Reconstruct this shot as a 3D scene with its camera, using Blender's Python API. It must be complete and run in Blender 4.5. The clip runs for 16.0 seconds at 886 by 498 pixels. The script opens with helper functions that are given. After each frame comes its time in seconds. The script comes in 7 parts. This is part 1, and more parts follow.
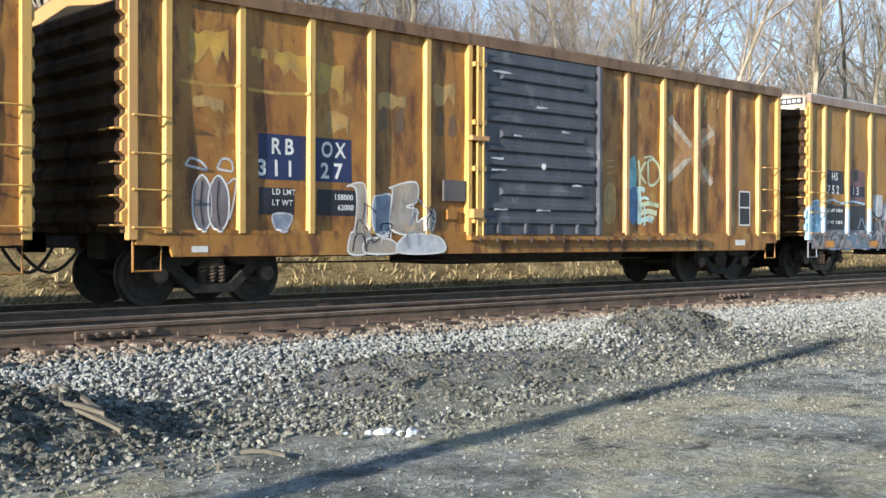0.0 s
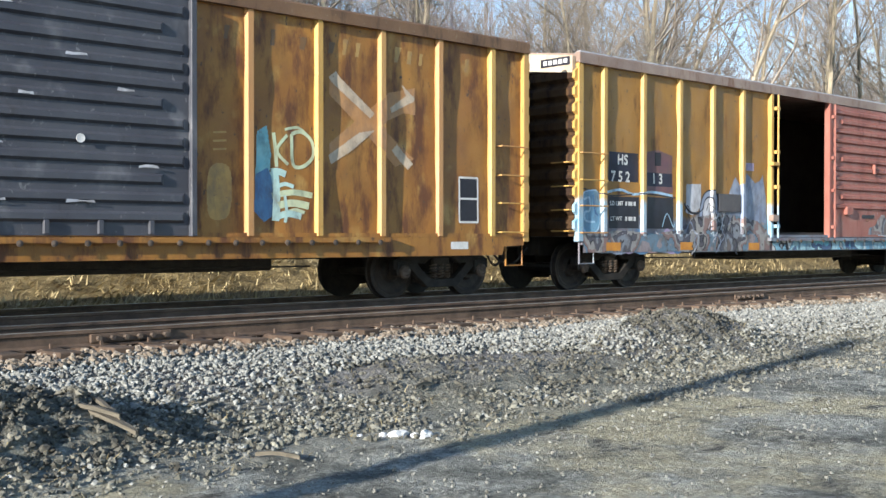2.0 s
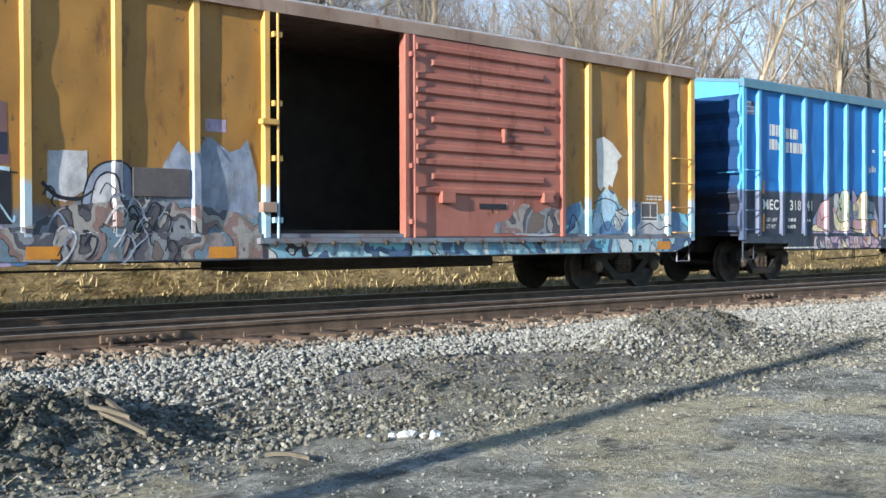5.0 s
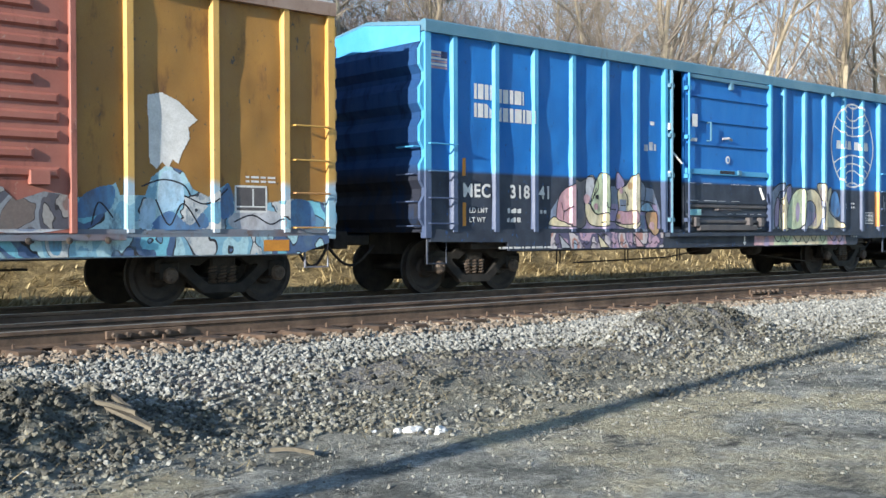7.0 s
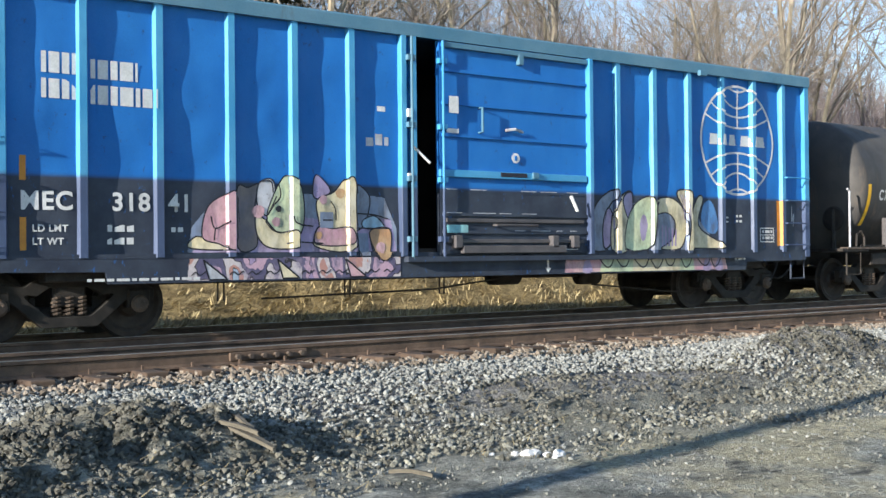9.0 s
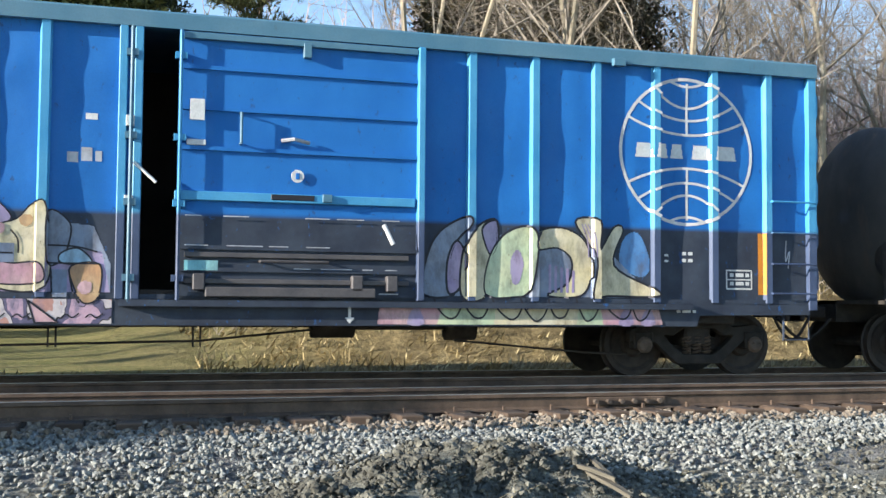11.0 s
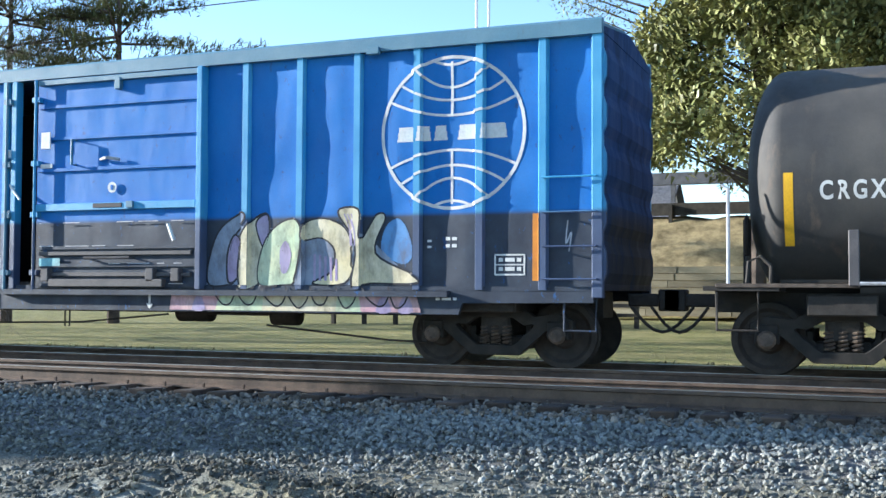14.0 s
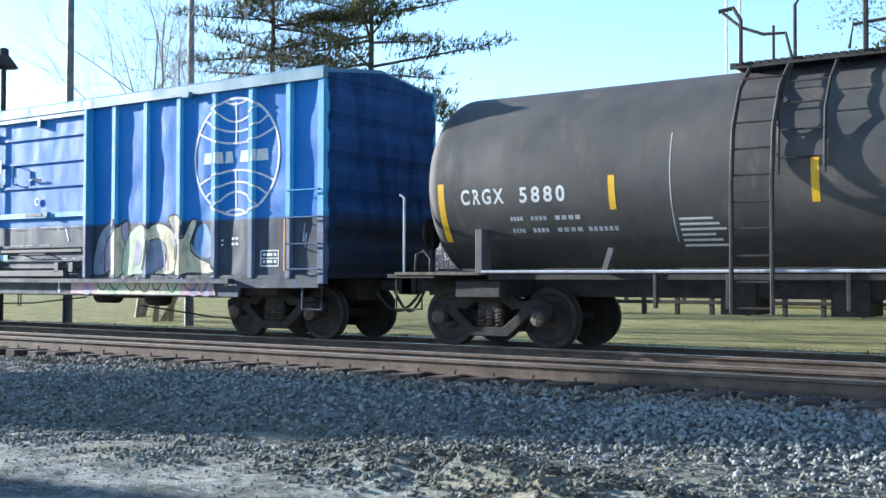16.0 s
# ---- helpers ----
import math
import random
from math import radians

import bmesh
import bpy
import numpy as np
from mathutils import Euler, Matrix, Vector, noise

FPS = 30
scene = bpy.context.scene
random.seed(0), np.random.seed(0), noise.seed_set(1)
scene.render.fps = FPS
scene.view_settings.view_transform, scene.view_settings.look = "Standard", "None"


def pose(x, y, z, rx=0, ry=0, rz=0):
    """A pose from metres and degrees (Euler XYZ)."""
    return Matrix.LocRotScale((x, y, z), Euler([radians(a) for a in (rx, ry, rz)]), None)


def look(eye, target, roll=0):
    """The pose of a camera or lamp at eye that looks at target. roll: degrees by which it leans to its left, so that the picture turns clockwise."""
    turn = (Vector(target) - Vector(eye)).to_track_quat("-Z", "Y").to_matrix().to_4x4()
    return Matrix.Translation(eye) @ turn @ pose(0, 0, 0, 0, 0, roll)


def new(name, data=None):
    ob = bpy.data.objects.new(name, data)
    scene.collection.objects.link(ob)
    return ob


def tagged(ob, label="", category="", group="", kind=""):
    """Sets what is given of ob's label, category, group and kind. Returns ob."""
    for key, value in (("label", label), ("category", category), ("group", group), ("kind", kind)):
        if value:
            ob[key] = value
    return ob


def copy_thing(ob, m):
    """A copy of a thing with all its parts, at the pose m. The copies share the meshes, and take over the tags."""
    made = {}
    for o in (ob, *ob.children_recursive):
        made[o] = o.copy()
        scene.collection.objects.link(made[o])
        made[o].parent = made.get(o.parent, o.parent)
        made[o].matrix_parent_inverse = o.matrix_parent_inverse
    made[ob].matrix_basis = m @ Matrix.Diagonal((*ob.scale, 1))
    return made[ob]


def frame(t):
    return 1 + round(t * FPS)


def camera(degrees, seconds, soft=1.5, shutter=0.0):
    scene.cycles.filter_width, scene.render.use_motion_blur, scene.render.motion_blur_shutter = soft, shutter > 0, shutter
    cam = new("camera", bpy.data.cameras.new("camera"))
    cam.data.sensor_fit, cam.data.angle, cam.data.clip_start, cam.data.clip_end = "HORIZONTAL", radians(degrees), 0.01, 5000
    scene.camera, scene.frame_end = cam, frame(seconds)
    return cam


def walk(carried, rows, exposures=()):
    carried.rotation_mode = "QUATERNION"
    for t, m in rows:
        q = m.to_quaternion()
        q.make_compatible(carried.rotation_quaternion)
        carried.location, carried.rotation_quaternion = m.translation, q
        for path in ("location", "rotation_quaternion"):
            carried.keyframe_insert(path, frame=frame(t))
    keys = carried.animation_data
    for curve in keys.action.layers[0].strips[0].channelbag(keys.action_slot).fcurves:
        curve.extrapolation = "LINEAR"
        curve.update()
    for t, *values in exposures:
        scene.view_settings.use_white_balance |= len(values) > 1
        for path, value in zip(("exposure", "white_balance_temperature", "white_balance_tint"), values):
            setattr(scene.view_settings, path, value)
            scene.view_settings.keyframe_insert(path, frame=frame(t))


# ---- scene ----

# ---------------------------------------------------------------- camera
# seconds, heading (left of the line straight across the tracks), tilt up, lean, metres the train has rolled
PATH = (
    (0, -42.88, -0.71, -0.22, 0.000),
    (0.5, -42.52, -0.64, -0.25, 2.278),
    (1, -42.41, -0.60, -0.31, 4.533),
    (1.5, -42.29, -0.53, -0.17, 6.819),
    (2, -42.17, -0.61, -0.04, 9.093),
    (2.5, -42.10, -0.52, -0.02, 11.364),
    (3, -42.10, -0.44, -0.11, 13.614),
    (3.5, -42.09, -0.49, -0.16, 15.879),
    (4, -42.03, -0.54, -0.15, 18.145),
    (4.2, -41.94, -0.54, -0.08, 19.089),
    (6.3, -41.65, -0.67, 0.28, 29.001),
    (6.5, -41.59, -0.74, 0.08, 29.944),
    (7, -41.45, -0.82, 0.18, 32.197),
    (7.5, -41.27, -0.88, 0.13, 34.461),
    (8, -40.66, -0.83, 0.17, 36.736),
    (8.5, -37.38, -0.17, 0.43, 38.999),
    (9, -35.39, 0.38, 0.56, 41.232),
    (9.2, -34.17, 0.58, 0.51, 42.149),
    (11.3, -13.11, 2.93, -0.60, 51.422),
    (11.5, -10.53, 2.96, -0.64, 52.302),
    (12, -3.64, 2.69, -0.68, 54.505),
    (12.5, 3.58, 2.39, -0.41, 56.677),
    (13, 10.50, 2.50, -0.39, 58.830),
    (13.5, 16.18, 2.37, -0.24, 60.978),
    (14, 21.69, 2.20, -0.28, 63.115),
    (14.5, 26.66, 2.27, -0.10, 65.114),
    (15, 30.26, 2.26, 0.07, 67.241),
    (15.5, 32.93, 1.84, -0.11, 69.414),
    (16, 34.53, 1.58, -0.11, 71.589),
)
EYE = Vector((0.0, 0.0, 0.98))
cam = camera(43.95, 16.0, soft=1.5)


def heading(yaw, pitch, lean):
    y, p = radians(yaw), radians(pitch)
    way = Vector((-math.sin(y) * math.cos(p), math.cos(y) * math.cos(p), math.sin(p)))
    return look(EYE, EYE + way, -lean)


walk(cam, [(t, heading(yaw, pitch, lean)) for t, yaw, pitch, lean, s in PATH],
     exposures=[(0.0, 1.2, 6550, 10), (5.0, 1.2, 6550, 10), (6.5, 1.17, 6600, 10), (8.5, 1.13, 6600, 10), (9.2, 1.2, 6600, 10), (11.5, 1.4, 6650, 9), (14.0, 1.6, 6000, 8), (16.0, 1.65, 5900, 8)])

# ---------------------------------------------------------------- world and sun
SUN_WAY = Vector((-0.951, -0.182, 0.25)).normalized()     # towards the sun
world = bpy.data.worlds.new("sky")
scene.world = world
world.use_nodes = True
wn = world.node_tree
sky = wn.nodes.new("ShaderNodeTexSky")
sky.sky_type = "NISHITA"
sky.sun_disc = False
sky.sun_elevation = math.asin(SUN_WAY.z)
sky.sun_rotation = math.atan2(SUN_WAY.x, SUN_WAY.y)
sky.altitude, sky.air_density, sky.dust_density, sky.ozone_density = 100, 0.85, 0.1, 2.0
wn.nodes["Background"].inputs["Strength"].default_value = 0.135
wn.links.new(sky.outputs[0], wn.nodes["Background"].inputs["Color"])
sun = new("sun", bpy.data.lights.new("sun", "SUN"))
sun.data.energy, sun.data.angle, sun.data.color = 5.0, radians(0.6), (1.0, 0.95, 0.87)
sun.matrix_world = look(SUN_WAY * 100, (0, 0, 0))

# ---------------------------------------------------------------- materials


def tree_of(name):
    m = bpy.data.materials.new(name)
    m.use_nodes = True
    t = m.node_tree
    return m, t, t.nodes["Principled BSDF"]


def noise_of(t, scale, detail=6.0, rough=0.6, stretch=(1, 1, 1), coord="Object"):
    c = t.nodes.new("ShaderNodeTexCoord")
    mp = t.nodes.new("ShaderNodeMapping")
    mp.inputs["Scale"].default_value = stretch
    n = t.nodes.new("ShaderNodeTexNoise")
    n.inputs["Scale"].default_value, n.inputs["Detail"].default_value, n.inputs["Roughness"].default_value = scale, detail, rough
    t.links.new(c.outputs[coord], mp.inputs[0])
    t.links.new(mp.outputs[0], n.inputs["Vector"])
    return n.outputs["Fac"]


def ramp_of(t, fac, lo, hi, a=(0, 0, 0), b=(1, 1, 1)):
    r = t.nodes.new("ShaderNodeValToRGB")
    e = r.color_ramp.elements
    e[0].position, e[1].position = lo, hi
    e[0].color, e[1].color = (*a, 1), (*b, 1)
    t.links.new(fac, r.inputs[0])
    return r.outputs[0]


def mix_of(t, fac, a, b, kind="MIX"):
    n = t.nodes.new("ShaderNodeMix")
    n.data_type, n.blend_type = "RGBA", kind
    for sock, v in ((n.inputs[0], fac), (n.inputs[6], a), (n.inputs[7], b)):
        if isinstance(v, bpy.types.NodeSocket):
            t.links.new(v, sock)
        else:
            sock.default_value = v if isinstance(v, (int, float)) else (*v, 1)
    return n.outputs[2]


def math_of(t, op, a, b=0.0):
    n = t.nodes.new("ShaderNodeMath")
    n.operation = op
    for sock, v in ((n.inputs[0], a), (n.inputs[1], b)):
        if isinstance(v, bpy.types.NodeSocket):
            t.links.new(v, sock)
        else:
            sock.default_value = v
    return n.outputs[0]


def bump_of(t, p, height, strength=0.4, distance=0.01):
    b = t.nodes.new("ShaderNodeBump")
    b.inputs["Strength"].default_value, b.inputs["Distance"].default_value = strength, distance
    t.links.new(height, b.inputs["Height"])
    t.links.new(b.outputs[0], p.inputs["Normal"])


def axis_of(t, axis):
    c = t.nodes.new("ShaderNodeTexCoord")
    s = t.nodes.new("ShaderNodeSeparateXYZ")
    t.links.new(c.outputs["Object"], s.inputs[0])
    return s.outputs[axis]


def surface(name, a, b, scale=3.0, rough=0.7, metal=0.0, bump=0.3, fine=40.0, stretch=(1, 1, 1), spec=0.4, spread=(0.35, 0.65), dist=0.01, per=0.0):
    """A two-tone surface: broad patches from a to b, fine grain in colour and relief."""
    m, t, p = tree_of(name)
    col = mix_of(t, ramp_of(t, noise_of(t, scale, stretch=stretch), *spread), a, b)
    g = noise_of(t, fine, 4, 0.7, stretch)
    col = mix_of(t, 0.45, col, ramp_of(t, g, 0.25, 0.75, (0.35, 0.35, 0.35), (1, 1, 1)), "MULTIPLY")
    if per:
        o = t.nodes.new("ShaderNodeObjectInfo")
        gi = t.nodes.new("ShaderNodeNewGeometry")
        r = math_of(t, "FRACT", math_of(t, "ADD", o.outputs["Random"], gi.outputs["Random Per Island"]))
        col = mix_of(t, per, col, ramp_of(t, r, 0.0, 1.0, (0.25, 0.24, 0.23), (1.3, 1.3, 1.3)), "MULTIPLY")
    t.links.new(col, p.inputs["Base Color"])
    p.inputs["Roughness"].default_value, p.inputs["Metallic"].default_value = rough, metal
    p.inputs["Specular IOR Level"].default_value = spec
    if bump:
        bump_of(t, p, g, bump, dist)
    return m


def car_paint(name, base, worn, rust, rust_at=0.58, band=None, band_z=0.0, band_soft=0.04, rough=0.42, spec=0.5, wave=0.0, pale=None, chips=None, per=None):
    """Old freight-car paint: faded patches, rust runs down the sheet, grime; band: a second paint below band_z."""
    m, t, p = tree_of(name)
    col = mix_of(t, ramp_of(t, noise_of(t, 0.9, 5), 0.35, 0.68), base, worn)
    if pale:
        col = mix_of(t, ramp_of(t, noise_of(t, 2.2, 3, 0.5, (1, 1, 0.8)), 0.60, 0.72), col, pale)
    if band:
        z = axis_of(t, 2)
        if wave:
            z = math_of(t, "ADD", z, math_of(t, "MULTIPLY", math_of(t, "SUBTRACT", noise_of(t, 1.3, 2, 0.5, (1, 1, 0.1)), 0.5), wave))
        mask = math_of(t, "SUBTRACT", 1.0, ramp_of(t, math_of(t, "DIVIDE", z, 6.0), (band_z - band_soft) / 6.0, (band_z + band_soft) / 6.0))
        col = mix_of(t, mask, col, mix_of(t, ramp_of(t, noise_of(t, 2.0, 4), 0.3, 0.7), band[0], band[1]))
    run = noise_of(t, 3.2, 6, 0.65, (1, 1, 0.3))
    col = mix_of(t, ramp_of(t, run, rust_at, rust_at + 0.14), col, rust)
    if chips:
        col = mix_of(t, ramp_of(t, noise_of(t, 11, 5, 0.7, (1, 1, 0.6)), 0.63, 0.68), col, chips)
    if per:
        o = t.nodes.new("ShaderNodeObjectInfo")
        col = mix_of(t, ramp_of(t, o.outputs["Random"], 0.55, 0.95), col, mix_of(t, 0.6, col, per))
    g = noise_of(t, 60, 4, 0.7)
    col = mix_of(t, 0.3, col, ramp_of(t, g, 0.25, 0.7, (0.45, 0.42, 0.4), (1, 1, 1)), "MULTIPLY")
    t.links.new(col, p.inputs["Base Color"])
    t.links.new(ramp_of(t, run, 0.3, 0.75, (rough,) * 3, (min(rough + 0.35, 1),) * 3), p.inputs["Roughness"])
    p.inputs["Specular IOR Level"].default_value = spec
    bump_of(t, p, math_of(t, "ADD", math_of(t, "MULTIPLY", noise_of(t, 2.2, 2), 3.0), g), 0.25, 0.012)
    return m


YELLOW_SHEET = car_paint("ochre_sheet", (0.235, 0.095, 0.018), (0.35, 0.165, 0.03), (0.12, 0.045, 0.016), 0.49, pale=(0.40, 0.23, 0.06), chips=(0.09, 0.05, 0.028))
BROWN_ROOF = car_paint("rust_brown_roof", (0.13, 0.068, 0.032), (0.19, 0.105, 0.05), (0.07, 0.04, 0.024), 0.52, chips=(0.25, 0.18, 0.1))
YELLOW_RIB = car_paint("yellow_rib", (0.46, 0.265, 0.062), (0.53, 0.33, 0.10), (0.30, 0.12, 0.03), 0.60, chips=(0.12, 0.06, 0.03), per=(0.42, 0.20, 0.10))
YELLOW_SHEET_B = car_paint("ochre_sheet_painted_low", (0.26, 0.125, 0.024), (0.33, 0.17, 0.035), (0.13, 0.06, 0.022), 0.57,
                           ((0.15, 0.22, 0.28), (0.15, 0.11, 0.12)), 1.45, 0.05, wave=1.2, chips=(0.08, 0.06, 0.04))
YELLOW_RIB_B = car_paint("yellow_rib_painted_low", (0.46, 0.265, 0.062), (0.53, 0.33, 0.10), (0.30, 0.12, 0.03), 0.62,
                         ((0.20, 0.40, 0.52), (0.38, 0.42, 0.48)), 1.72, 0.05, wave=0.5, chips=(0.14, 0.10, 0.07))
BLUE_SHEET = car_paint("blue_sheet", (0.006, 0.131, 0.425), (0.012, 0.163, 0.485), (0.010, 0.095, 0.31), 0.66,
                       ((0.02, 0.027, 0.045), (0.045, 0.058, 0.082)), 2.02, 0.03, rough=0.5, spec=0.35, chips=(0.02, 0.09, 0.25))
BLUE_RIB = car_paint("blue_rib", (0.03, 0.245, 0.48), (0.075, 0.33, 0.55), (0.03, 0.16, 0.36), 0.66,
                     ((0.04, 0.06, 0.12), (0.06, 0.09, 0.17)), 2.02, 0.03)
BLUE_ROOF = car_paint("faded_blue_roof", (0.06, 0.17, 0.25), (0.10, 0.21, 0.28), (0.08, 0.12, 0.15), 0.62)
# side blue made dirtier and darker: the end's shade is put into the colour
BLUE_END = car_paint("grimy_shaded_blue_end", (0.006, 0.040, 0.13), (0.008, 0.052, 0.16), (0.006, 0.024, 0.07), 0.52, ((0.010, 0.013, 0.022), (0.016, 0.02, 0.035)), 2.02, 0.12, rough=0.6, spec=0.3)
PALE_ROOF = car_paint("weathered_roof", (0.20, 0.13, 0.10), (0.32, 0.24, 0.19), (0.16, 0.08, 0.05), 0.55)
DARK_DOOR = car_paint("charcoal_door", (0.045, 0.048, 0.062), (0.07, 0.075, 0.09), (0.03, 0.03, 0.035), 0.62, pale=(0.12, 0.125, 0.14), chips=(0.17, 0.17, 0.18))
RED_DOOR = car_paint("oxide_red_door", (0.26, 0.085, 0.062), (0.34, 0.13, 0.098), (0.15, 0.055, 0.042), 0.56, chips=(0.33, 0.2, 0.16))
TANK_BLACK = car_paint("weathered_black_tank", (0.046, 0.045, 0.045), (0.088, 0.081, 0.073), (0.115, 0.09, 0.072), 0.58, rough=0.5, spec=0.3)
UNDER = surface("grimy_black_steel", (0.016, 0.014, 0.012), (0.045, 0.037, 0.031), 5, 0.75, 0.0, 0.3)
WHEEL = surface("rolled_steel_wheel", (0.018, 0.015, 0.013), (0.05, 0.04, 0.033), 6, 0.7, 0.1, 0.2)
TRUCK_STEEL = surface("grimy_black_cast_steel", (0.011, 0.010, 0.009), (0.030, 0.026, 0.022), 6, 0.8, 0.0, 0.3)
CAST = surface("brown_cast_steel", (0.06, 0.045, 0.036), (0.14, 0.105, 0.08), 7, 0.7, 0.1, 0.3)
RAIL_RUST = surface("rusty_rail", (0.075, 0.05, 0.036), (0.16, 0.108, 0.075), 4, 0.75, 0.1, 0.3)
RAIL_HEAD = surface("polished_rail_head", (0.45, 0.43, 0.41), (0.55, 0.52, 0.5), 9, 0.35, 0.9, 0.1, stretch=(0.2, 4, 1))
# near-black: the darkness of the unlit car inside is put into the colour
HOLLOW = surface("unlit_interior", (0.03, 0.024, 0.022), (0.055, 0.045, 0.04), 2, 0.9)
TIE = surface("creosoted_tie", (0.055, 0.035, 0.025), (0.14, 0.095, 0.065), 3, 0.9, 0, 0.6, 30, (0.15, 1, 1), per=0.6)
WHITE = surface("white_lettering", (0.72, 0.72, 0.70), (0.6, 0.6, 0.58), 6, 0.6, 0, 0.0)
YELLOW_MARK = surface("yellow_reflector", (0.85, 0.48, 0.02), (0.78, 0.42, 0.02), 5, 0.5, 0, 0.0)
ORANGE_MARK = surface("orange_reflector", (0.62, 0.26, 0.03), (0.5, 0.2, 0.03), 5, 0.5, 0, 0.0)
NAVY = surface("navy_panel", (0.012, 0.022, 0.075), (0.02, 0.03, 0.10), 3, 0.55, 0, 0.0)
NAVY_DARK = surface("grimy_navy_panel", (0.012, 0.015, 0.032), (0.022, 0.026, 0.05), 3, 0.6, 0, 0.0)
BLACK_PAINT = surface("black_paint", (0.012, 0.012, 0.018), (0.02, 0.02, 0.03), 5, 0.55, 0, 0.0)
GRAVEL_MIX = surface("ballast_stone", (0.20, 0.205, 0.19), (0.37, 0.375, 0.345), 9, 0.85, 0, 0.4, 70, per=0.5)
WOOD_OLD = surface("weathered_board", (0.085, 0.075, 0.055), (0.19, 0.165, 0.125), 4, 0.9, 0, 0.5, 30, (0.2, 2, 2))

# ---------------------------------------------------------------- mesh helpers


def box(bm, x0, x1, y0, y1, z0, z1):
    v = [bm.verts.new(c) for c in ((x0, y0, z0), (x1, y0, z0), (x1, y1, z0), (x0, y1, z0), (x0, y0, z1), (x1, y0, z1), (x1, y1, z1), (x0, y1, z1))]
    for f in ((3, 2, 1, 0), (4, 5, 6, 7), (0, 1, 5, 4), (1, 2, 6, 5), (2, 3, 7, 6), (3, 0, 4, 7)):
        bm.faces.new([v[i] for i in f])


def prism(bm, pts, axis, a, b):
    """A closed outline of 2D points pushed along an axis from a to b."""
    def at(p, d):
        return {"x": (d, p[0], p[1]), "y": (p[0], d, p[1]), "z": (p[0], p[1], d)}[axis]
    lo, hi = [bm.verts.new(at(p, a)) for p in pts], [bm.verts.new(at(p, b)) for p in pts]
    n = len(pts)
    bm.faces.new(lo)
    bm.faces.new(hi[::-1])
    for i in range(n):
        bm.faces.new((lo[i], hi[i], hi[(i + 1) % n], lo[(i + 1) % n]))


def tube(bm, pts, r, n=6, r1=None):
    pts = [Vector(p) for p in pts]
    rings, up = [], Vector((0.3, 0.2, 0.9))
    for i, p in enumerate(pts):
        d = (pts[min(i + 1, len(pts) - 1)] - pts[max(i - 1, 0)]).normalized()
        a = d.cross(up if abs(d.dot(up.normalized())) < 0.95 else Vector((1, 0, 0))).normalized()
        b = d.cross(a)
        rr = r if r1 is None else r + (r1 - r) * i / (len(pts) - 1)
        rings.append([bm.verts.new(p + (a * math.cos(k * math.tau / n) + b * math.sin(k * math.tau / n)) * rr) for k in range(n)])
    for q, w in zip(rings, rings[1:]):
        for k in range(n):
            bm.faces.new((q[k], q[(k + 1) % n], w[(k + 1) % n], w[k]))
    bm.faces.new(rings[0][::-1])
    bm.faces.new(rings[-1])


def lathe(bm, prof, axis="x", n=24, centre=(0, 0, 0)):
    """Turn a profile of (along, radius) pairs round an axis."""
    rings = []
    for a, r in prof:
        ring = []
        for k in range(n):
            c, s = math.cos(k * math.tau / n) * r, math.sin(k * math.tau / n) * r
            q = {"x": (a, c, s), "y": (c, a, s), "z": (c, s, a)}[axis]
            ring.append(bm.verts.new(Vector(q) + Vector(centre)))
        rings.append(ring)
    for q, w in zip(rings, rings[1:]):
        for k in range(n):
            bm.faces.new((q[k], q[(k + 1) % n], w[(k + 1) % n], w[k]))
    bm.faces.new(rings[0][::-1])
    bm.faces.new(rings[-1])


def finish(bm, name, material, smooth=False, bevel=0.0):
    if bevel:
        bmesh.ops.bevel(bm, geom=bm.edges[:], offset=bevel, segments=1, affect="EDGES", clamp_overlap=True)
    bmesh.ops.recalc_face_normals(bm, faces=bm.faces)
    me = bpy.data.meshes.new(name)
    bm.to_mesh(me)
    bm.free()
    if smooth:
        me.shade_smooth()
    me.materials.append(material)
    return me


def part(name, bm, material, parent=None, label="", smooth=False, bevel=0.0):
    ob = new(name, finish(bm, name, material, smooth, bevel))
    ob.parent = parent
    return tagged(ob, label)


def again(ob, parent, m=None):
    """Another part on the same mesh, with its own pieces."""
    o = copy_thing(ob, m if m is not None else ob.matrix_basis)
    o.parent = parent
    return o


def root(name, label, category, group="", kind=""):
    return tagged(new(name), label, category, group, kind)


def B():
    return bmesh.new()

# ---------------------------------------------------------------- ground
GAUGE = 0.7525            # half the distance between rail centres
TRAIN_Y, NEAR_Y = 15.2, 11.38
CANT = 0.045              # by which the nearest rail stands higher than its fellow
TRAIN_RAIL = -0.06       # the train's rails lie a little lower than the near track's
WHEEL_R = 0.457


# heaps of dug earth: x, y, half length, half width, height
HEAPS = ((2.8, 7.9, 1.2, 0.75, 0.38), (1.5, 7.2, 0.9, 0.65, 0.30), (12.3, 8.75, 1.35, 0.6, 0.33), (8.0, 8.2, 2.4, 0.7, 0.10), (-5.0, 7.2, 1.4, 0.55, 0.20), (-3.4, 6.8, 1.1, 0.5, 0.16))


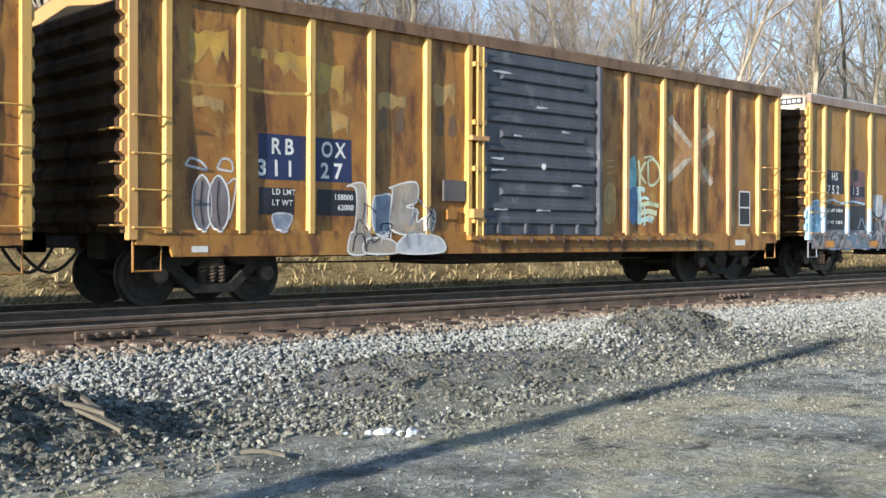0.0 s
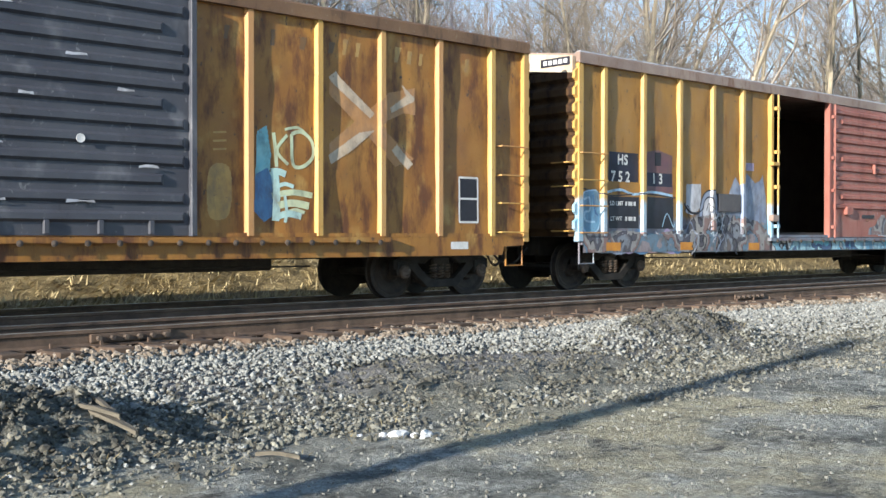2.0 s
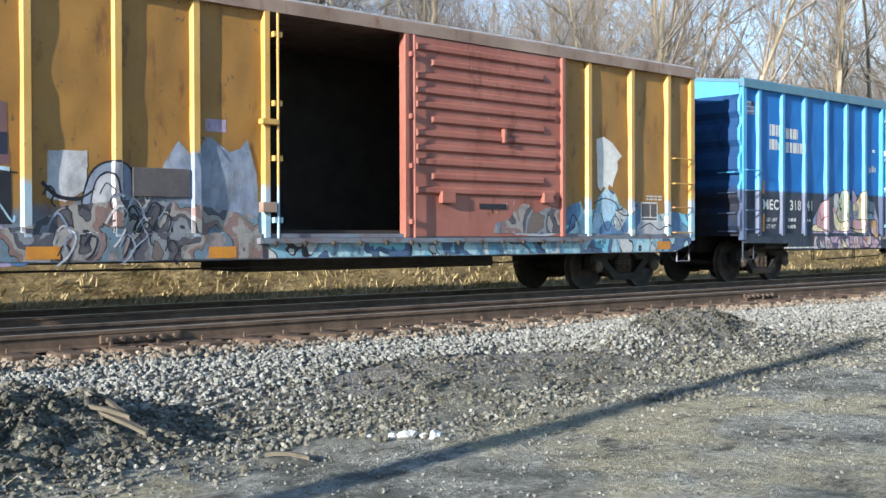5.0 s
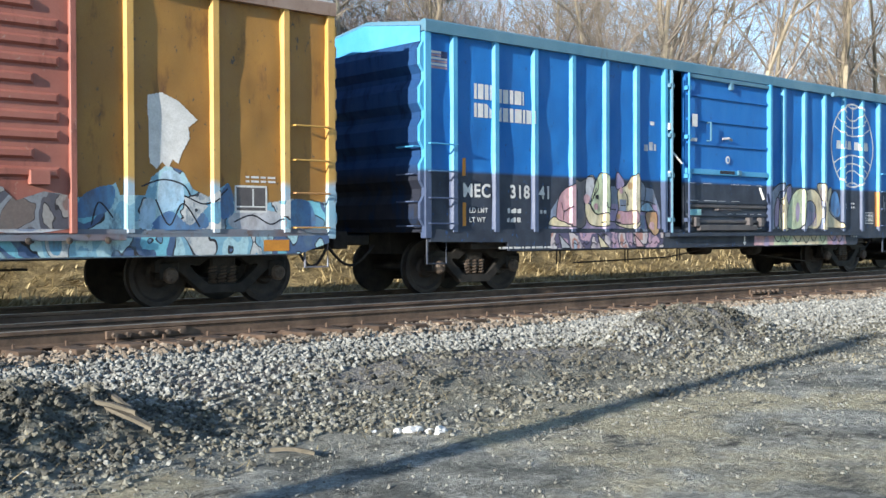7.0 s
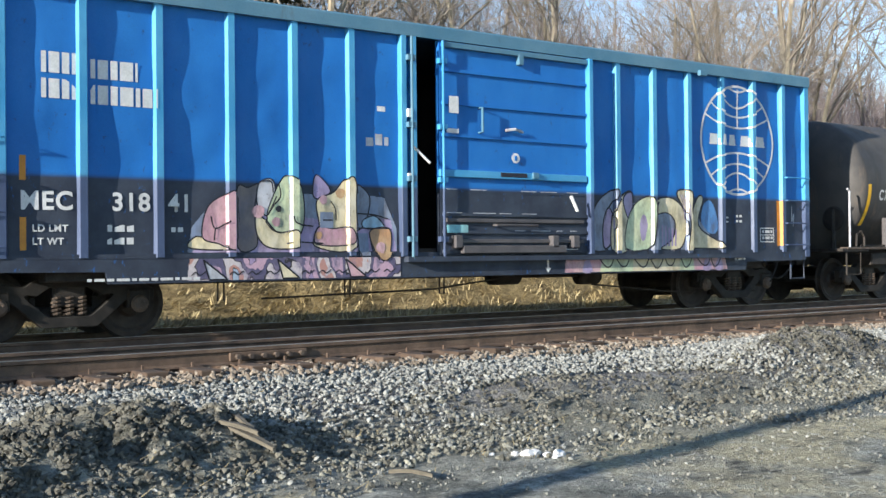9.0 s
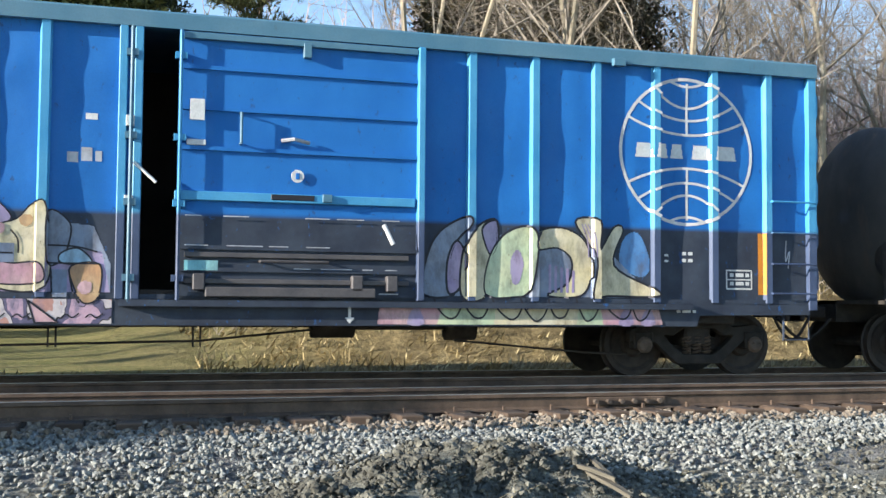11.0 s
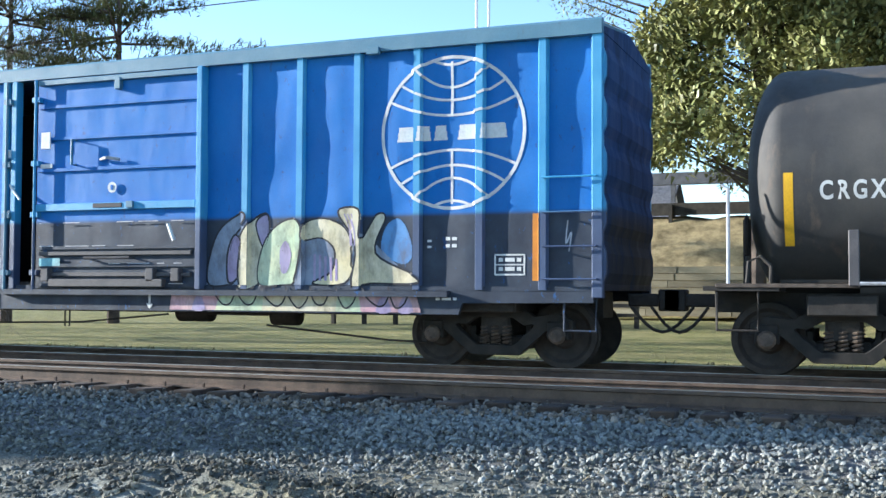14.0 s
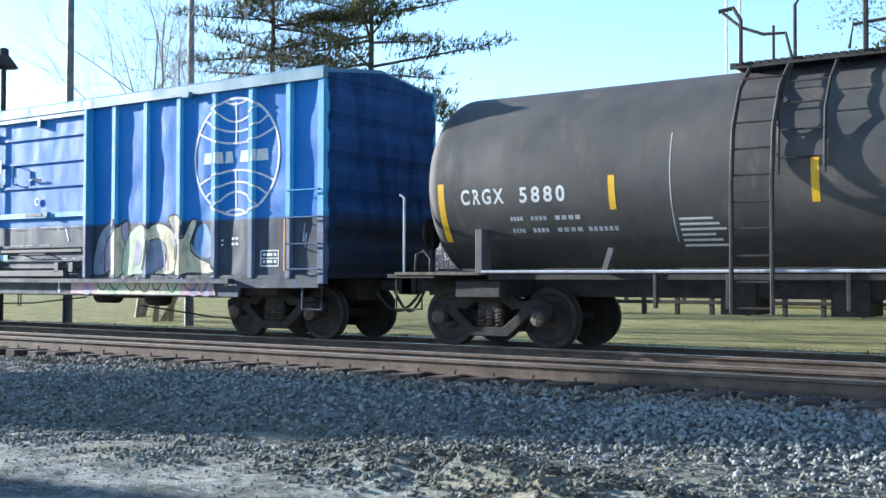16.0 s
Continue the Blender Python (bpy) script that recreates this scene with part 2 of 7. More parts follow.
def ground_z(x, y):
    """Height of the ground: gravel lot, ballast shoulder, two tracks, the bank and field behind."""
    def step(a, b, v):
        u = min(max((v - a) / (b - a), 0.0), 1.0)
        return u * u * (3 - 2 * u)
    z = -0.60 + 0.02 * noise.noise((x * 0.5, y * 0.5, 3))
    z += 0.39 * step(7.2, 9.9, y + 0.25 * noise.noise((x * 0.6, 1.7, 0)))
    z += 0.05 * step(16.6, 17.0, y) - 0.16 * step(16.9, 18.5, y)
    right = step(-2.0, 9.0, x)
    z += 0.75 * right * step(19.9, 23.5, y) * (1 + 0.5 * noise.noise((x * 0.8, y * 0.8, 6)))
    z += (0.3 + 1.5 * right) * step(18.5, 30, y) + 1.3 * right * step(24.0, 60.0, y)
    z += 0.5 * (1 - right) * step(22, 60, y)
    for hx, hy, sx, sy, h in HEAPS:
        d = ((x - hx) / sx) ** 2 + ((y - hy) / sy) ** 2
        if d < 6:
            z += h * math.exp(-d) * (1 + 0.5 * noise.noise((x * 3, y * 3, 9)) + 0.35 * noise.noise((x * 7, y * 7, 2)))
    return z


def spread(a, b, near, far, focus):
    """Steps from a to b, close together round focus, wider away from it."""
    out, v = [], a
    while v < b:
        out.append(v)
        v += near + (far - near) * min(max(abs(v - focus[0] if v < focus[0] else v - focus[1]) * (0 if focus[0] <= v <= focus[1] else 1) / 60.0, 0), 1) * (1 if abs(v) < 150 else 8)
    return out + [b]


def build_ground():
    xs, ys = spread(-1500, 1500, 0.16, 14, (-14, 26)), spread(-400, 2200, 0.12, 14, (3.5, 18))
    verts = [(x, y, ground_z(x, y) + (0.03 * noise.noise((x * 4, y * 4, 0)) if 3 < y < 10.2 and -16 < x < 28 else 0)) for y in ys for x in xs]
    n = len(xs)
    faces = [(j * n + i, j * n + i + 1, (j + 1) * n + i + 1, (j + 1) * n + i) for j in range(len(ys) - 1) for i in range(n - 1)]
    me = bpy.data.meshes.new("ground")
    me.from_pydata(verts, [], faces)
    me.shade_smooth()
    m, t, p = tree_of("gravel_lot_and_field")
    y, x = axis_of(t, 1), axis_of(t, 0)
    wob = math_of(t, "MULTIPLY", math_of(t, "SUBTRACT", noise_of(t, 0.7, 4), 0.5), 2.2)
    yw = math_of(t, "ADD", y, wob)
    fine, mid = noise_of(t, 26, 8, 0.8), noise_of(t, 1.3, 6, 0.7)
    lot = mix_of(t, ramp_of(t, mid, 0.42, 0.58), (0.16, 0.168, 0.148), (0.42, 0.425, 0.375))
    lot = mix_of(t, ramp_of(t, noise_of(t, 0.5, 6, 0.65), 0.50, 0.62), lot, (0.46, 0.42, 0.29))
    lot = mix_of(t, ramp_of(t, noise_of(t, 2.6, 6, 0.7, (0.6, 1.2, 1)), 0.55, 0.66), lot, (0.10, 0.10, 0.088))
    lot = mix_of(t, ramp_of(t, noise_of(t, 5.5, 6, 0.75), 0.60, 0.68), lot, (0.52, 0.52, 0.47))
    dirt = mix_of(t, ramp_of(t, noise_of(t, 3, 5), 0.3, 0.7), (0.11, 0.112, 0.092), (0.31, 0.305, 0.25))
    stone = mix_of(t, ramp_of(t, noise_of(t, 4, 5), 0.35, 0.65), (0.16, 0.155, 0.15), (0.30, 0.29, 0.28))
    rust = mix_of(t, ramp_of(t, noise_of(t, 3, 5), 0.35, 0.65), (0.15, 0.118, 0.09), (0.33, 0.27, 0.20))
    straw = mix_of(t, ramp_of(t, noise_of(t, 1.8, 6, 0.7), 0.35, 0.65), (0.13, 0.095, 0.045), (0.38, 0.29, 0.14))
    lawn = mix_of(t, ramp_of(t, noise_of(t, 0.8, 6, 0.7, (1, 2.5, 1)), 0.35, 0.65), (0.18, 0.185, 0.06), (0.35, 0.30, 0.13))

    def edge(v, a, b):
        return ramp_of(t, math_of(t, "DIVIDE", math_of(t, "ADD", v, 100.0), 200.0), (a + 100) / 200, (b + 100) / 200)
    col = mix_of(t, edge(yw, 6.6, 7.3), lot, dirt)
    col = mix_of(t, edge(yw, 8.1, 8.7), col, stone)
    col = mix_of(t, edge(yw, 9.7, 10.1), col, rust)
    field = mix_of(t, edge(math_of(t, "ADD", x, wob), -1.0, 5.0), lawn, straw)
    col = mix_of(t, edge(yw, 16.9, 17.4), col, field)
    col = mix_of(t, 0.8, col, ramp_of(t, fine, 0.34, 0.68, (0.3, 0.3, 0.3), (1.5, 1.5, 1.5)), "MULTIPLY")
    col = mix_of(t, 0.5, col, ramp_of(t, noise_of(t, 9, 5, 0.7), 0.34, 0.66, (0.45, 0.45, 0.45), (1.4, 1.4, 1.4)), "MULTIPLY")
    t.links.new(col, p.inputs["Base Color"])
    p.inputs["Roughness"].default_value = 0.95
    p.inputs["Specular IOR Level"].default_value = 0.2
    bump_of(t, p, math_of(t, "ADD", fine, math_of(t, "MULTIPLY", noise_of(t, 7, 5), 2.0)), 1.0, 0.045)
    me.materials.append(m)
    tagged(new("ground", me), "grey gravel lot, ballast shoulder and dry grass field", "ground", kind="structure")


build_ground()


# ---------------------------------------------------------------- tracks
def rail_outline(y, top=0.0):
    h = [(-0.07, -0.17), (0.07, -0.17), (0.07, -0.155), (0.012, -0.135), (0.012, -0.045), (0.036, -0.035), (0.036, -0.003), (0.03, 0.0), (-0.03, 0.0), (-0.036, -0.003),
         (-0.036, -0.035), (-0.012, -0.045), (-0.012, -0.135), (-0.07, -0.155)]
    return [(y + a, top + z) for a, z in h]


def build_rails():
    for ty, level in ((TRAIN_Y, TRAIN_RAIL), (NEAR_Y, 0.0)):
        for side in (-1, 1):
            y = ty + side * GAUGE
            top = level + (CANT if ty == NEAR_Y and side < 0 else 0.0)
            bm = B()
            prism(bm, rail_outline(y, top), "x", -160, 260)
            rail = part("rail", bm, RAIL_RUST)
            tagged(rail, "rusty brown steel rail with a worn bright head", "rail", kind="structure")
            bm = B()
            box(bm, -160, 260, y - 0.028, y + 0.028, top, top + 0.004)
            part("running_surface", bm, RAIL_HEAD, rail, "bright polished wheel path")


build_rails()

# ---------------------------------------------------------------- rolling stock
NEAR = -1.6               # a rib's outer face, across the car
SHEET = -1.525            # the side sheet


def bulge(x, z):
    """Where the buckled side sheet lies at x, z."""
    return SHEET + 0.030 * noise.noise((x * 1.0 + 3.3, 0.4, z * 1.1)) + 0.010 * noise.noise((x * 3.0, 5.0, z * 2.4))


def slab(bm, x0, x1, z0, z1, y_in, step=0.06):
    nx, nz = max(2, round((x1 - x0) / step)), max(2, round((z1 - z0) / step))
    out = [[bm.verts.new((x0 + (x1 - x0) * i / nx, bulge(x0 + (x1 - x0) * i / nx, z0 + (z1 - z0) * k / nz), z0 + (z1 - z0) * k / nz))
            for i in range(nx + 1)] for k in range(nz + 1)]
    for k in range(nz):
        for i in range(nx):
            bm.faces.new((out[k][i], out[k][i + 1], out[k + 1][i + 1], out[k + 1][i]))
    box(bm, x0, x1, y_in - 0.02, y_in, z0, z1)


def rib_mesh(material, z0=1.0, z1=4.28, w=0.07):
    bm = B()
    prism(bm, [(-w, SHEET + 0.04), (-w, SHEET - 0.02), (-w * 0.66, NEAR), (w * 0.66, NEAR), (w, SHEET - 0.02), (w, SHEET + 0.04)], "z", z0, z1)
    return finish(bm, "rib", material)


def corrugated(door, x0, x1, z0, z1, count, y_base, depth, inset=0.0, fill=0.6):
    """Horizontal pressed bulges between x0 and x1, standing out of y_base towards the viewer; every fourth is shorter."""
    pitch = (z1 - z0) / count
    for k in range(count):
        c = z0 + (k + 0.5) * pitch
        h = pitch * fill / 2
        short = 0.32 if (count - 1 - k) % 4 == 1 else 0.0
        a, b = x0 + inset + short, x1 - inset - short
        prof = [(c - h, y_base), (c - h * 0.5, y_base - depth), (c + h * 0.5, y_base - depth), (c + h, y_base)]
        bm = B()
        lo = [bm.verts.new((a + (0.06 if i in (1, 2) else 0), y, z)) for i, (z, y) in enumerate(prof)]
        hi = [bm.verts.new((b - (0.06 if i in (1, 2) else 0), y, z)) for i, (z, y) in enumerate(prof)]
        for i in range(3):
            bm.faces.new((lo[i], hi[i], hi[i + 1], lo[i + 1]))
        bm.faces.new(lo[::-1])
        bm.faces.new(hi)
        part("corrugation", bm, door.data.materials[0], door)


WHEEL_TURNS = []          # wheelsets that roll with the train


def build_truck():
    """A two-axle freight truck, centred on its bolster at rail height."""
    tr = new("truck")
    base, R = 0.89, WHEEL_R
    bm = B()
    box(bm, -0.21, 0.21, -1.04, 1.04, 0.44, 0.72)
    box(bm, -0.34, 0.34, -0.86, 0.86, 0.24, 0.44)
    part("bolster", bm, UNDER, tr, bevel=0.03)
    bm = B()
    box(bm, -0.40, 0.40, -1.38, 1.38, 0.76, 1.02)
    part("body_bolster", bm, UNDER, tr, "black cross beam over the truck", bevel=0.02)
    for way in (-1, 1):
        bm = B()
        tube(bm, [(way * 0.37, -0.86, 0.40), (way * 0.33, 0, 0.36), (way * 0.37, 0.86, 0.40)], 0.055, 6)
        for y in (-0.74, 0.74):
            box(bm, min(way * 0.36, way * 0.43), max(way * 0.36, way * 0.43), y - 0.05, y + 0.05, 0.26, 0.56)
        part("brake_beam", bm, UNDER, tr)
    for side in (-1, 1):
        y = side * 1.0
        bm = B()
        top = [(-1.10, 0.50), (-1.10, 0.66), (-0.90, 0.75), (-0.56, 0.71), (-0.36, 0.84), (0.36, 0.84), (0.56, 0.71), (0.90, 0.75), (1.10, 0.66), (1.10, 0.50), (0.74, 0.52), (0.44, 0.26), (0.34, 0.18),
               (-0.34, 0.18), (-0.44, 0.26), (-0.74, 0.52)]
        n = len(top)
        # a frame with an open window: outer rim and inner window joined face by face
        inner = [(-0.56, 0.58), (-0.54, 0.60), (-0.48, 0.60), (-0.42, 0.58), (-0.25, 0.69), (0.25, 0.69), (0.42, 0.58), (0.48, 0.60), (0.54, 0.60), (0.56, 0.58), (0.48, 0.50), (0.31, 0.36), (0.25, 0.32),
                 (-0.25, 0.32), (-0.31, 0.36), (-0.48, 0.50)]
        rings = [[bm.verts.new((a, y + d, z)) for a, z in ring] for ring, d in ((top, -0.07), (top, 0.07), (inner, 0.07), (inner, -0.07))]
        for q, w in zip(rings, rings[1:] + rings[:1]):
            for k in range(n):
                bm.faces.new((q[k], q[(k + 1) % n], w[(k + 1) % n], w[k]))
        sf = part("side_frame", bm, TRUCK_STEEL, tr, "grimy black cast steel side frame", bevel=0.012)
        for ax in (-base, base):
            bm = B()
            box(bm, ax - 0.15, ax + 0.15, y - 0.10, y + 0.10, R - 0.06, R + 0.19)
            part("bearing_adapter", bm, TRUCK_STEEL, sf, bevel=0.02)
            bm = B()
            lathe(bm, [(y + side * 0.09, 0.115), (y + side * 0.13, 0.115), (y + side * 0.16, 0.085), (y + side * 0.17, 0.0)], "y", 16, (ax, 0, R))
            cap = part("bearing_cap", bm, CAST, sf, "brown bearing end cap")
            for k in range(3):
                bm = B()
                an = k * math.tau / 3 + 0.5
                lathe(bm, [(y + side * 0.155, 0.016), (y + side * 0.185, 0.016), (y + side * 0.187, 0.0)], "y", 6, (ax + 0.055 * math.cos(an), 0, R + 0.055 * math.sin(an)))
                part("cap_bolt", bm, CAST, cap)
        for sx in (-0.16, 0.0, 0.16):
            bm = B()
            pts = [(sx + 0.058 * math.cos(a), y + 0.058 * math.sin(a), 0.325 + 0.0062 * i) for i, a in ((i, i * math.pi / 4) for i in range(41))]
            tube(bm, pts, 0.016, 4)
            part("spring", bm, CAST, sf)
    for ax in (-base, base):
        bm = B()
        tube(bm, [(0, -1.05, 0), (0, 1.05, 0)], 0.08, 10)
        for side in (-1, 1):
            prof = [(0.075, 0.16), (0.070, R - 0.08), (0.070, R + 0.022), (0.045, R + 0.026), (0.030, R + 0.004), (-0.060, R), (-0.065, R - 0.07), (-0.03, R - 0.12), (-0.02, 0.19), (-0.07, 0.15), (-0.07, 0.09)]
            lathe(bm, [(side * (0.70 - d), r) for d, r in prof], "y", 40)
        ws = part("wheelset", bm, WHEEL, tr, "dark steel wheels on an axle")
        ws.location = (ax, 0, R)
    return tr


TRUCK = build_truck()


def add_trucks(car, xs):
    for x in xs:
        t = again(TRUCK, car, pose(x, 0, TRAIN_RAIL))
        t.name = "truck"
        WHEEL_TURNS.extend(o for o in t.children if o.name.startswith("wheelset"))


def add_coupler(car, x, way):
    bm = B()
    box(bm, min(x, x + way * 0.55), max(x, x + way * 0.55), -0.10, 0.10, 0.78, 0.96)
    box(bm, min(x + way * 0.5, x + way * 0.8), max(x + way * 0.5, x + way * 0.8), -0.16, 0.16, 0.72, 1.02)
    part("coupler", bm, UNDER, car, "", bevel=0.02)
    bm = B()
    tube(bm, [(x + way * (0.1 + 0.1 * i), -0.35 + 0.03 * i, 0.78 - 0.34 * math.sin(i / 8 * math.pi)) for i in range(9)], 0.024, 6)
    part("air_hose", bm, UNDER, car, "black rubber air hose")


def ladder(car, x0, x1, zs, material, y=NEAR - 0.035):
    for z in zs:
        bm = B()
        tube(bm, [(x0, SHEET, z), (x0, y - 0.02, z), (x1, y - 0.02, z), (x1, SHEET, z)], 0.014, 6)
        part("rung", bm, material, car)


def stirrup(car, x0, x1, material, y=-1.52):
    bm = B()
    tube(bm, [(x0, y, 0.98), (x0, y, 0.48), (x1, y, 0.48), (x1, y, 0.98)], 0.02, 6)
    part("sill_step", bm, material, car)


def boxcar(name, label, x0, x1, ribs, opening, sheet, rib, roof, sill, end_paint, z_rungs_left, z_rungs_right, ladders, sill_in=0.62, folds=10):
    """A ribbed boxcar from x0 to x1 along the train; opening: the doorway. Returns it and its middle."""
    mid = (x0 + x1) / 2
    car = root(name, label, "boxcar", "freight cars of the train")
    a, b, o0, o1 = x0 - mid, x1 - mid, opening[0] - mid, opening[1] - mid
    for s0, s1 in ((a + 0.06, o0), (o1, b - 0.06)):
        bm = B()
        slab(bm, s0, s1, 0.98, 4.30, -1.45)
        part("side_sheet", bm, sheet, car, smooth=True)
    bm = B()
    box(bm, a + 0.06, b - 0.06, 1.47, 1.55, 0.98, 4.30)
    part("far_side", bm, sheet, car)
    # dark sheet over the far wall, so the open doorway reads as unlit
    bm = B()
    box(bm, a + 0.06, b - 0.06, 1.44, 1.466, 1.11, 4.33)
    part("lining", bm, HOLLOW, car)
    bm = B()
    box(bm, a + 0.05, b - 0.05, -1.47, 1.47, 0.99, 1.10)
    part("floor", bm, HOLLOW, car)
    bm = B()
    prism(bm, [(-1.56, 4.36), (-1.55, 4.40), (0, 4.60), (1.55, 4.40), (1.56, 4.36), (1.4, 4.34), (-1.4, 4.34)], "x", a + 0.02, b - 0.02)
    n = round((b - a) / 1.2)
    for i in range(n + 1):
        c = a + 0.1 + (b - a - 0.2) * i / n
        prism(bm, [(-1.55, 4.405), (0, 4.605), (1.55, 4.405), (1.55, 4.45), (0, 4.65), (-1.55, 4.45)], "x", c - 0.04, c + 0.04)
    part("roof", bm, roof, car)
    for y in (-1.625, 1.50):
        bm = B()
        prism(bm, [(y, 4.27), (y + 0.125, 4.27), (y + 0.125, 4.47), (y + 0.03, 4.48), (y, 4.45)], "x", a, b)
        part("top_chord", bm, roof, car)
    for y in (-1.585, 1.47):
        bm = B()
        prism(bm, [(a + 0.12, 0.98), (a + 0.12, 0.84), (a + sill_in, 0.82), (a + sill_in + 0.05, 0.67), (b - sill_in - 0.05, 0.67), (b - sill_in, 0.82), (b - 0.12, 0.84), (b - 0.12, 0.98)], "y", y, y + 0.06)
        part("side_sill", bm, sill, car)
        bm = B()
        box(bm, a + 0.1, b - 0.1, y + 0.008, y + 0.09, 0.985, 1.045)
        part("floor_edge", bm, sill, car)
    bm = B()
    box(bm, a + 0.3, b - 0.3, -0.3, 0.3, 0.62, 0.985)
    for k in range(9):
        c = a + 1.5 + (b - a - 3) * k / 8
        box(bm, c - 0.05, c + 0.05, -1.5, 1.5, 0.82, 0.984)
    part("underframe", bm, UNDER, car)
    for e, way in ((a, -1), (b, 1)):
        bm = B()
        prof = [(e, 1.0)]
        pitch, deep = 3.15 / folds, 0.09 if way < 0 else 0.045
        for k in range(folds):
            z = 1.08 + k * pitch
            prof += [(e, z), (e + way * deep, z + 0.22 * pitch), (e + way * deep, z + 0.62 * pitch), (e, z + 0.86 * pitch)]
        prof += [(e, 4.3), (e - way * 0.06, 4.3), (e - way * 0.06, 1.0)]
        prism(bm, prof, "y", -1.50, 1.50)
        prism(bm, [(-1.5, 4.3), (1.5, 4.3), (1.5, 4.38), (0, 4.58), (-1.5, 4.38)], "x", e - way * 0.05, e + way * 0.01)
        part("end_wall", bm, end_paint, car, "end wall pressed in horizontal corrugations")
        for y in (-1.60, 1.47):
            bm = B()
            box(bm, min(e, e - way * 0.14), max(e, e - way * 0.14), y, y + 0.13, 0.90, 4.30)
            part("corner_post", bm, rib, car, bevel=0.01)
        # fold ends take the bright rib paint, standing for their sunlit edges
        for k in range(folds):
            z = 1.08 + k * pitch
            bm = B()
            prism(bm, [(e - way * 0.01, z), (e + way * (deep - 0.005), z + 0.22 * pitch), (e + way * (deep - 0.005), z + 0.62 * pitch), (e - way * 0.01, z + 0.86 * pitch)], "y", -1.57, -1.505)
            part("fold_end", bm, rib, car)
    me = rib_mesh(rib)
    for r in ribs:
        for turn in (0, 180):
            o = new("rib", me)
            o.parent, o.matrix_basis = car, (pose(r - mid, 0, 0) if not turn else pose(r - mid, 0, 0, 0, 0, 180))
    for (l0, l1), zs in zip(ladders, (z_rungs_left, z_rungs_right)):
        ladder(car, l0 - mid, l1 - mid, zs, BLUE_RIB if rib is BLUE_RIB else YELLOW_RIB)
    stirrup(car, a + 0.10, a + 0.52, sill)
    stirrup(car, b - 0.52, b - 0.10, sill)
    add_trucks(car, (a + 1.62, b - 1.62))
    add_coupler(car, a, -1)
    add_coupler(car, b, 1)
    return car, mid


def door_posts(car, mid, xs, material):
    for x in xs:
        bm = B()
        box(bm, x - mid - 0.05, x - mid + 0.05, -1.62, -1.47, 0.98, 4.28)
        part("door_post", bm, material, car, bevel=0.01)


def door_track(car, mid, x0, x1, material, rollers=0):
    bm = B()
    box(bm, x0 - mid, x1 - mid, -1.70, -1.55, 0.90, 0.98)
    track = part("door_track", bm, material, car)
    for k in range(rollers):
        bm = B()
        x = x0 - mid + (k + 0.5) * (x1 - x0) / rollers
        lathe(bm, [(-1.71, 0.0), (-1.71, 0.045), (-1.72, 0.045), (-1.73, 0.0)], "y", 8, (x, 0, 0.90))
        part("roller", bm, CAST, track)


def door_edge(car, x, out, material):
    bm = B()
    box(bm, x - 0.045, x + 0.045, out, -1.50, 0.99, 4.26)
    part("door_edge", bm, material, car, bevel=0.01)


def locking_bar(car, x, material, z0=0.95, z1=4.25):
    bm = B()
    tube(bm, [(x, -1.68, z0), (x, -1.68, z1)], 0.022, 8)
    for z in (1.2, 2.1, 2.9, 3.9):
        box(bm, x - 0.07, x + 0.07, -1.69, -1.60, z, z + 0.08)
    part("locking_bar", bm, material, car)


CARS = []                 # (thing, its middle along the train)

# the ochre boxcar with the charcoal door
A_RIBS = (7.5, 8.68, 9.92, 11.1, 12.3, 17.68, 18.91, 20.14, 21.37, 22.6)
car_a, mid_a = boxcar("boxcar", "weathered ochre yellow steel boxcar with a charcoal plug door", 6.9, 23.5, A_RIBS, (13.55, 16.72), YELLOW_SHEET, YELLOW_RIB, BROWN_ROOF, YELLOW_SHEET,
                      YELLOW_SHEET, (1.07, 1.58, 2.07, 2.58), (1.07, 1.58, 2.07, 2.58), ((6.95, 7.5), (22.75, 23.4)))
bm = B()
box(bm, 13.56 - mid_a, 16.70 - mid_a, -1.60, -1.50, 1.0, 4.26)
door = part("door", bm, DARK_DOOR, car_a, "charcoal painted corrugated plug door")
corrugated(door, 13.62 - mid_a, 16.64 - mid_a, 1.12, 4.2, 12, -1.60, 0.05, 0.03)
door_track(car_a, mid_a, 13.2, 20.2, YELLOW_SHEET, 16)
door_posts(car_a, mid_a, (13.25, 13.48), YELLOW_RIB)
locking_bar(car_a, 13.36 - mid_a, YELLOW_RIB)
door_edge(car_a, 16.72 - mid_a, -1.68, DARK_DOOR)
CARS.append((car_a, mid_a))

# the ochre boxcar with the open doorway and red door
B_RIBS = (25.65, 26.88, 28.1, 29.3, 30.45, 38.72, 40.0, 41.17)
car_b, mid_b = boxcar("boxcar", "ochre yellow boxcar with open doorway and oxide red door", 24.86, 42.04, B_RIBS, (31.65, 37.9), YELLOW_SHEET_B, YELLOW_RIB_B, PALE_ROOF, YELLOW_SHEET_B,
                      YELLOW_SHEET, (1.07, 1.58, 2.07, 2.58), (1.07, 1.58, 2.07, 2.58), ((24.9, 25.65), (41.28, 41.89)))
bm = B()
box(bm, 34.24 - mid_b, 37.90 - mid_b, -1.60, -1.50, 1.0, 4.26)
door = part("door", bm, RED_DOOR, car_b, "oxide red corrugated sliding door pushed open")
corrugated(door, 34.3 - mid_b, 37.84 - mid_b, 1.64, 4.2, 11, -1.60, 0.05, 0.08)
door_track(car_b, mid_b, 31.4, 38.6, YELLOW_SHEET_B, 14)
door_posts(car_b, mid_b, (31.58,), YELLOW_RIB_B)
door_posts(car_b, mid_b, (34.22,), RED_DOOR)
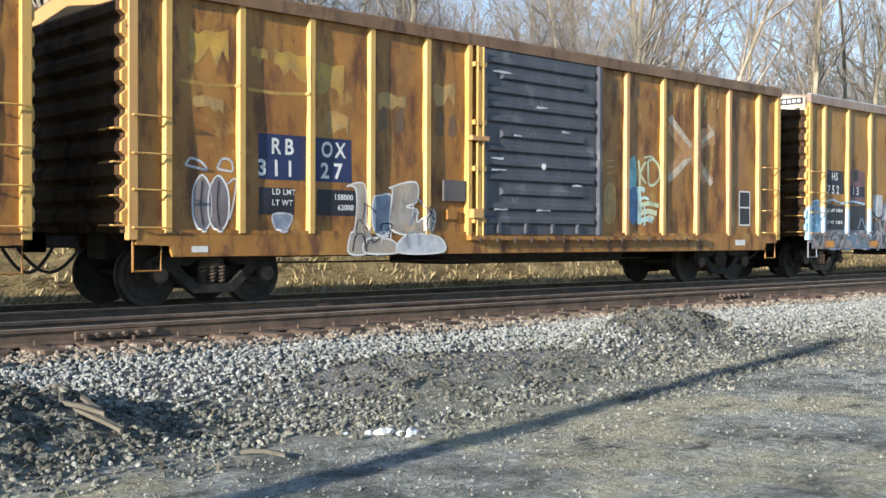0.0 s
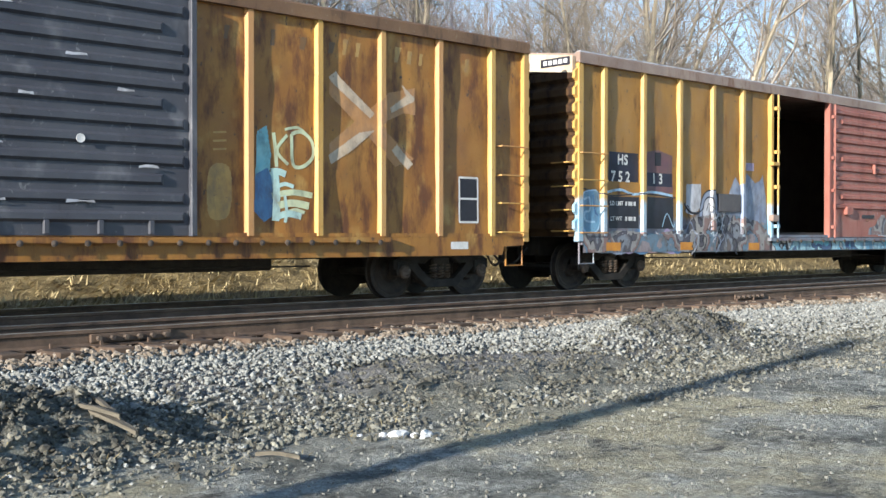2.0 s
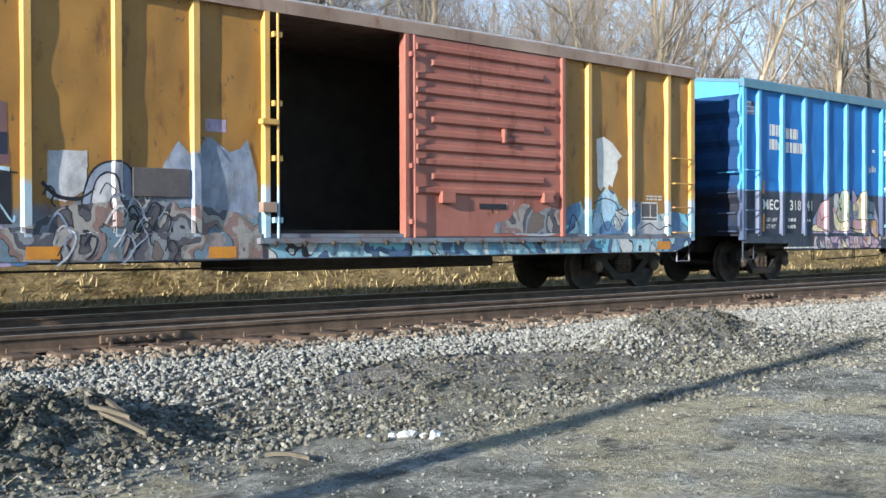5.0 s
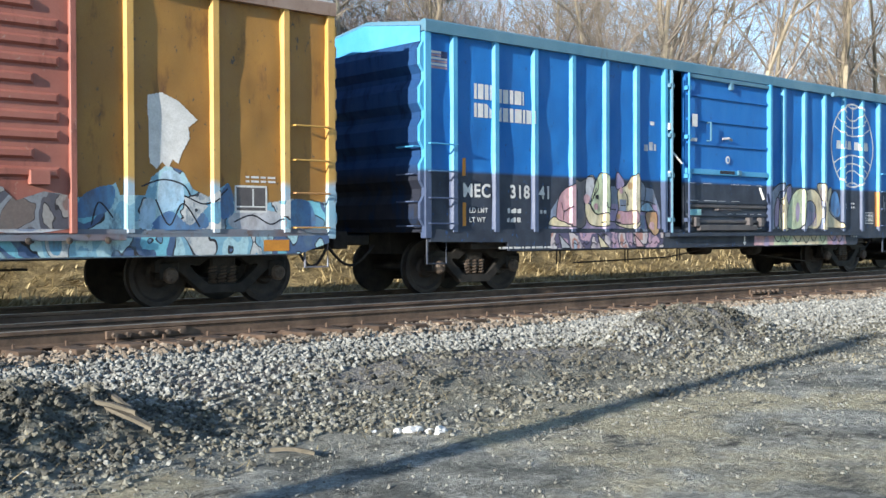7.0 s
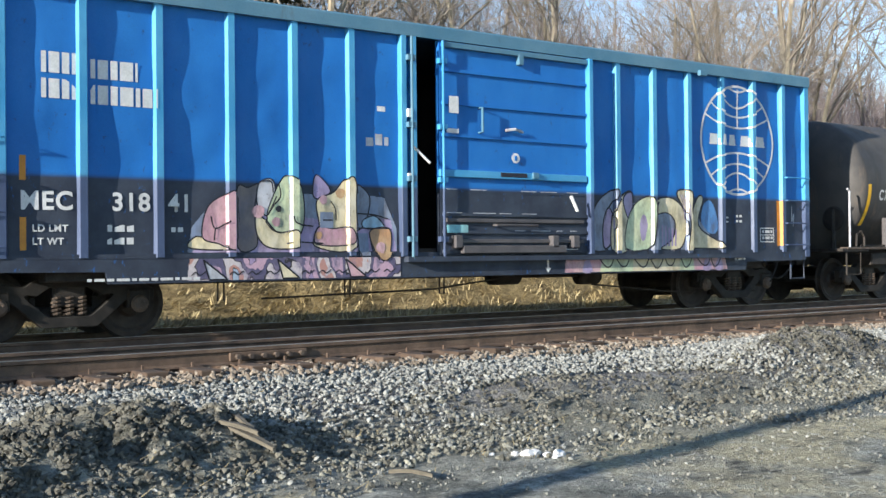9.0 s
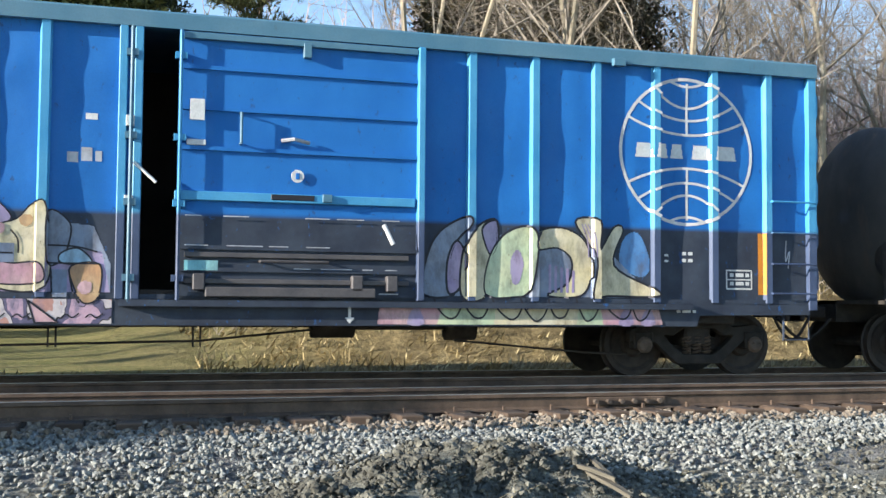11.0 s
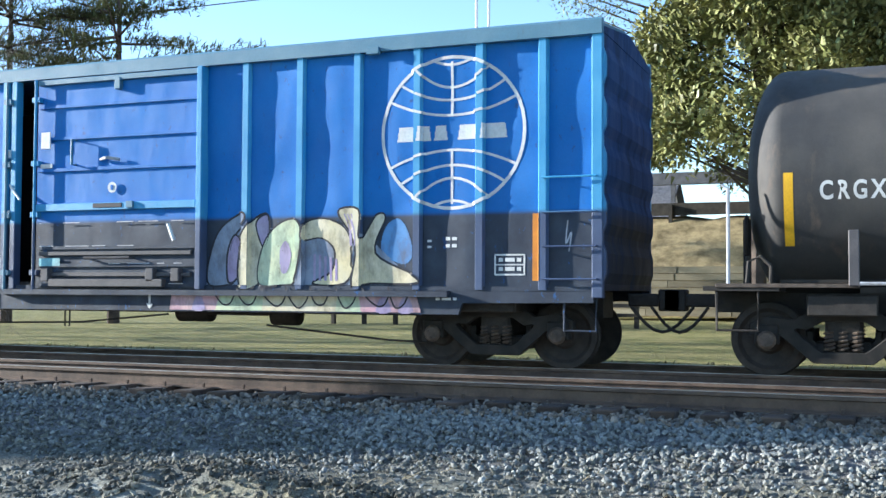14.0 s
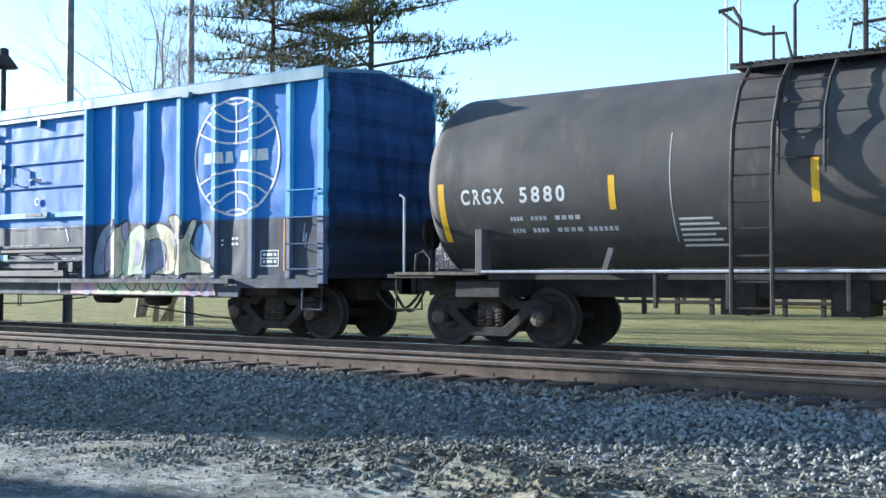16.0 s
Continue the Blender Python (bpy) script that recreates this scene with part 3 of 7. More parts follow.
door_edge(car_b, 37.92 - mid_b, -1.66, RED_DOOR)
CARS.append((car_b, mid_b))

# the blue boxcar
C_RIBS = (44.5, 45.47, 46.45, 47.45, 48.4, 49.32, 54.62, 55.51, 56.41, 57.31, 58.21, 59.08)
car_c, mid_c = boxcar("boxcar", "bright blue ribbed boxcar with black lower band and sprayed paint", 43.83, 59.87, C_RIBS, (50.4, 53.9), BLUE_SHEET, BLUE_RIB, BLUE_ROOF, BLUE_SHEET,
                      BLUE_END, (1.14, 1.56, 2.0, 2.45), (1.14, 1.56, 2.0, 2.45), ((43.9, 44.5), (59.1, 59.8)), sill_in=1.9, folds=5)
bm = B()
box(bm, 50.85 - mid_c, 53.88 - mid_c, -1.60, -1.50, 1.0, 4.26)
door = part("door", bm, BLUE_SHEET, car_c, "blue sliding door with horizontal stiffening bars")
for z in (1.05, 1.35, 1.62, 2.28, 2.83, 3.32, 3.82, 4.2):
    bm = B()
    box(bm, 50.88 - mid_c, 53.85 - mid_c, -1.635, -1.603, z - 0.025, z + 0.025)
    part("stiffening_bar", bm, BLUE_SHEET, door)
door_track(car_c, mid_c, 50.2, 57.8, BLUE_SHEET, 0)
door_posts(car_c, mid_c, (50.2, 50.38), BLUE_RIB)
door_edge(car_c, 53.90 - mid_c, -1.70, BLUE_RIB)
CARS.append((car_c, mid_c))

# the ochre boxcar that leads
Z_RIBS = (-8.2, -7.0, -5.8, -4.6, 1.2, 2.4, 3.6, 4.8)
car_z, mid_z = boxcar("boxcar", "weathered ochre yellow boxcar at the head of the cut", -11.0, 5.6, Z_RIBS, (-3.2, 0.0), YELLOW_SHEET, YELLOW_RIB, YELLOW_SHEET, YELLOW_SHEET,
                      YELLOW_SHEET, (1.07, 1.58, 2.07, 2.58), (1.07, 1.58, 2.07, 2.58), ((-10.9, -10.3), (4.85, 5.5)))
bm = B()
box(bm, -3.2 - mid_z, 0.0 - mid_z, -1.60, -1.50, 1.0, 4.26)
part("door", bm, YELLOW_SHEET, car_z)
CARS.append((car_z, mid_z))


def tank_car(x0, x1):
    mid = (x0 + x1) / 2
    car = root("tank_car", "weathered black tank car with white stencilled lettering and yellow stripes", "tank car", "freight cars of the train")
    a, b = x0 - mid, x1 - mid
    R, zc = 1.48, 2.42
    bm = B()
    prof = [(a + 0.42 + 0.5 * (1 - math.cos(k * math.pi / 40)), max(R * math.sin(k * math.pi / 40) ** 0.85, 0.0)) for k in range(0, 21)]
    prof += [(a + 0.94, R), (a + 1.2, R)]
    full = prof + [(-p, r) for p, r in reversed(prof)]
    lathe(bm, full, "x", 160, (0, 0, zc))
    part("tank", bm, TANK_BLACK, car, smooth=True)
    bm = B()
    box(bm, a, b, -0.35, 0.35, 0.72, 1.06)
    for e in (a, b - 0.9):
        box(bm, e, e + 0.9, -1.5, 1.5, 1.0, 1.06)
    box(bm, a + 0.9, b - 0.9, -1.38, -1.30, 1.10, 1.14)
    part("underframe", bm, UNDER, car)
    add_trucks(car, (a + 1.60, b - 1.60))
    add_coupler(car, a, -1)
    return car, mid


car_d, mid_d = tank_car(61.10, 75.0)
CARS.append((car_d, mid_d))
for o in (*TRUCK.children_recursive, TRUCK):
    bpy.data.objects.remove(o)

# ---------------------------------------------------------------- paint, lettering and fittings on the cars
# grimy rust, darkened further: the car ahead's shade is put into the colour
GRIMY_SHADED_END = car_paint("grimy_shaded_rust_end", (0.055, 0.03, 0.014), (0.09, 0.048, 0.02), (0.03, 0.017, 0.012), 0.5, rough=0.7, spec=0.2)


def spray(name, a, b):
    """Spray paint: uneven coat, thin and grimy in places."""
    m, t, p = tree_of(name)
    col = mix_of(t, ramp_of(t, noise_of(t, 2.5, 5), 0.35, 0.65), a, b)
    thin = tuple(0.32 * c + d for c, d in zip(a, (0.06, 0.05, 0.045)))
    col = mix_of(t, ramp_of(t, noise_of(t, 4.5, 6, 0.7, (1, 1, 0.5)), 0.44, 0.70), col, thin)
    col = mix_of(t, ramp_of(t, noise_of(t, 16, 5, 0.7), 0.64, 0.72), col, (0.12, 0.085, 0.055))
    t.links.new(col, p.inputs["Base Color"])
    p.inputs["Roughness"].default_value = 0.6
    return m


def mural(name, tones, scale, seed):
    """Layered spray paint gone over many times: warped patches of several tones with thin dark outlines."""
    m, t, p = tree_of(name)
    c = t.nodes.new("ShaderNodeTexCoord")
    shift = t.nodes.new("ShaderNodeMapping")
    shift.inputs["Location"].default_value = (seed, 0, seed * 0.7)
    shift.inputs["Scale"].default_value = (1, 0.2, 0.8)
    t.links.new(c.outputs["Object"], shift.inputs[0])
    n = t.nodes.new("ShaderNodeTexNoise")
    n.inputs["Scale"].default_value, n.inputs["Detail"].default_value, n.inputs["Roughness"].default_value = scale, 3.0, 0.4
    n.inputs["Distortion"].default_value = 0.25
    t.links.new(shift.outputs[0], n.inputs["Vector"])
    r = t.nodes.new("ShaderNodeValToRGB")
    r.color_ramp.interpolation = "CONSTANT"
    e = r.color_ramp.elements
    e[0].position, e[0].color = 0.0, (*tones[0], 1)
    e.remove(e[1])
    step = 0.40 / (len(tones) - 1)
    for k, tone in enumerate(tones[1:]):
        edge = 0.32 + step * k
        if k % 2 == 0:
            e.new(edge - 0.010).color = (0.02, 0.018, 0.022, 1)
        e.new(edge).color = (*tone, 1)
    t.links.new(n.outputs["Fac"], r.inputs[0])
    worn = tuple(0.5 * v + 0.05 for v in tones[0])
    col = mix_of(t, ramp_of(t, noise_of(t, 5.5, 6, 0.7, (1, 1, 0.6)), 0.52, 0.68), r.outputs[0], worn)
    col = mix_of(t, 0.5, col, ramp_of(t, noise_of(t, 24, 5, 0.7), 0.25, 0.65, (0.5, 0.47, 0.44), (1, 1, 1)), "MULTIPLY")
    t.links.new(col, p.inputs["Base Color"])
    p.inputs["Roughness"].default_value = 0.6
    return m


MURAL_GREY = mural("layered_grey_spray", ((0.14, 0.11, 0.10), (0.20, 0.22, 0.25), (0.07, 0.07, 0.09), (0.27, 0.26, 0.25), (0.21, 0.135, 0.125), (0.12, 0.19, 0.25), (0.26, 0.22, 0.23)), 1.9, 2.0)
MURAL_TEAL = mural("layered_teal_spray", ((0.10, 0.22, 0.34), (0.16, 0.45, 0.56), (0.06, 0.11, 0.22), (0.36, 0.56, 0.62), (0.20, 0.40, 0.52), (0.50, 0.52, 0.52), (0.12, 0.30, 0.44)), 1.5, 7.0)
MURAL_PINK = mural("layered_pink_spray", ((0.34, 0.26, 0.42), (0.52, 0.34, 0.42), (0.10, 0.09, 0.16), (0.56, 0.50, 0.50), (0.46, 0.24, 0.20), (0.34, 0.42, 0.52), (0.55, 0.40, 0.30)), 2.4, 4.0)
SILVER = spray("silver_spray", (0.50, 0.50, 0.52), (0.36, 0.38, 0.42))
PINK = spray("pink_spray", (0.50, 0.27, 0.33), (0.56, 0.38, 0.37))
CREAM = spray("cream_spray", (0.68, 0.58, 0.34), (0.62, 0.56, 0.42))
MINT = spray("pale_green_spray", (0.45, 0.56, 0.38), (0.58, 0.60, 0.38))
LILAC = spray("lilac_spray", (0.30, 0.23, 0.40), (0.38, 0.32, 0.45))
TEAL = spray("teal_spray", (0.14, 0.44, 0.52), (0.28, 0.55, 0.55))
PALE_BLUE = spray("pale_blue_spray", (0.30, 0.50, 0.66), (0.42, 0.58, 0.70))
GREY_BLUE = spray("grey_blue_spray", (0.17, 0.22, 0.32), (0.27, 0.31, 0.38))
ORANGE = spray("orange_spray", (0.46, 0.25, 0.12), (0.52, 0.36, 0.2))
CLOUD_BLUE = spray("sky_blue_overspray", (0.05, 0.17, 0.40), (0.10, 0.26, 0.5))
GOLD = spray("faded_golden_paint", (0.42, 0.26, 0.045), (0.34, 0.18, 0.03))
FADED = spray("faded_buff_paint", (0.46, 0.29, 0.09), (0.38, 0.21, 0.06))
FADED_PEACH = spray("faded_peach_paint", (0.44, 0.235, 0.10), (0.38, 0.18, 0.06))
FADED_CREAM = spray("faded_cream_paint", (0.56, 0.47, 0.36), (0.48, 0.36, 0.24))
DARK_STAIN = spray("dark_brown_stain", (0.12, 0.07, 0.035), (0.16, 0.085, 0.03))
PURPLE_WASH = spray("purple_wash", (0.12, 0.06, 0.075), (0.17, 0.08, 0.075))
BLUE_TAG = spray("dull_blue_spray", (0.11, 0.26, 0.40), (0.17, 0.35, 0.48))
GHOST = spray("thin_grey_spray", (0.30, 0.28, 0.27), (0.34, 0.27, 0.18))
DUSK = spray("dusky_grey_spray", (0.13, 0.12, 0.15), (0.20, 0.16, 0.14))
DEEP_BLUE = spray("deep_blue_spray", (0.05, 0.13, 0.30), (0.10, 0.24, 0.40))
PALE_MINT = spray("pale_mint_spray", (0.50, 0.66, 0.60), (0.40, 0.58, 0.54))
GREY_BOX = surface("grey_plate", (0.07, 0.065, 0.07), (0.11, 0.10, 0.10), 3, 0.6, 0, 0.1)


def skin(x, z, ribs):
    """How far out paint lies at x, z on the car's near side."""
    if z < 0.985:
        return -1.592
    if z < 1.05:
        return -1.584
    return -1.604 if any(abs(x - r) < 0.075 for r in ribs) else bulge(x, z) - 0.0034


def inside(x, z, poly):
    hit, j = False, len(poly) - 1
    for i, (a, b) in enumerate(poly):
        c, d = poly[j]
        if (b > z) != (d > z) and x < (c - a) * (z - b) / (d - b) + a:
            hit = not hit
        j = i
    return hit


def fill(bm, poly, ribs, cell=0.0125, lift=0.0, hole=None):
    lift *= 0.4
    xs, zs = [p[0] for p in poly], [p[1] for p in poly]
    z = min(zs)
    while z < max(zs):
        zc, x, run = z + cell / 2, min(xs), None
        while x < max(xs) + cell:
            xc = x + cell / 2
            on = inside(xc, zc, poly) and not (hole and inside(xc, zc, hole))
            on_rib = any(abs(xc - r) < 0.05 for r in ribs)
            flank = zc > 1.05 and any(0.05 <= abs(xc - r) < 0.075 for r in ribs)
            key = (on, on_rib, flank)
            if run and (run[1] != key or x - run[0] > 0.06):
                def y_at(px, pz):
                    if zc < 1.05 or run[1][1]:
                        return skin(xc - cell if zc >= 1.05 else px, zc, ribs) - lift if zc < 1.05 else -1.604 - lift
                    near = min((abs(px - r) for r in ribs), default=9)
                    u = min(max((0.078 - near) / 0.028, 0.0), 1.0) if run[1][2] else 0.0
                    return (bulge(px, pz) - 0.0034) * (1 - u) - 1.604 * u - lift
                bm.faces.new([bm.verts.new((px, y_at(px, pz), pz)) for px, pz in ((run[0], z), (x, z), (x, z + cell), (run[0], z + cell))])
                run = None
            if on and not run:
                run = (x, key)
            x += cell
        z += cell


def ribbon(bm, pts, w, ribs, lift=0.002):
    line = []
    for (a, b), (c, d) in zip(pts, pts[1:]):
        n = max(1, int(math.hypot(c - a, d - b) / 0.035))
        line += [(a + (c - a) * i / n, b + (d - b) * i / n) for i in range(n)]
    line.append(pts[-1])
    ring = []
    for i, (x, z) in enumerate(line):
        a, b = line[max(i - 1, 0)], line[min(i + 1, len(line) - 1)]
        dx, dz = b[0] - a[0], b[1] - a[1]
        k = w / 2 / (math.hypot(dx, dz) or 1)
        y = skin(x, z, ribs) - lift * 0.4
        ring.append((bm.verts.new((x - dz * k, y, z + dx * k)), bm.verts.new((x + dz * k, y, z - dx * k))))
    for q, r in zip(ring, ring[1:]):
        bm.faces.new((q[0], r[0], r[1], q[1]))


def smooth_line(pts, closed=False, n=5):
    """A rounded line through pts."""
    p = [pts[-1], *pts, pts[0], pts[1]] if closed else [pts[0], *pts, pts[-1]]
    out = []
    for i in range(1, len(p) - 2):
        for k in range(n):
            t = k / n
            out.append(tuple(0.5 * (2 * p[i][c] + (p[i + 1][c] - p[i - 1][c]) * t + (2 * p[i - 1][c] - 5 * p[i][c] + 4 * p[i + 1][c] - p[i + 2][c]) * t * t
                                    + (3 * p[i][c] - p[i - 1][c] - 3 * p[i + 1][c] + p[i + 2][c]) * t ** 3) for c in (0, 1)))
    out.append(out[0] if closed else tuple(pts[-1]))
    return out


class Side:
    """Paints the near side of one car; places are along the train and above the rail."""

    def __init__(self, car, mid, ribs):
        self.coats, self.car, self.mid, self.ribs = 0, car, mid, [r - mid for r in ribs]

    def loc(self, pts):
        return [(x - self.mid, z) for x, z in pts]

    def patch(self, name, pts, material, lift=0.0, round_=False, hole=None, label=""):
        bm = B()
        p = self.loc(pts)
        fill(bm, smooth_line(p, True) if round_ else p, self.ribs, 0.0125, lift, smooth_line(self.loc(hole), True) if hole else None)
        return part(name, bm, material, self.car, label)

    def rect(self, name, x0, x1, z0, z1, material, lift=0.0, label=""):
        return self.patch(name, [(x0, z0), (x1, z0), (x1, z1), (x0, z1)], material, lift, label=label)

    def stroke(self, name, pts, w, material, round_=True, closed=False, lift=0.003, label=""):
        bm = B()
        p = self.loc(pts)
        ribbon(bm, smooth_line(p, closed) if round_ else p + (p[:1] if closed else []), w, self.ribs, lift)
        return part(name, bm, material, self.car, label)

    def letter(self, pts, material, line=BLACK_PAINT, hole=None, w=0.03):
        self.coats += 1
        self.patch("sprayed_letter", pts, material, 0.002 + 0.0016 * self.coats, True, hole)
        self.stroke("sprayed_outline", pts, w, line, True, True, 0.0028 + 0.0016 * self.coats)

    def text(self, words, x, z, size, material=WHITE, lift=0.006, squeeze=1.0, y=None, gap=1.1):
        cu = bpy.data.curves.new("lettering", "FONT")
        cu.body, cu.size = words, size * 1.38
        cu.space_character, cu.offset = gap, size * 0.034
        ob = new("lettering", cu)
        me = bpy.data.meshes.new_from_object(ob.evaluated_get(bpy.context.evaluated_depsgraph_get()))
        bpy.data.objects.remove(ob)
        yy = (skin(x - self.mid, z, self.ribs) if y is None else y) - lift
        me.transform(Matrix.Translation((x - self.mid, yy, z)) @ Matrix.Rotation(math.pi / 2, 4, "X") @ Matrix.Diagonal((squeeze, 1, 1, 1)))
        if y is None:
            for v in me.vertices:
                v.co.y = skin(v.co.x, v.co.z, self.ribs) - lift
        me.materials.append(material)
        o = new("lettering", me)
        o.parent = self.car
        return tagged(o, "painted lettering " + words.lower())

    def bars(self, x0, x1, z, h, rows, material=WHITE, gap=0.03, lift=0.0025):
        """Small print that cannot be read."""
        for r in range(rows):
            bm = B()
            x, k = x0 - self.mid, 0
            zz = z - r * (h + gap)
            while x < x1 - self.mid - 0.02:
                w = min((0.06, 0.13, 0.09, 0.17)[k % 4], x1 - self.mid - x)
                y = skin(x + w / 2, zz, self.ribs) - lift
                bm.faces.new([bm.verts.new(c) for c in ((x, y, zz), (x + w, y, zz), (x + w, y, zz + h), (x, y, zz + h))])
                x, k = x + w + 0.03, k + 1
            part("small_print", bm, material, self.car, "rows of small white print")

    def block(self, name, x0, x1, z0, z1, y0, y1, material, label="", bevel=0.006):
        bm = B()
        box(bm, x0 - self.mid, x1 - self.mid, y0, y1, z0, z1)
        return part(name, bm, material, self.car, label, bevel=bevel)


# ---- ochre car with the charcoal door
A = Side(car_a, mid_a, A_RIBS)
A.rect("number_panel", 9.0, 9.85, 1.80, 2.47, NAVY, label="navy blue painted number panel")
A.rect("data_panel", 9.0, 9.62, 1.28, 1.68, BLACK_PAINT)
A.rect("number_panel", 10.02, 10.72, 1.80, 2.47, NAVY)
A.text("RB", 9.21, 2.19, 0.235, squeeze=0.9, gap=1.45)
A.text("OX", 10.13, 2.19, 0.235, squeeze=0.85, gap=1.35)
A.text("311", 8.97, 1.86, 0.24, squeeze=1.0, gap=1.5)
A.text("27", 10.12, 1.86, 0.24, squeeze=1.0, gap=1.5)
A.text("LD LMT", 9.22, 1.58, 0.085)
A.text("LT WT", 9.22, 1.42, 0.085)
A.rect("data_panel", 10.06, 10.88, 1.28, 1.68, BLACK_PAINT)
A.text("158000", 10.37, 1.53, 0.085, gap=1.05)
A.text("62000", 10.44, 1.37, 0.085, gap=1.05)
A.stroke("sprayed_outline", [(7.80, 1.95), (7.88, 2.05), (8.05, 2.0), (8.13, 1.9), (7.98, 1.92), (7.80, 1.95)], 0.035, SILVER)
A.stroke("sprayed_outline", [(8.30, 1.92), (8.38, 2.06), (8.52, 2.04), (8.54, 1.90), (8.42, 1.9), (8.30, 1.92)], 0.035, SILVER)
for ox, ow in ((8.06, 0.14), (8.32, 0.15)):
    A.letter([(ox - ow, 1.2), (ox - ow, 1.6), (ox, 1.82), (ox + ow, 1.6), (ox + ow, 1.2), (ox, 1.02)], DUSK, WHITE)
A.stroke("sprayed_outline", [(8.45, 1.7), (8.6, 1.78), (8.56, 1.45), (8.5, 1.2)], 0.03, SILVER)
A.letter([(9.25, 1.28), (9.3, 1.08), (9.42, 1.02), (9.55, 1.12), (9.58, 1.28)], GREY_BLUE, SILVER)
A.letter([(10.62, 0.70), (10.66, 1.0), (10.78, 1.1), (10.80, 1.7), (10.62, 1.74), (10.98, 1.78), (11.0, 1.2), (11.06, 0.98), (11.0, 0.70)], GHOST, WHITE)
A.letter([(10.95, 0.70), (11.0, 0.92), (11.5, 0.90), (11.62, 0.70)], GHOST, WHITE)
A.letter([(11.12, 1.05), (11.1, 1.55), (11.3, 1.62), (11.5, 1.64), (11.55, 1.5), (11.48, 1.0)], GREY_BLUE, WHITE)
A.letter([(11.5, 1.15), (11.56, 1.7), (11.5, 1.75), (12.05, 1.86), (12.08, 1.55), (11.85, 1.45), (12.1, 1.4), (12.1, 1.2), (12.45, 1.42), (12.5, 1.2), (12.3, 0.98), (11.7, 1.0)], GHOST, WHITE)
A.letter([(11.65, 0.70), (11.75, 0.95), (12.2, 1.0), (12.6, 0.92), (12.62, 0.70)], SILVER, WHITE)
A.stroke("sprayed_outline", [(10.7, 0.72), (10.75, 0.95), (10.9, 0.98), (10.98, 0.72)], 0.03, BLACK_PAINT, lift=0.012)
A.stroke("sprayed_outline", [(11.9, 0.72), (12.05, 0.93), (12.25, 0.90), (12.35, 0.72)], 0.03, GREY_BLUE, lift=0.012)
rnd = random.Random(21)
for k in range(14):
    x, z = rnd.uniform(10.65, 12.3), rnd.uniform(0.74, 1.45)
    A.stroke("sprayed_outline", [(x, z), (x + rnd.uniform(-0.06, 0.1), z + rnd.uniform(0.1, 0.25)), (x + rnd.uniform(0.0, 0.22), z + rnd.uniform(0.05, 0.3)), (x + rnd.uniform(0.1, 0.3), z + rnd.uniform(-0.05, 0.2))], rnd.uniform(0.012, 0.026),
             (BLACK_PAINT, GREY_BLUE, BLACK_PAINT, WHITE)[k % 4], lift=0.03 + 0.001 * k)
for ox in (8.06, 8.32):
    A.stroke("sprayed_outline", [(ox, 1.75), (ox - 0.03, 1.4), (ox + 0.01, 1.1)], 0.02, BLACK_PAINT, lift=0.02)
A.block("card_holder", 12.66, 13.18, 1.56, 1.92, -1.585, -1.53, GREY_BOX, "dark grey placard board")
A.block("card_holder", 12.75, 12.98, 1.25, 1.42, -1.58, -1.53, YELLOW_SHEET)
A.block("latch", 13.22, 13.46, 1.28, 1.44, -1.74, -1.62, YELLOW_RIB)
A.block("latch", 13.18, 13.60, 2.62, 2.70, -1.74, -1.62, YELLOW_RIB)
locking_bar(car_a, 13.50 - mid_a, YELLOW_RIB)
rnd = random.Random(52)
for x, z, w, h, m in ((7.85, 3.30, 0.62, 0.62, GOLD), (9.25, 3.22, 0.62, 0.60, GOLD), (10.02, 3.1, 0.55, 0.55, GOLD), (10.25, 2.52, 0.4, 0.4, FADED), (8.85, 3.45, 0.3, 0.3, GOLD), (11.25, 2.9, 0.6, 0.4, FADED), (7.9, 2.7, 0.5, 0.25, FADED), (12.45, 3.1, 0.5, 0.5, FADED)):
    top = [(x + w * u, z + h * rnd.uniform(0.78, 1.0)) for u in (0, 0.2, 0.45, 0.7, 1.0)]
    low = [(x + w * u, z + h * rnd.uniform(0.0, 0.55)) for u in (1.0, 0.85, 0.7, 0.5, 0.3, 0.15, 0)]
    A.patch("faded_patch", top + low, m, label="golden ragged patch of faded older paint")
for x in (11.25, 11.62, 12.5, 12.8):
    A.patch("dark_smudge", [(x, 2.72), (x + 0.05, 3.0), (x + 0.16, 3.04), (x + 0.2, 2.74), (x + 0.1, 2.66)], DARK_STAIN, 0.002, True, label="dark ghost of painted-out lettering")
A.stroke("faded_patch", [(7.7, 3.12), (8.2, 3.10), (8.62, 3.13)], 0.05, GOLD, False)
A.stroke("faded_patch", [(8.8, 3.10), (9.3, 3.08), (9.85, 3.12)], 0.05, GOLD, False)
A.patch("teal_tag", [(17.80, 1.75), (17.82, 2.52), (17.98, 2.62), (18.06, 2.2), (18.04, 1.9)], TEAL)
# deep blue part: the rib's shadow on the tag is put into the colour
A.patch("teal_tag", [(17.78, 1.35), (17.80, 1.9), (18.0, 2.0), (18.14, 1.8), (18.10, 1.3), (17.95, 1.2)], DEEP_BLUE, 0.002)
for line, w in (([(18.10, 2.52), (18.14, 2.22), (18.16, 2.02)], 0.06), ([(18.34, 2.50), (18.16, 2.26), (18.36, 2.06)], 0.05),
                ([(18.42, 2.52), (18.44, 2.08), (18.62, 2.04), (18.80, 2.2), (18.78, 2.44), (18.6, 2.56), (18.42, 2.52)], 0.055), ([(18.3, 2.58), (18.55, 2.62), (18.72, 2.5)], 0.04)):
    A.stroke("sprayed_outline", line, w, MINT)
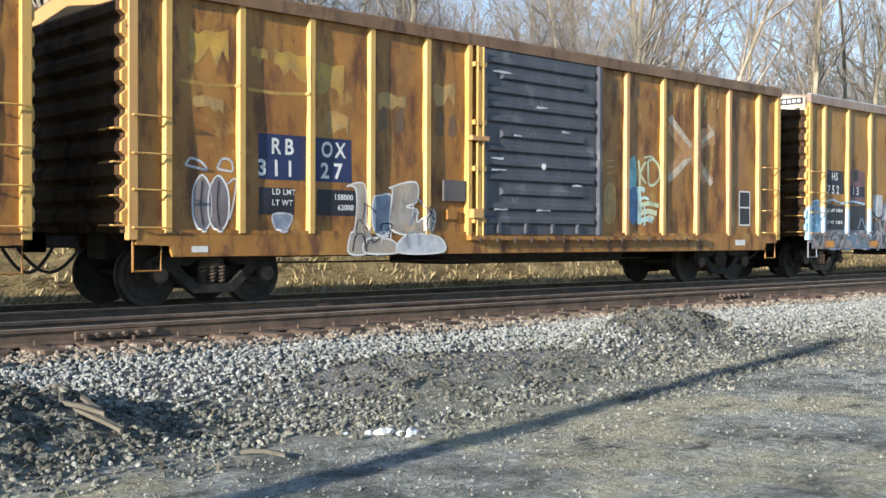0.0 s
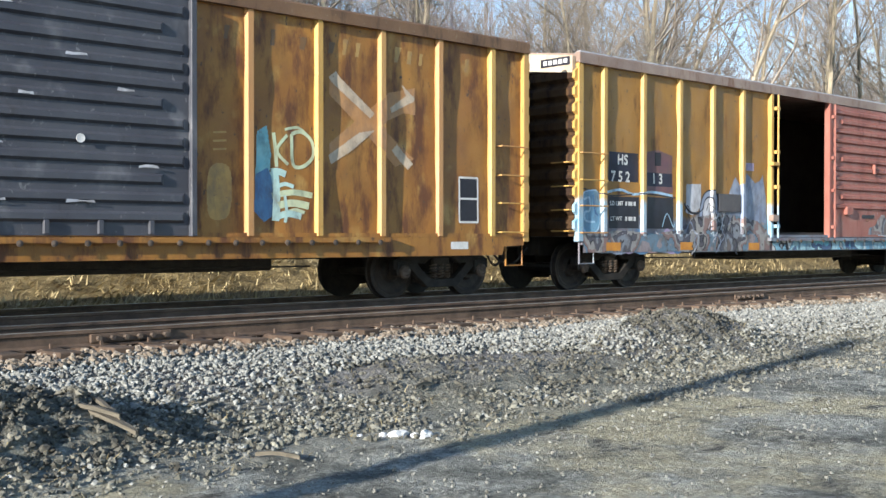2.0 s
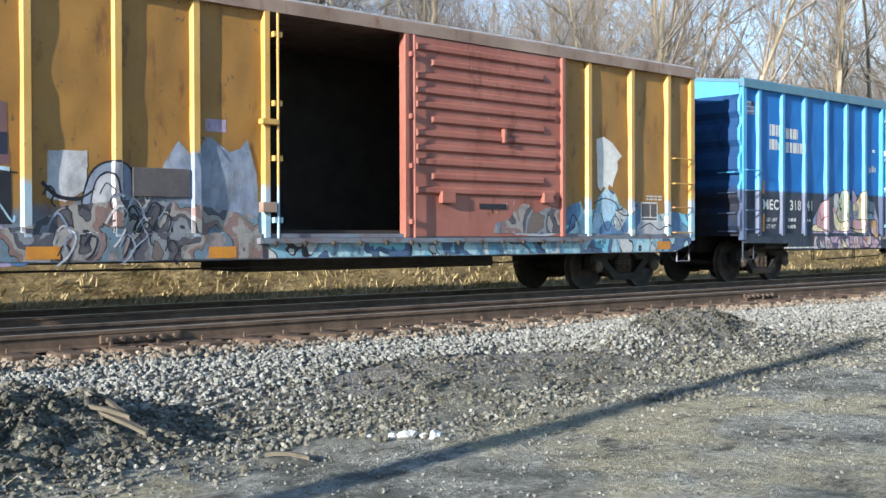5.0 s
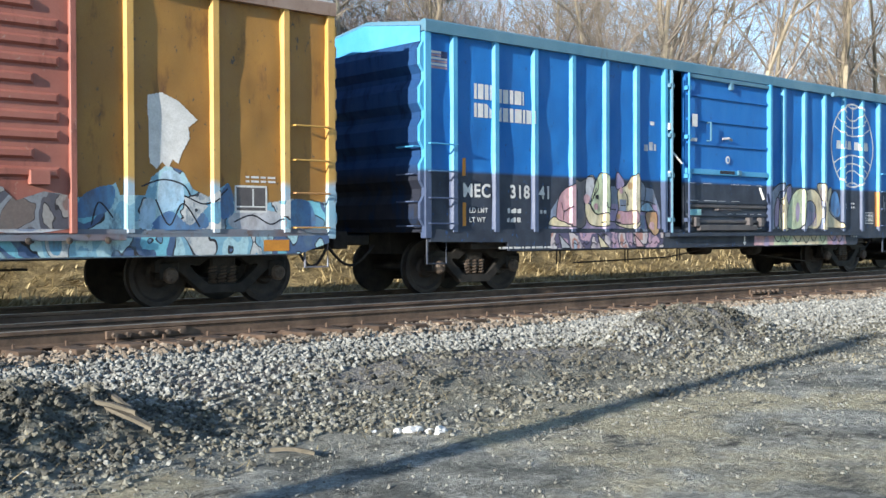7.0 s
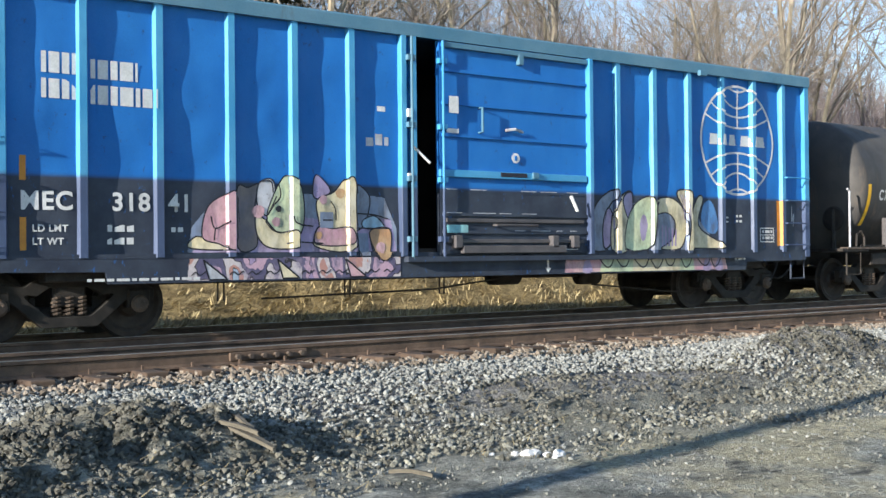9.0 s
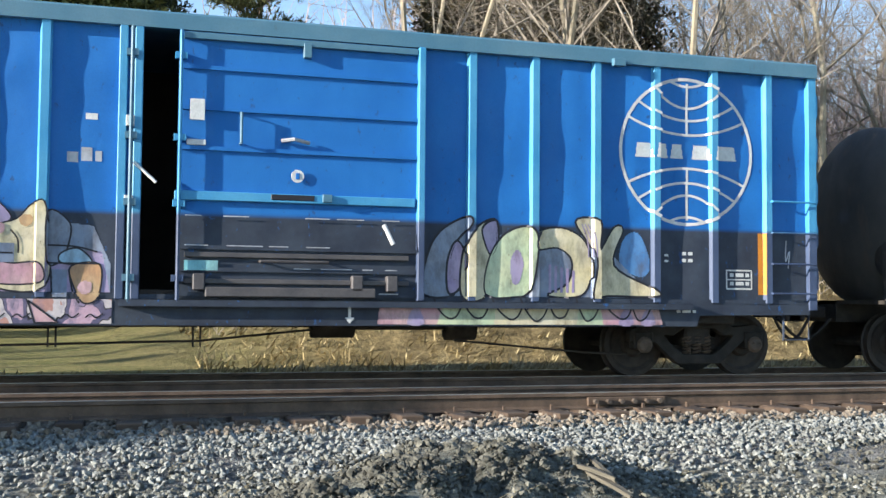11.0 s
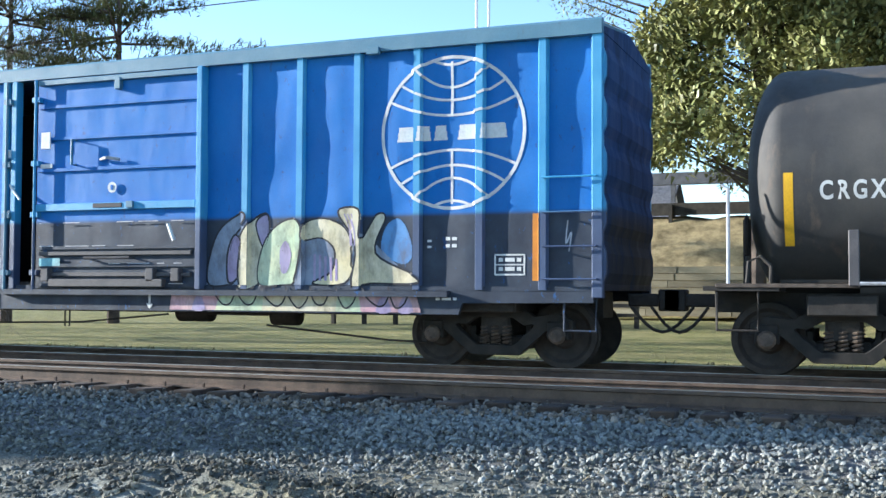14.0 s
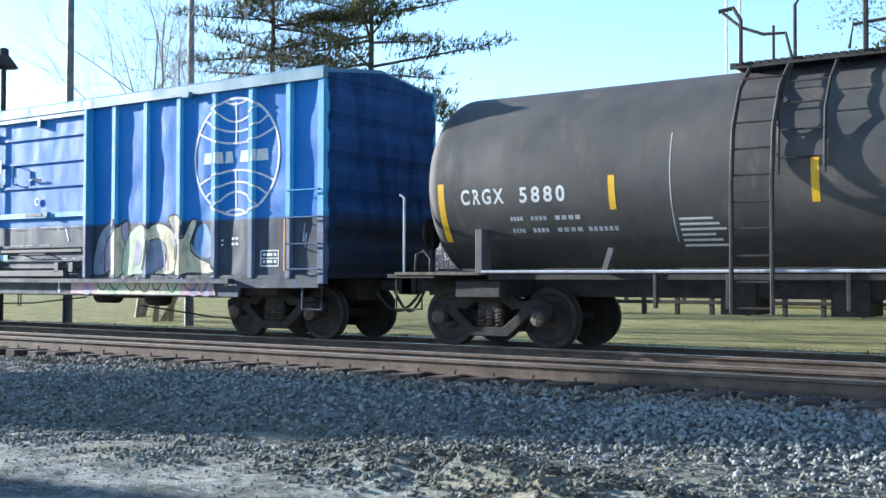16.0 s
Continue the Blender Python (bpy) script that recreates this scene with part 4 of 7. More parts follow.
for k, (a, b, z) in enumerate(((18.06, 18.32, 1.92), (18.08, 18.80, 1.62), (18.14, 18.46, 1.74), (18.10, 18.74, 1.46), (18.12, 18.60, 1.30), (18.3, 18.66, 1.36))):
    A.stroke("sprayed_outline", [(a, z - 0.03), ((a + b) / 2, z + 0.03), (b, z - 0.01)], (0.10, 0.09, 0.06, 0.11, 0.10, 0.05)[k], (PALE_MINT, MINT)[k % 2], lift=0.004 + 0.001 * k)
A.stroke("sprayed_outline", [(18.12, 2.0), (18.16, 1.6), (18.14, 1.22)], 0.13, PALE_MINT, lift=0.011)
A.stroke("sprayed_outline", [(18.3, 1.6), (18.33, 1.35), (18.3, 1.2)], 0.05, PALE_MINT, lift=0.012)
for z in (2.46, 2.34, 2.22):
    A.stroke("sprayed_outline", [(17.10, z), (17.32, z + 0.02)], 0.03, FADED)
A.patch("worn_patch", [(17.02, 1.3), (17.04, 1.95), (17.36, 1.98), (17.40, 1.5), (17.3, 1.25)], FADED, 0.0, True)
rnd = random.Random(4)
for k in range(20):
    x = 17.0 + k * 0.262
    h = rnd.uniform(0.16, 0.26)
    if any(abs(x + 0.08 - r) < 0.2 for r in A_RIBS) or rnd.random() < 0.15:
        continue
    A.patch("faded_letter_bar", [(x, 3.80), (x + rnd.uniform(0.05, 0.09), 3.80), (x + rnd.uniform(0.07, 0.16), 3.80 + h), (x + 0.02, 3.80 + h)], DARK_STAIN if k < 9 else FADED)
A.patch("faded_arrow", [(19.12, 3.45), (19.12, 3.18), (20.45, 2.12), (20.84, 2.26)], FADED_PEACH, 0.0, label="faded peach arrow emblem")
A.patch("faded_arrow", [(19.12, 2.42), (19.12, 2.12), (20.2, 2.82), (20.62, 3.0), (20.86, 2.98), (20.84, 3.42), (20.3, 3.3)], FADED_PEACH, 0.003)
A.patch("faded_arrow", [(19.10, 3.44), (19.24, 3.54), (19.30, 3.46), (20.02, 2.94), (19.92, 2.86), (19.16, 3.36)], FADED_CREAM, 0.006)
A.patch("faded_arrow", [(20.36, 2.38), (20.48, 2.48), (20.82, 2.18), (20.76, 2.14), (20.70, 2.08)], FADED_CREAM, 0.006)
A.patch("faded_arrow", [(19.14, 2.10), (19.10, 2.24), (19.7, 2.62), (20.02, 2.68), (19.6, 2.36)], FADED_CREAM, 0.007)
A.patch("faded_arrow", [(20.56, 3.46), (20.84, 3.26), (20.82, 3.2), (20.35, 2.98), (20.32, 3.06), (20.66, 3.28)], FADED_CREAM, 0.007)
A.stroke("data_frame", [(21.84, 1.24), (22.28, 1.24), (22.28, 2.0), (21.84, 2.0)], 0.035, WHITE, False, True)
A.stroke("data_frame", [(21.84, 1.64), (22.28, 1.64)], 0.035, WHITE, False)
A.rect("data_panel", 21.86, 22.26, 1.26, 1.98, BLACK_PAINT)
A.rect("reflector", 7.85, 8.11, 0.73, 0.82, WHITE)
A.rect("reflector", 21.6, 22.0, 0.78, 0.9, WHITE)
rnd = random.Random(9)
for x, z, w in ((13.75, 3.85, 0.5), (13.7, 2.32, 0.35), (14.9, 3.3, 0.3), (13.72, 2.12, 0.4), (13.8, 1.42, 0.35), (14.9, 1.42, 0.4), (15.6, 2.9, 0.25), (14.3, 2.75, 0.2), (15.9, 1.9, 0.3)):
    bm = B()
    pts = [(x - mid_a + w * u, z + rnd.uniform(0.0, 0.022) + (0.03 if up else 0)) for up in (0, 1) for u in ((0, 0.3, 0.6, 1) if not up else (0.95, 0.7, 0.35, 0.05))]
    bm.faces.new([bm.verts.new((px, -1.6525, pz)) for px, pz in pts])
    part("scuff", bm, SILVER, car_a, "pale scuff along a corrugation")
bm = B()
lathe(bm, [(-1.655, 0.0), (-1.66, 0.06), (-1.652, 0.06)], "y", 12, (15.10 - mid_a, 0, 2.25))
part("white_dot", bm, WHITE, car_a)
for k in range(4):
    A.block("door_foot", 13.9 + k * 0.72, 13.97 + k * 0.72, 1.02, 1.2, -1.66, -1.6, DARK_DOOR)

# ---- ochre car with the red door
Bs = Side(car_b, mid_b, B_RIBS)
Bs.rect("number_panel", 25.83, 26.76, 2.08, 2.66, NAVY_DARK, label="dark navy painted number panel with spray over it")
Bs.rect("number_panel", 27.0, 27.88, 2.02, 2.30, NAVY_DARK, 0.003)
Bs.text("HS", 26.08, 2.42, 0.20, squeeze=0.95)
Bs.text("752", 25.9, 2.08, 0.21, squeeze=0.95, gap=1.6)
Bs.text("13", 27.2, 2.08, 0.21, squeeze=0.95, gap=1.6)
Bs.rect("data_panel", 25.83, 26.76, 1.16, 1.78, BLACK_PAINT)
Bs.rect("data_panel", 27.02, 27.92, 1.16, 1.80, BLACK_PAINT)
Bs.text("LD LMT", 25.88, 1.61, 0.085, gap=1.0)
Bs.bars(26.34, 26.66, 1.61, 0.08, 1)
Bs.text("LT WT", 25.88, 1.31, 0.085, gap=1.0)
Bs.bars(26.34, 26.66, 1.31, 0.08, 1)
Bs.rect("data_panel", 27.3, 27.5, 2.44, 2.72, BLACK_PAINT, 0.003)
Bs.letter([(25.06, 1.12), (25.02, 1.75), (25.3, 1.88), (25.54, 1.8), (25.5, 1.15)], BLUE_TAG, PALE_BLUE)
Bs.stroke("sprayed_outline", [(25.08, 1.7), (25.24, 1.74), (25.24, 1.5), (25.1, 1.46), (25.12, 1.3), (25.4, 1.28)], 0.04, PALE_BLUE, lift=0.008)
Bs.stroke("sprayed_outline", [(25.36, 1.8), (25.4, 1.5), (25.5, 1.4)], 0.035, DEEP_BLUE, lift=0.009)
Bs.stroke("sprayed_outline", [(25.1, 1.55), (25.3, 1.6), (25.45, 1.5), (25.2, 1.42)], 0.02, BLACK_PAINT)
Bs.stroke("sprayed_outline", [(25.75, 1.85), (26.2, 1.92), (26.6, 1.84), (27.2, 1.9), (27.9, 1.84)], 0.05, PALE_BLUE)
Bs.stroke("sprayed_outline", [(25.0, 1.92), (25.9, 1.8), (26.9, 1.86), (28.0, 1.8)], 0.025, BLACK_PAINT)
Bs.patch("pale_patch", [(28.36, 1.5), (28.38, 2.1), (28.9, 2.12), (28.88, 1.62), (28.6, 1.45)], SILVER, 0.002)
Bs.stroke("sprayed_outline", [(28.3, 1.7), (28.5, 1.52), (28.8, 1.5), (29.0, 1.62)], 0.05, BLACK_PAINT, lift=0.006)
Bs.block("card_holder", 29.5, 30.34, 1.54, 1.93, -1.585, -1.53, GREY_BOX, "dark grey placard board")
Bs.letter([(28.85, 1.2), (28.9, 1.75), (29.15, 1.98), (29.5, 1.9), (29.5, 1.2)], GREY_BLUE)
Bs.letter([(28.95, 1.25), (29.0, 1.7), (29.18, 1.85), (29.3, 1.7), (29.3, 1.25)], SILVER)
Bs.patch("sprayed_cloud", [(29.75, 0.7), (29.8, 1.4), (29.98, 2.0), (30.2, 2.32), (30.42, 2.1), (30.66, 2.42), (31.0, 2.2), (31.3, 2.3), (31.45, 1.7), (31.4, 1.05), (31.3, 0.7)], GREY_BLUE, 0.001)
Bs.patch("sprayed_cloud", [(29.6, 0.7), (29.7, 1.2), (29.95, 1.5), (30.25, 1.25), (30.3, 0.7)], MINT, 0.002)
Bs.patch("sprayed_cloud", [(28.2, 0.68), (28.4, 0.92), (28.9, 1.02), (29.6, 0.98), (29.8, 0.68)], SILVER, 0.002)
rnd = random.Random(15)
for k in range(9):
    x, z = 28.3 + rnd.uniform(0, 1.5), rnd.uniform(0.72, 1.35)
    Bs.stroke("sprayed_outline", [(x, z), (x + rnd.uniform(-0.1, 0.15), z + 0.2), (x + rnd.uniform(0.1, 0.3), z + 0.25), (x + rnd.uniform(0.1, 0.4), z + rnd.uniform(-0.1, 0.1))], rnd.uniform(0.02, 0.06), (BLACK_PAINT, GREY_BLUE, SILVER)[k % 3], lift=0.008 + 0.0005 * k)
for k in range(7):
    x = 25.9 + k * 0.34 + rnd.uniform(-0.1, 0.1)
    w, h = rnd.uniform(0.25, 0.5), rnd.uniform(0.15, 0.42)
    Bs.patch("sprayed_cloud", [(x, 0.69), (x + 0.03, 0.69 + h), (x + w * 0.6, 0.75 + h * 0.9), (x + w, 0.69)], (GREY_BLUE, LILAC, DEEP_BLUE, PINK)[k % 4], 0.003 + 0.0006 * k, True)
Bs.patch("sprayed_band", [(24.98, 0.69), (25.0, 1.06), (26.2, 1.12), (27.3, 1.06), (28.15, 1.14), (28.6, 1.4), (29.5, 1.5), (30.4, 1.45), (31.45, 1.3), (31.5, 0.69)], MURAL_GREY, 0.030, label="layered grey and pink spray paint along the car's foot")
Bs.patch("sprayed_band", [(30.0, 1.5), (30.1, 1.9), (30.42, 2.2), (30.5, 1.95), (30.75, 2.35), (31.0, 2.05), (31.28, 2.4), (31.45, 1.9), (31.48, 1.3), (30.6, 1.35)], GREY_BLUE, 0.028)
Bs.patch("sprayed_band", [(31.6, 0.69), (31.6, 0.93), (34.5, 0.95), (38.0, 0.93), (41.9, 0.95), (41.9, 0.84), (41.4, 0.69)], MURAL_TEAL, 0.028, label="layered teal and white spray paint along the sill")
for k in range(22):
    x, z = rnd.uniform(28.3, 30.2), rnd.uniform(0.75, 1.75)
    q = rnd.uniform(0.06, 0.16)
    Bs.stroke("sprayed_outline", [(x, z), (x + q, z + q * 1.5), (x + 2 * q, z + q * rnd.uniform(-0.5, 1)), (x + q * 1.4, z - q), (x + q * rnd.uniform(0, 2.5), z - q * 2)], rnd.uniform(0.014, 0.03), (BLACK_PAINT, BLACK_PAINT, SILVER, GREY_BLUE)[k % 4], lift=0.042 + 0.0006 * k)
for x, z in ((25.66, 0.72), (28.06, 0.72), (30.62, 0.70), (40.75, 0.73)):
    Bs.rect("reflector", x, x + 0.44, z, z + 0.16, ORANGE_MARK, 0.040, label="orange reflector sticker")
# the sun's bright line on the chord, drawn as a pale strip
Bs.block("roof_edge", 24.9, 42.0, 4.474, 4.50, -1.605, -1.50, SILVER, "pale strip for the sunlit line of the roof edge", 0)
bm = B()
ring = [(36.15, 1.05), (36.2, 1.22), (36.55, 1.3), (36.72, 1.5), (37.0, 1.58), (37.2, 1.4), (37.55, 1.52), (37.86, 1.48), (37.86, 1.05)]
bm.faces.new([bm.verts.new((px - mid_b, -1.609, pz)) for px, pz in ring])
part("sprayed_band", bm, MURAL_GREY, car_b, "pale layered spray paint on the red door's foot")
Bs.patch("purple_wash", [(26.98, 1.85), (26.96, 2.7), (27.4, 2.76), (27.86, 2.66), (27.9, 1.9)], PURPLE_WASH, 0.0)
Bs.rect("white_label", 30.62, 30.95, 2.48, 2.66, LILAC)
Bs.patch("white_blob", [(39.0, 2.85), (39.2, 2.9), (39.45, 2.8), (39.62, 2.66), (39.74, 2.56), (39.6, 2.45), (39.62, 2.3), (39.5, 2.1), (39.44, 1.94), (39.36, 2.0), (39.3, 1.88), (39.2, 1.96), (39.12, 1.86), (39.02, 1.95)], WHITE, 0.003, label="white sprayed figure patch")
Bs.patch("sprayed_cloud", [(37.98, 1.05), (37.98, 1.45), (38.3, 1.5), (38.54, 1.66), (38.6, 1.5), (38.95, 1.5), (39.05, 1.75), (39.27, 1.92), (39.5, 1.85), (39.65, 1.6), (39.9, 1.5), (40.2, 1.7), (40.25, 1.45), (40.7, 1.4), (41.3, 1.5),
                           (41.88, 1.45), (41.88, 1.05)], MURAL_TEAL, 0.001, label="teal and pale blue sprayed letters")
for q, m in (([(38.0, 1.2), (38.1, 1.5), (38.5, 1.62), (38.45, 1.3)], DEEP_BLUE), ([(39.05, 1.06), (39.3, 1.3), (39.6, 1.1), (39.8, 1.28), (39.85, 1.06)], DEEP_BLUE), ([(40.05, 1.45), (40.22, 1.7), (40.3, 1.3), (40.1, 1.2)], DEEP_BLUE),
             ([(38.85, 1.1), (38.95, 1.45), (39.1, 1.4), (39.05, 1.06)], PALE_BLUE), ([(39.15, 1.3), (39.2, 1.8), (39.45, 1.8), (39.5, 1.4)], PALE_BLUE), ([(40.3, 1.06), (40.3, 1.28), (41.0, 1.3), (41.1, 1.06)], SILVER),
             ([(41.3, 1.1), (41.25, 1.45), (41.6, 1.45), (41.7, 1.1)], DEEP_BLUE)):
    Bs.patch("sprayed_cloud", q, m, 0.004, True)
for q in ([(38.9, 1.62), (39.2, 1.72), (39.5, 1.66), (39.62, 1.5)], [(39.1, 1.45), (39.3, 1.1), (39.5, 1.4), (39.75, 1.08)], [(39.55, 1.5), (39.8, 1.4), (40.0, 1.45), (40.2, 1.62)], [(38.2, 1.1), (38.3, 1.4), (38.5, 1.2)],
          [(40.3, 1.15), (40.6, 1.25), (40.9, 1.12), (41.1, 1.2)]):
    Bs.stroke("sprayed_outline", q, 0.022, BLACK_PAINT, lift=0.007)
Bs.stroke("data_frame", [(40.33, 1.30), (40.84, 1.30), (40.84, 1.66), (40.33, 1.66)], 0.03, WHITE, False, True, lift=0.008)
Bs.stroke("data_frame", [(40.62, 1.36), (40.62, 1.63)], 0.025, WHITE, False, lift=0.008)
Bs.stroke("data_frame", [(40.33, 1.37), (40.84, 1.37)], 0.02, WHITE, False, lift=0.009)
Bs.rect("data_panel", 40.34, 40.83, 1.31, 1.65, GREY_BOX, 0.006)
Bs.bars(40.5, 41.0, 1.78, 0.03, 2)
for q, m in (([(36.75, 1.05), (36.8, 1.5), (37.05, 1.56), (37.1, 1.3), (37.3, 1.35), (37.5, 1.5), (37.86, 1.45), (37.86, 1.05)], SILVER), ([(37.15, 1.05), (37.2, 1.28), (37.45, 1.32), (37.5, 1.05)], GREY_BLUE),
             ([(36.68, 1.05), (36.72, 1.3), (36.85, 1.2), (36.86, 1.05)], PALE_BLUE)):
    bm = B()
    y = -1.604 - 0.002 * (m is not SILVER)
    bm.faces.new([bm.verts.new((px - mid_b, y, pz)) for px, pz in smooth_line(q, True, 3)[:-1]])
    part("sprayed_letter", bm, m, car_b)
rnd = random.Random(15)
for k in range(9):
    x, z = (36.0 + 0.11 * k, 1.4 - 0.12 * (k // 5)) if k < 6 else (36.3 + 0.17 * (k - 6), 1.575)
    bm = B()
    line = [(x - mid_b + rnd.uniform(-0.02, 0.05), z + rnd.uniform(-0.05, 0.08)) for _ in range(4)]
    ring = [(px, pz - 0.012) for px, pz in line] + [(px + 0.004, pz + 0.012) for px, pz in reversed(line)]
    bm.faces.new([bm.verts.new((px, -1.605, pz)) for px, pz in ring])
    part("scribble", bm, ORANGE if k < 6 else SILVER, car_b)
Bs.block("small_plate", 35.83, 36.47, 1.47, 1.56, -1.615, -1.595, BLACK_PAINT, "small black plate with white print", 0)
Bs.block("latch", 36.34, 36.40, 2.62, 2.86, -1.70, -1.62, RED_DOOR)
Bs.block("latch", 34.9, 35.2, 1.55, 1.75, -1.70, -1.6, RED_DOOR)
Bs.block("latch", 37.35, 37.6, 1.6, 1.78, -1.70, -1.6, RED_DOOR)
for k in range(6):
    Bs.patch("sprayed_cloud", [(32.2 + k * 1.5, 0.68), (32.3 + k * 1.5, 0.86), (33.2 + k * 1.5, 0.9), (33.3 + k * 1.5, 0.68)], (LILAC, DEEP_BLUE, PALE_BLUE, SILVER, PALE_BLUE, SILVER)[k], 0.003)
Bs.block("latch", 31.42, 31.66, 1.35, 1.5, -1.74, -1.62, PALE_ROOF)
Bs.block("latch", 31.42, 31.7, 2.62, 2.70, -1.74, -1.62, YELLOW_RIB)
locking_bar(car_b, 31.72 - mid_b, YELLOW_RIB_B)
locking_bar(car_b, 34.32 - mid_b, RED_DOOR)
for e in (24.86 - mid_b,):
    # cream gable; the sun above the neighbour's shadow is put into its colour
    bm = B()
    prism(bm, [(-1.52, 4.08), (-0.5, 4.2), (0.5, 4.2), (1.52, 4.08), (1.52, 4.40), (0, 4.60), (-1.52, 4.40)], "x", e - 0.10, e - 0.012)
    part("end_fascia", bm, FADED_CREAM, car_b, "cream painted gable, brightened as the sunlit top of the end wall")
    bm = B()
    box(bm, e - 0.108, e - 0.101, -1.46, -0.72, 4.24, 4.40)
    part("marking_plate", bm, BLACK_PAINT, car_b)
    for k in range(5):
        bm = B()
        box(bm, e - 0.112, e - 0.109, -1.4 + k * 0.13, -1.31 + k * 0.13, 4.28, 4.36)
        part("white_bar", bm, WHITE, car_b)

for k in range(16):
    x, z = rnd.uniform(25.9, 31.2), rnd.uniform(0.72, 1.3)
    Bs.stroke("sprayed_outline", [(x, z), (x + rnd.uniform(-0.1, 0.2), z + rnd.uniform(0.1, 0.3)), (x + rnd.uniform(0.1, 0.4), z + rnd.uniform(0, 0.2)), (x + rnd.uniform(0.2, 0.5), z + rnd.uniform(-0.05, 0.3))], rnd.uniform(0.015, 0.04),
              (BLACK_PAINT, GREY_BLUE, SILVER, PALE_BLUE)[k % 4], lift=0.011 + 0.0004 * k)

# ---- blue car
C = Side(car_c, mid_c, C_RIBS)
C.bars(44.98, 45.40, 3.27, 0.26, 1)
C.bars(45.58, 46.18, 3.24, 0.24, 1)
C.bars(44.98, 45.42, 2.96, 0.24, 1)
C.bars(45.58, 46.42, 2.92, 0.24, 1)
for k in range(6):
    C.rect("flag_stripe", 43.99, 44.38, 3.70 + k * 0.05, 3.738 + k * 0.05, (PINK, WHITE)[k % 2], label="small striped flag sticker")
C.rect("flag_corner", 44.24, 44.38, 3.88, 3.99, NAVY, 0.004)
C.text("MEC", 44.72, 1.60, 0.23, squeeze=0.95)
C.text("318", 45.83, 1.60, 0.23, squeeze=1.0)
C.text("41", 46.58, 1.60, 0.23, squeeze=0.95)
C.text("LD LMT", 44.86, 1.33, 0.085)
C.text("LT WT", 44.86, 1.17, 0.085)
C.bars(45.78, 46.15, 1.33, 0.085, 1)
C.bars(45.78, 46.15, 1.17, 0.085, 1)
C.bars(46.62, 46.78, 1.33, 0.06, 1)
C.rect("reflector", 44.72, 44.80, 1.10, 1.50, ORANGE_MARK)
C.rect("reflector", 44.72, 44.80, 1.95, 2.25, ORANGE_MARK)
C.bars(45.5, 47.0, 0.705, 0.035, 1)
left = ((CREAM, [(46.87, 1.12), (46.95, 1.27), (47.16, 1.22), (47.45, 1.1)]),
        (PINK, [(47.04, 1.27), (47.11, 1.65), (47.35, 1.83), (47.53, 1.83), (47.53, 1.13), (47.26, 1.18)]),
        (DUSK, [(47.54, 1.91), (47.71, 1.94), (47.87, 1.99), (47.81, 1.74), (47.8, 1.51), (47.82, 1.14), (47.54, 1.13)]),
        (SILVER, [(47.87, 2.0), (48.07, 2.06), (48.11, 1.83), (48.0, 1.56), (47.84, 1.7)]),
        (MINT, [(47.98, 1.55), (48.05, 1.77), (48.17, 2.0), (48.3, 2.12), (48.52, 1.97), (48.54, 1.42), (48.34, 1.19), (48.04, 1.25)]),
        (CREAM, [(47.81, 1.55), (47.95, 1.51), (48.15, 1.33), (48.43, 1.36), (48.46, 1.13), (48.02, 1.12), (47.83, 1.29)]),
        (LILAC, [(48.69, 1.87), (48.75, 2.15), (48.98, 1.93), (48.8, 1.81)]),
        (CREAM, [(48.75, 1.78), (49.04, 1.91), (49.21, 2.09), (49.37, 2.05), (49.38, 1.13), (48.72, 1.14), (48.79, 1.42)]),
        (PINK, [(48.78, 1.41), (49.01, 1.39), (49.3, 1.4), (49.32, 1.17), (48.75, 1.17)]),
        (GREY_BLUE, [(49.39, 2.01), (49.63, 1.88), (49.62, 1.62), (49.53, 1.42), (49.39, 1.42)]),
        (PALE_BLUE, [(49.53, 1.51), (49.73, 1.58), (49.89, 1.41), (49.56, 1.4)]),
        (ORANGE, [(49.65, 1.36), (49.98, 1.39), (49.97, 1.01), (49.81, 0.93), (49.7, 1.1)]))
C.patch("sprayed_ground", [(46.84, 1.06), (46.9, 1.4), (47.2, 1.75), (47.6, 1.9), (48.1, 1.85), (49.4, 1.9), (49.9, 1.85), (50.1, 1.4), (50.1, 1.06)], GREY_BLUE, 0.0)
C.patch("sprayed_ground", [(46.9, 1.06), (47.3, 1.5), (48.0, 1.6), (49.0, 1.5), (50.0, 1.55), (50.1, 1.06)], LILAC, 0.001)
for m, pts in left:
    C.letter(pts, m, w=0.02)
C.rect("grey_window", 48.8, 49.03, 1.4, 1.63, GREY_BLUE, 0.030)
C.rect("grey_window", 49.44, 49.62, 1.0, 1.33, GREY_BLUE, 0.004)
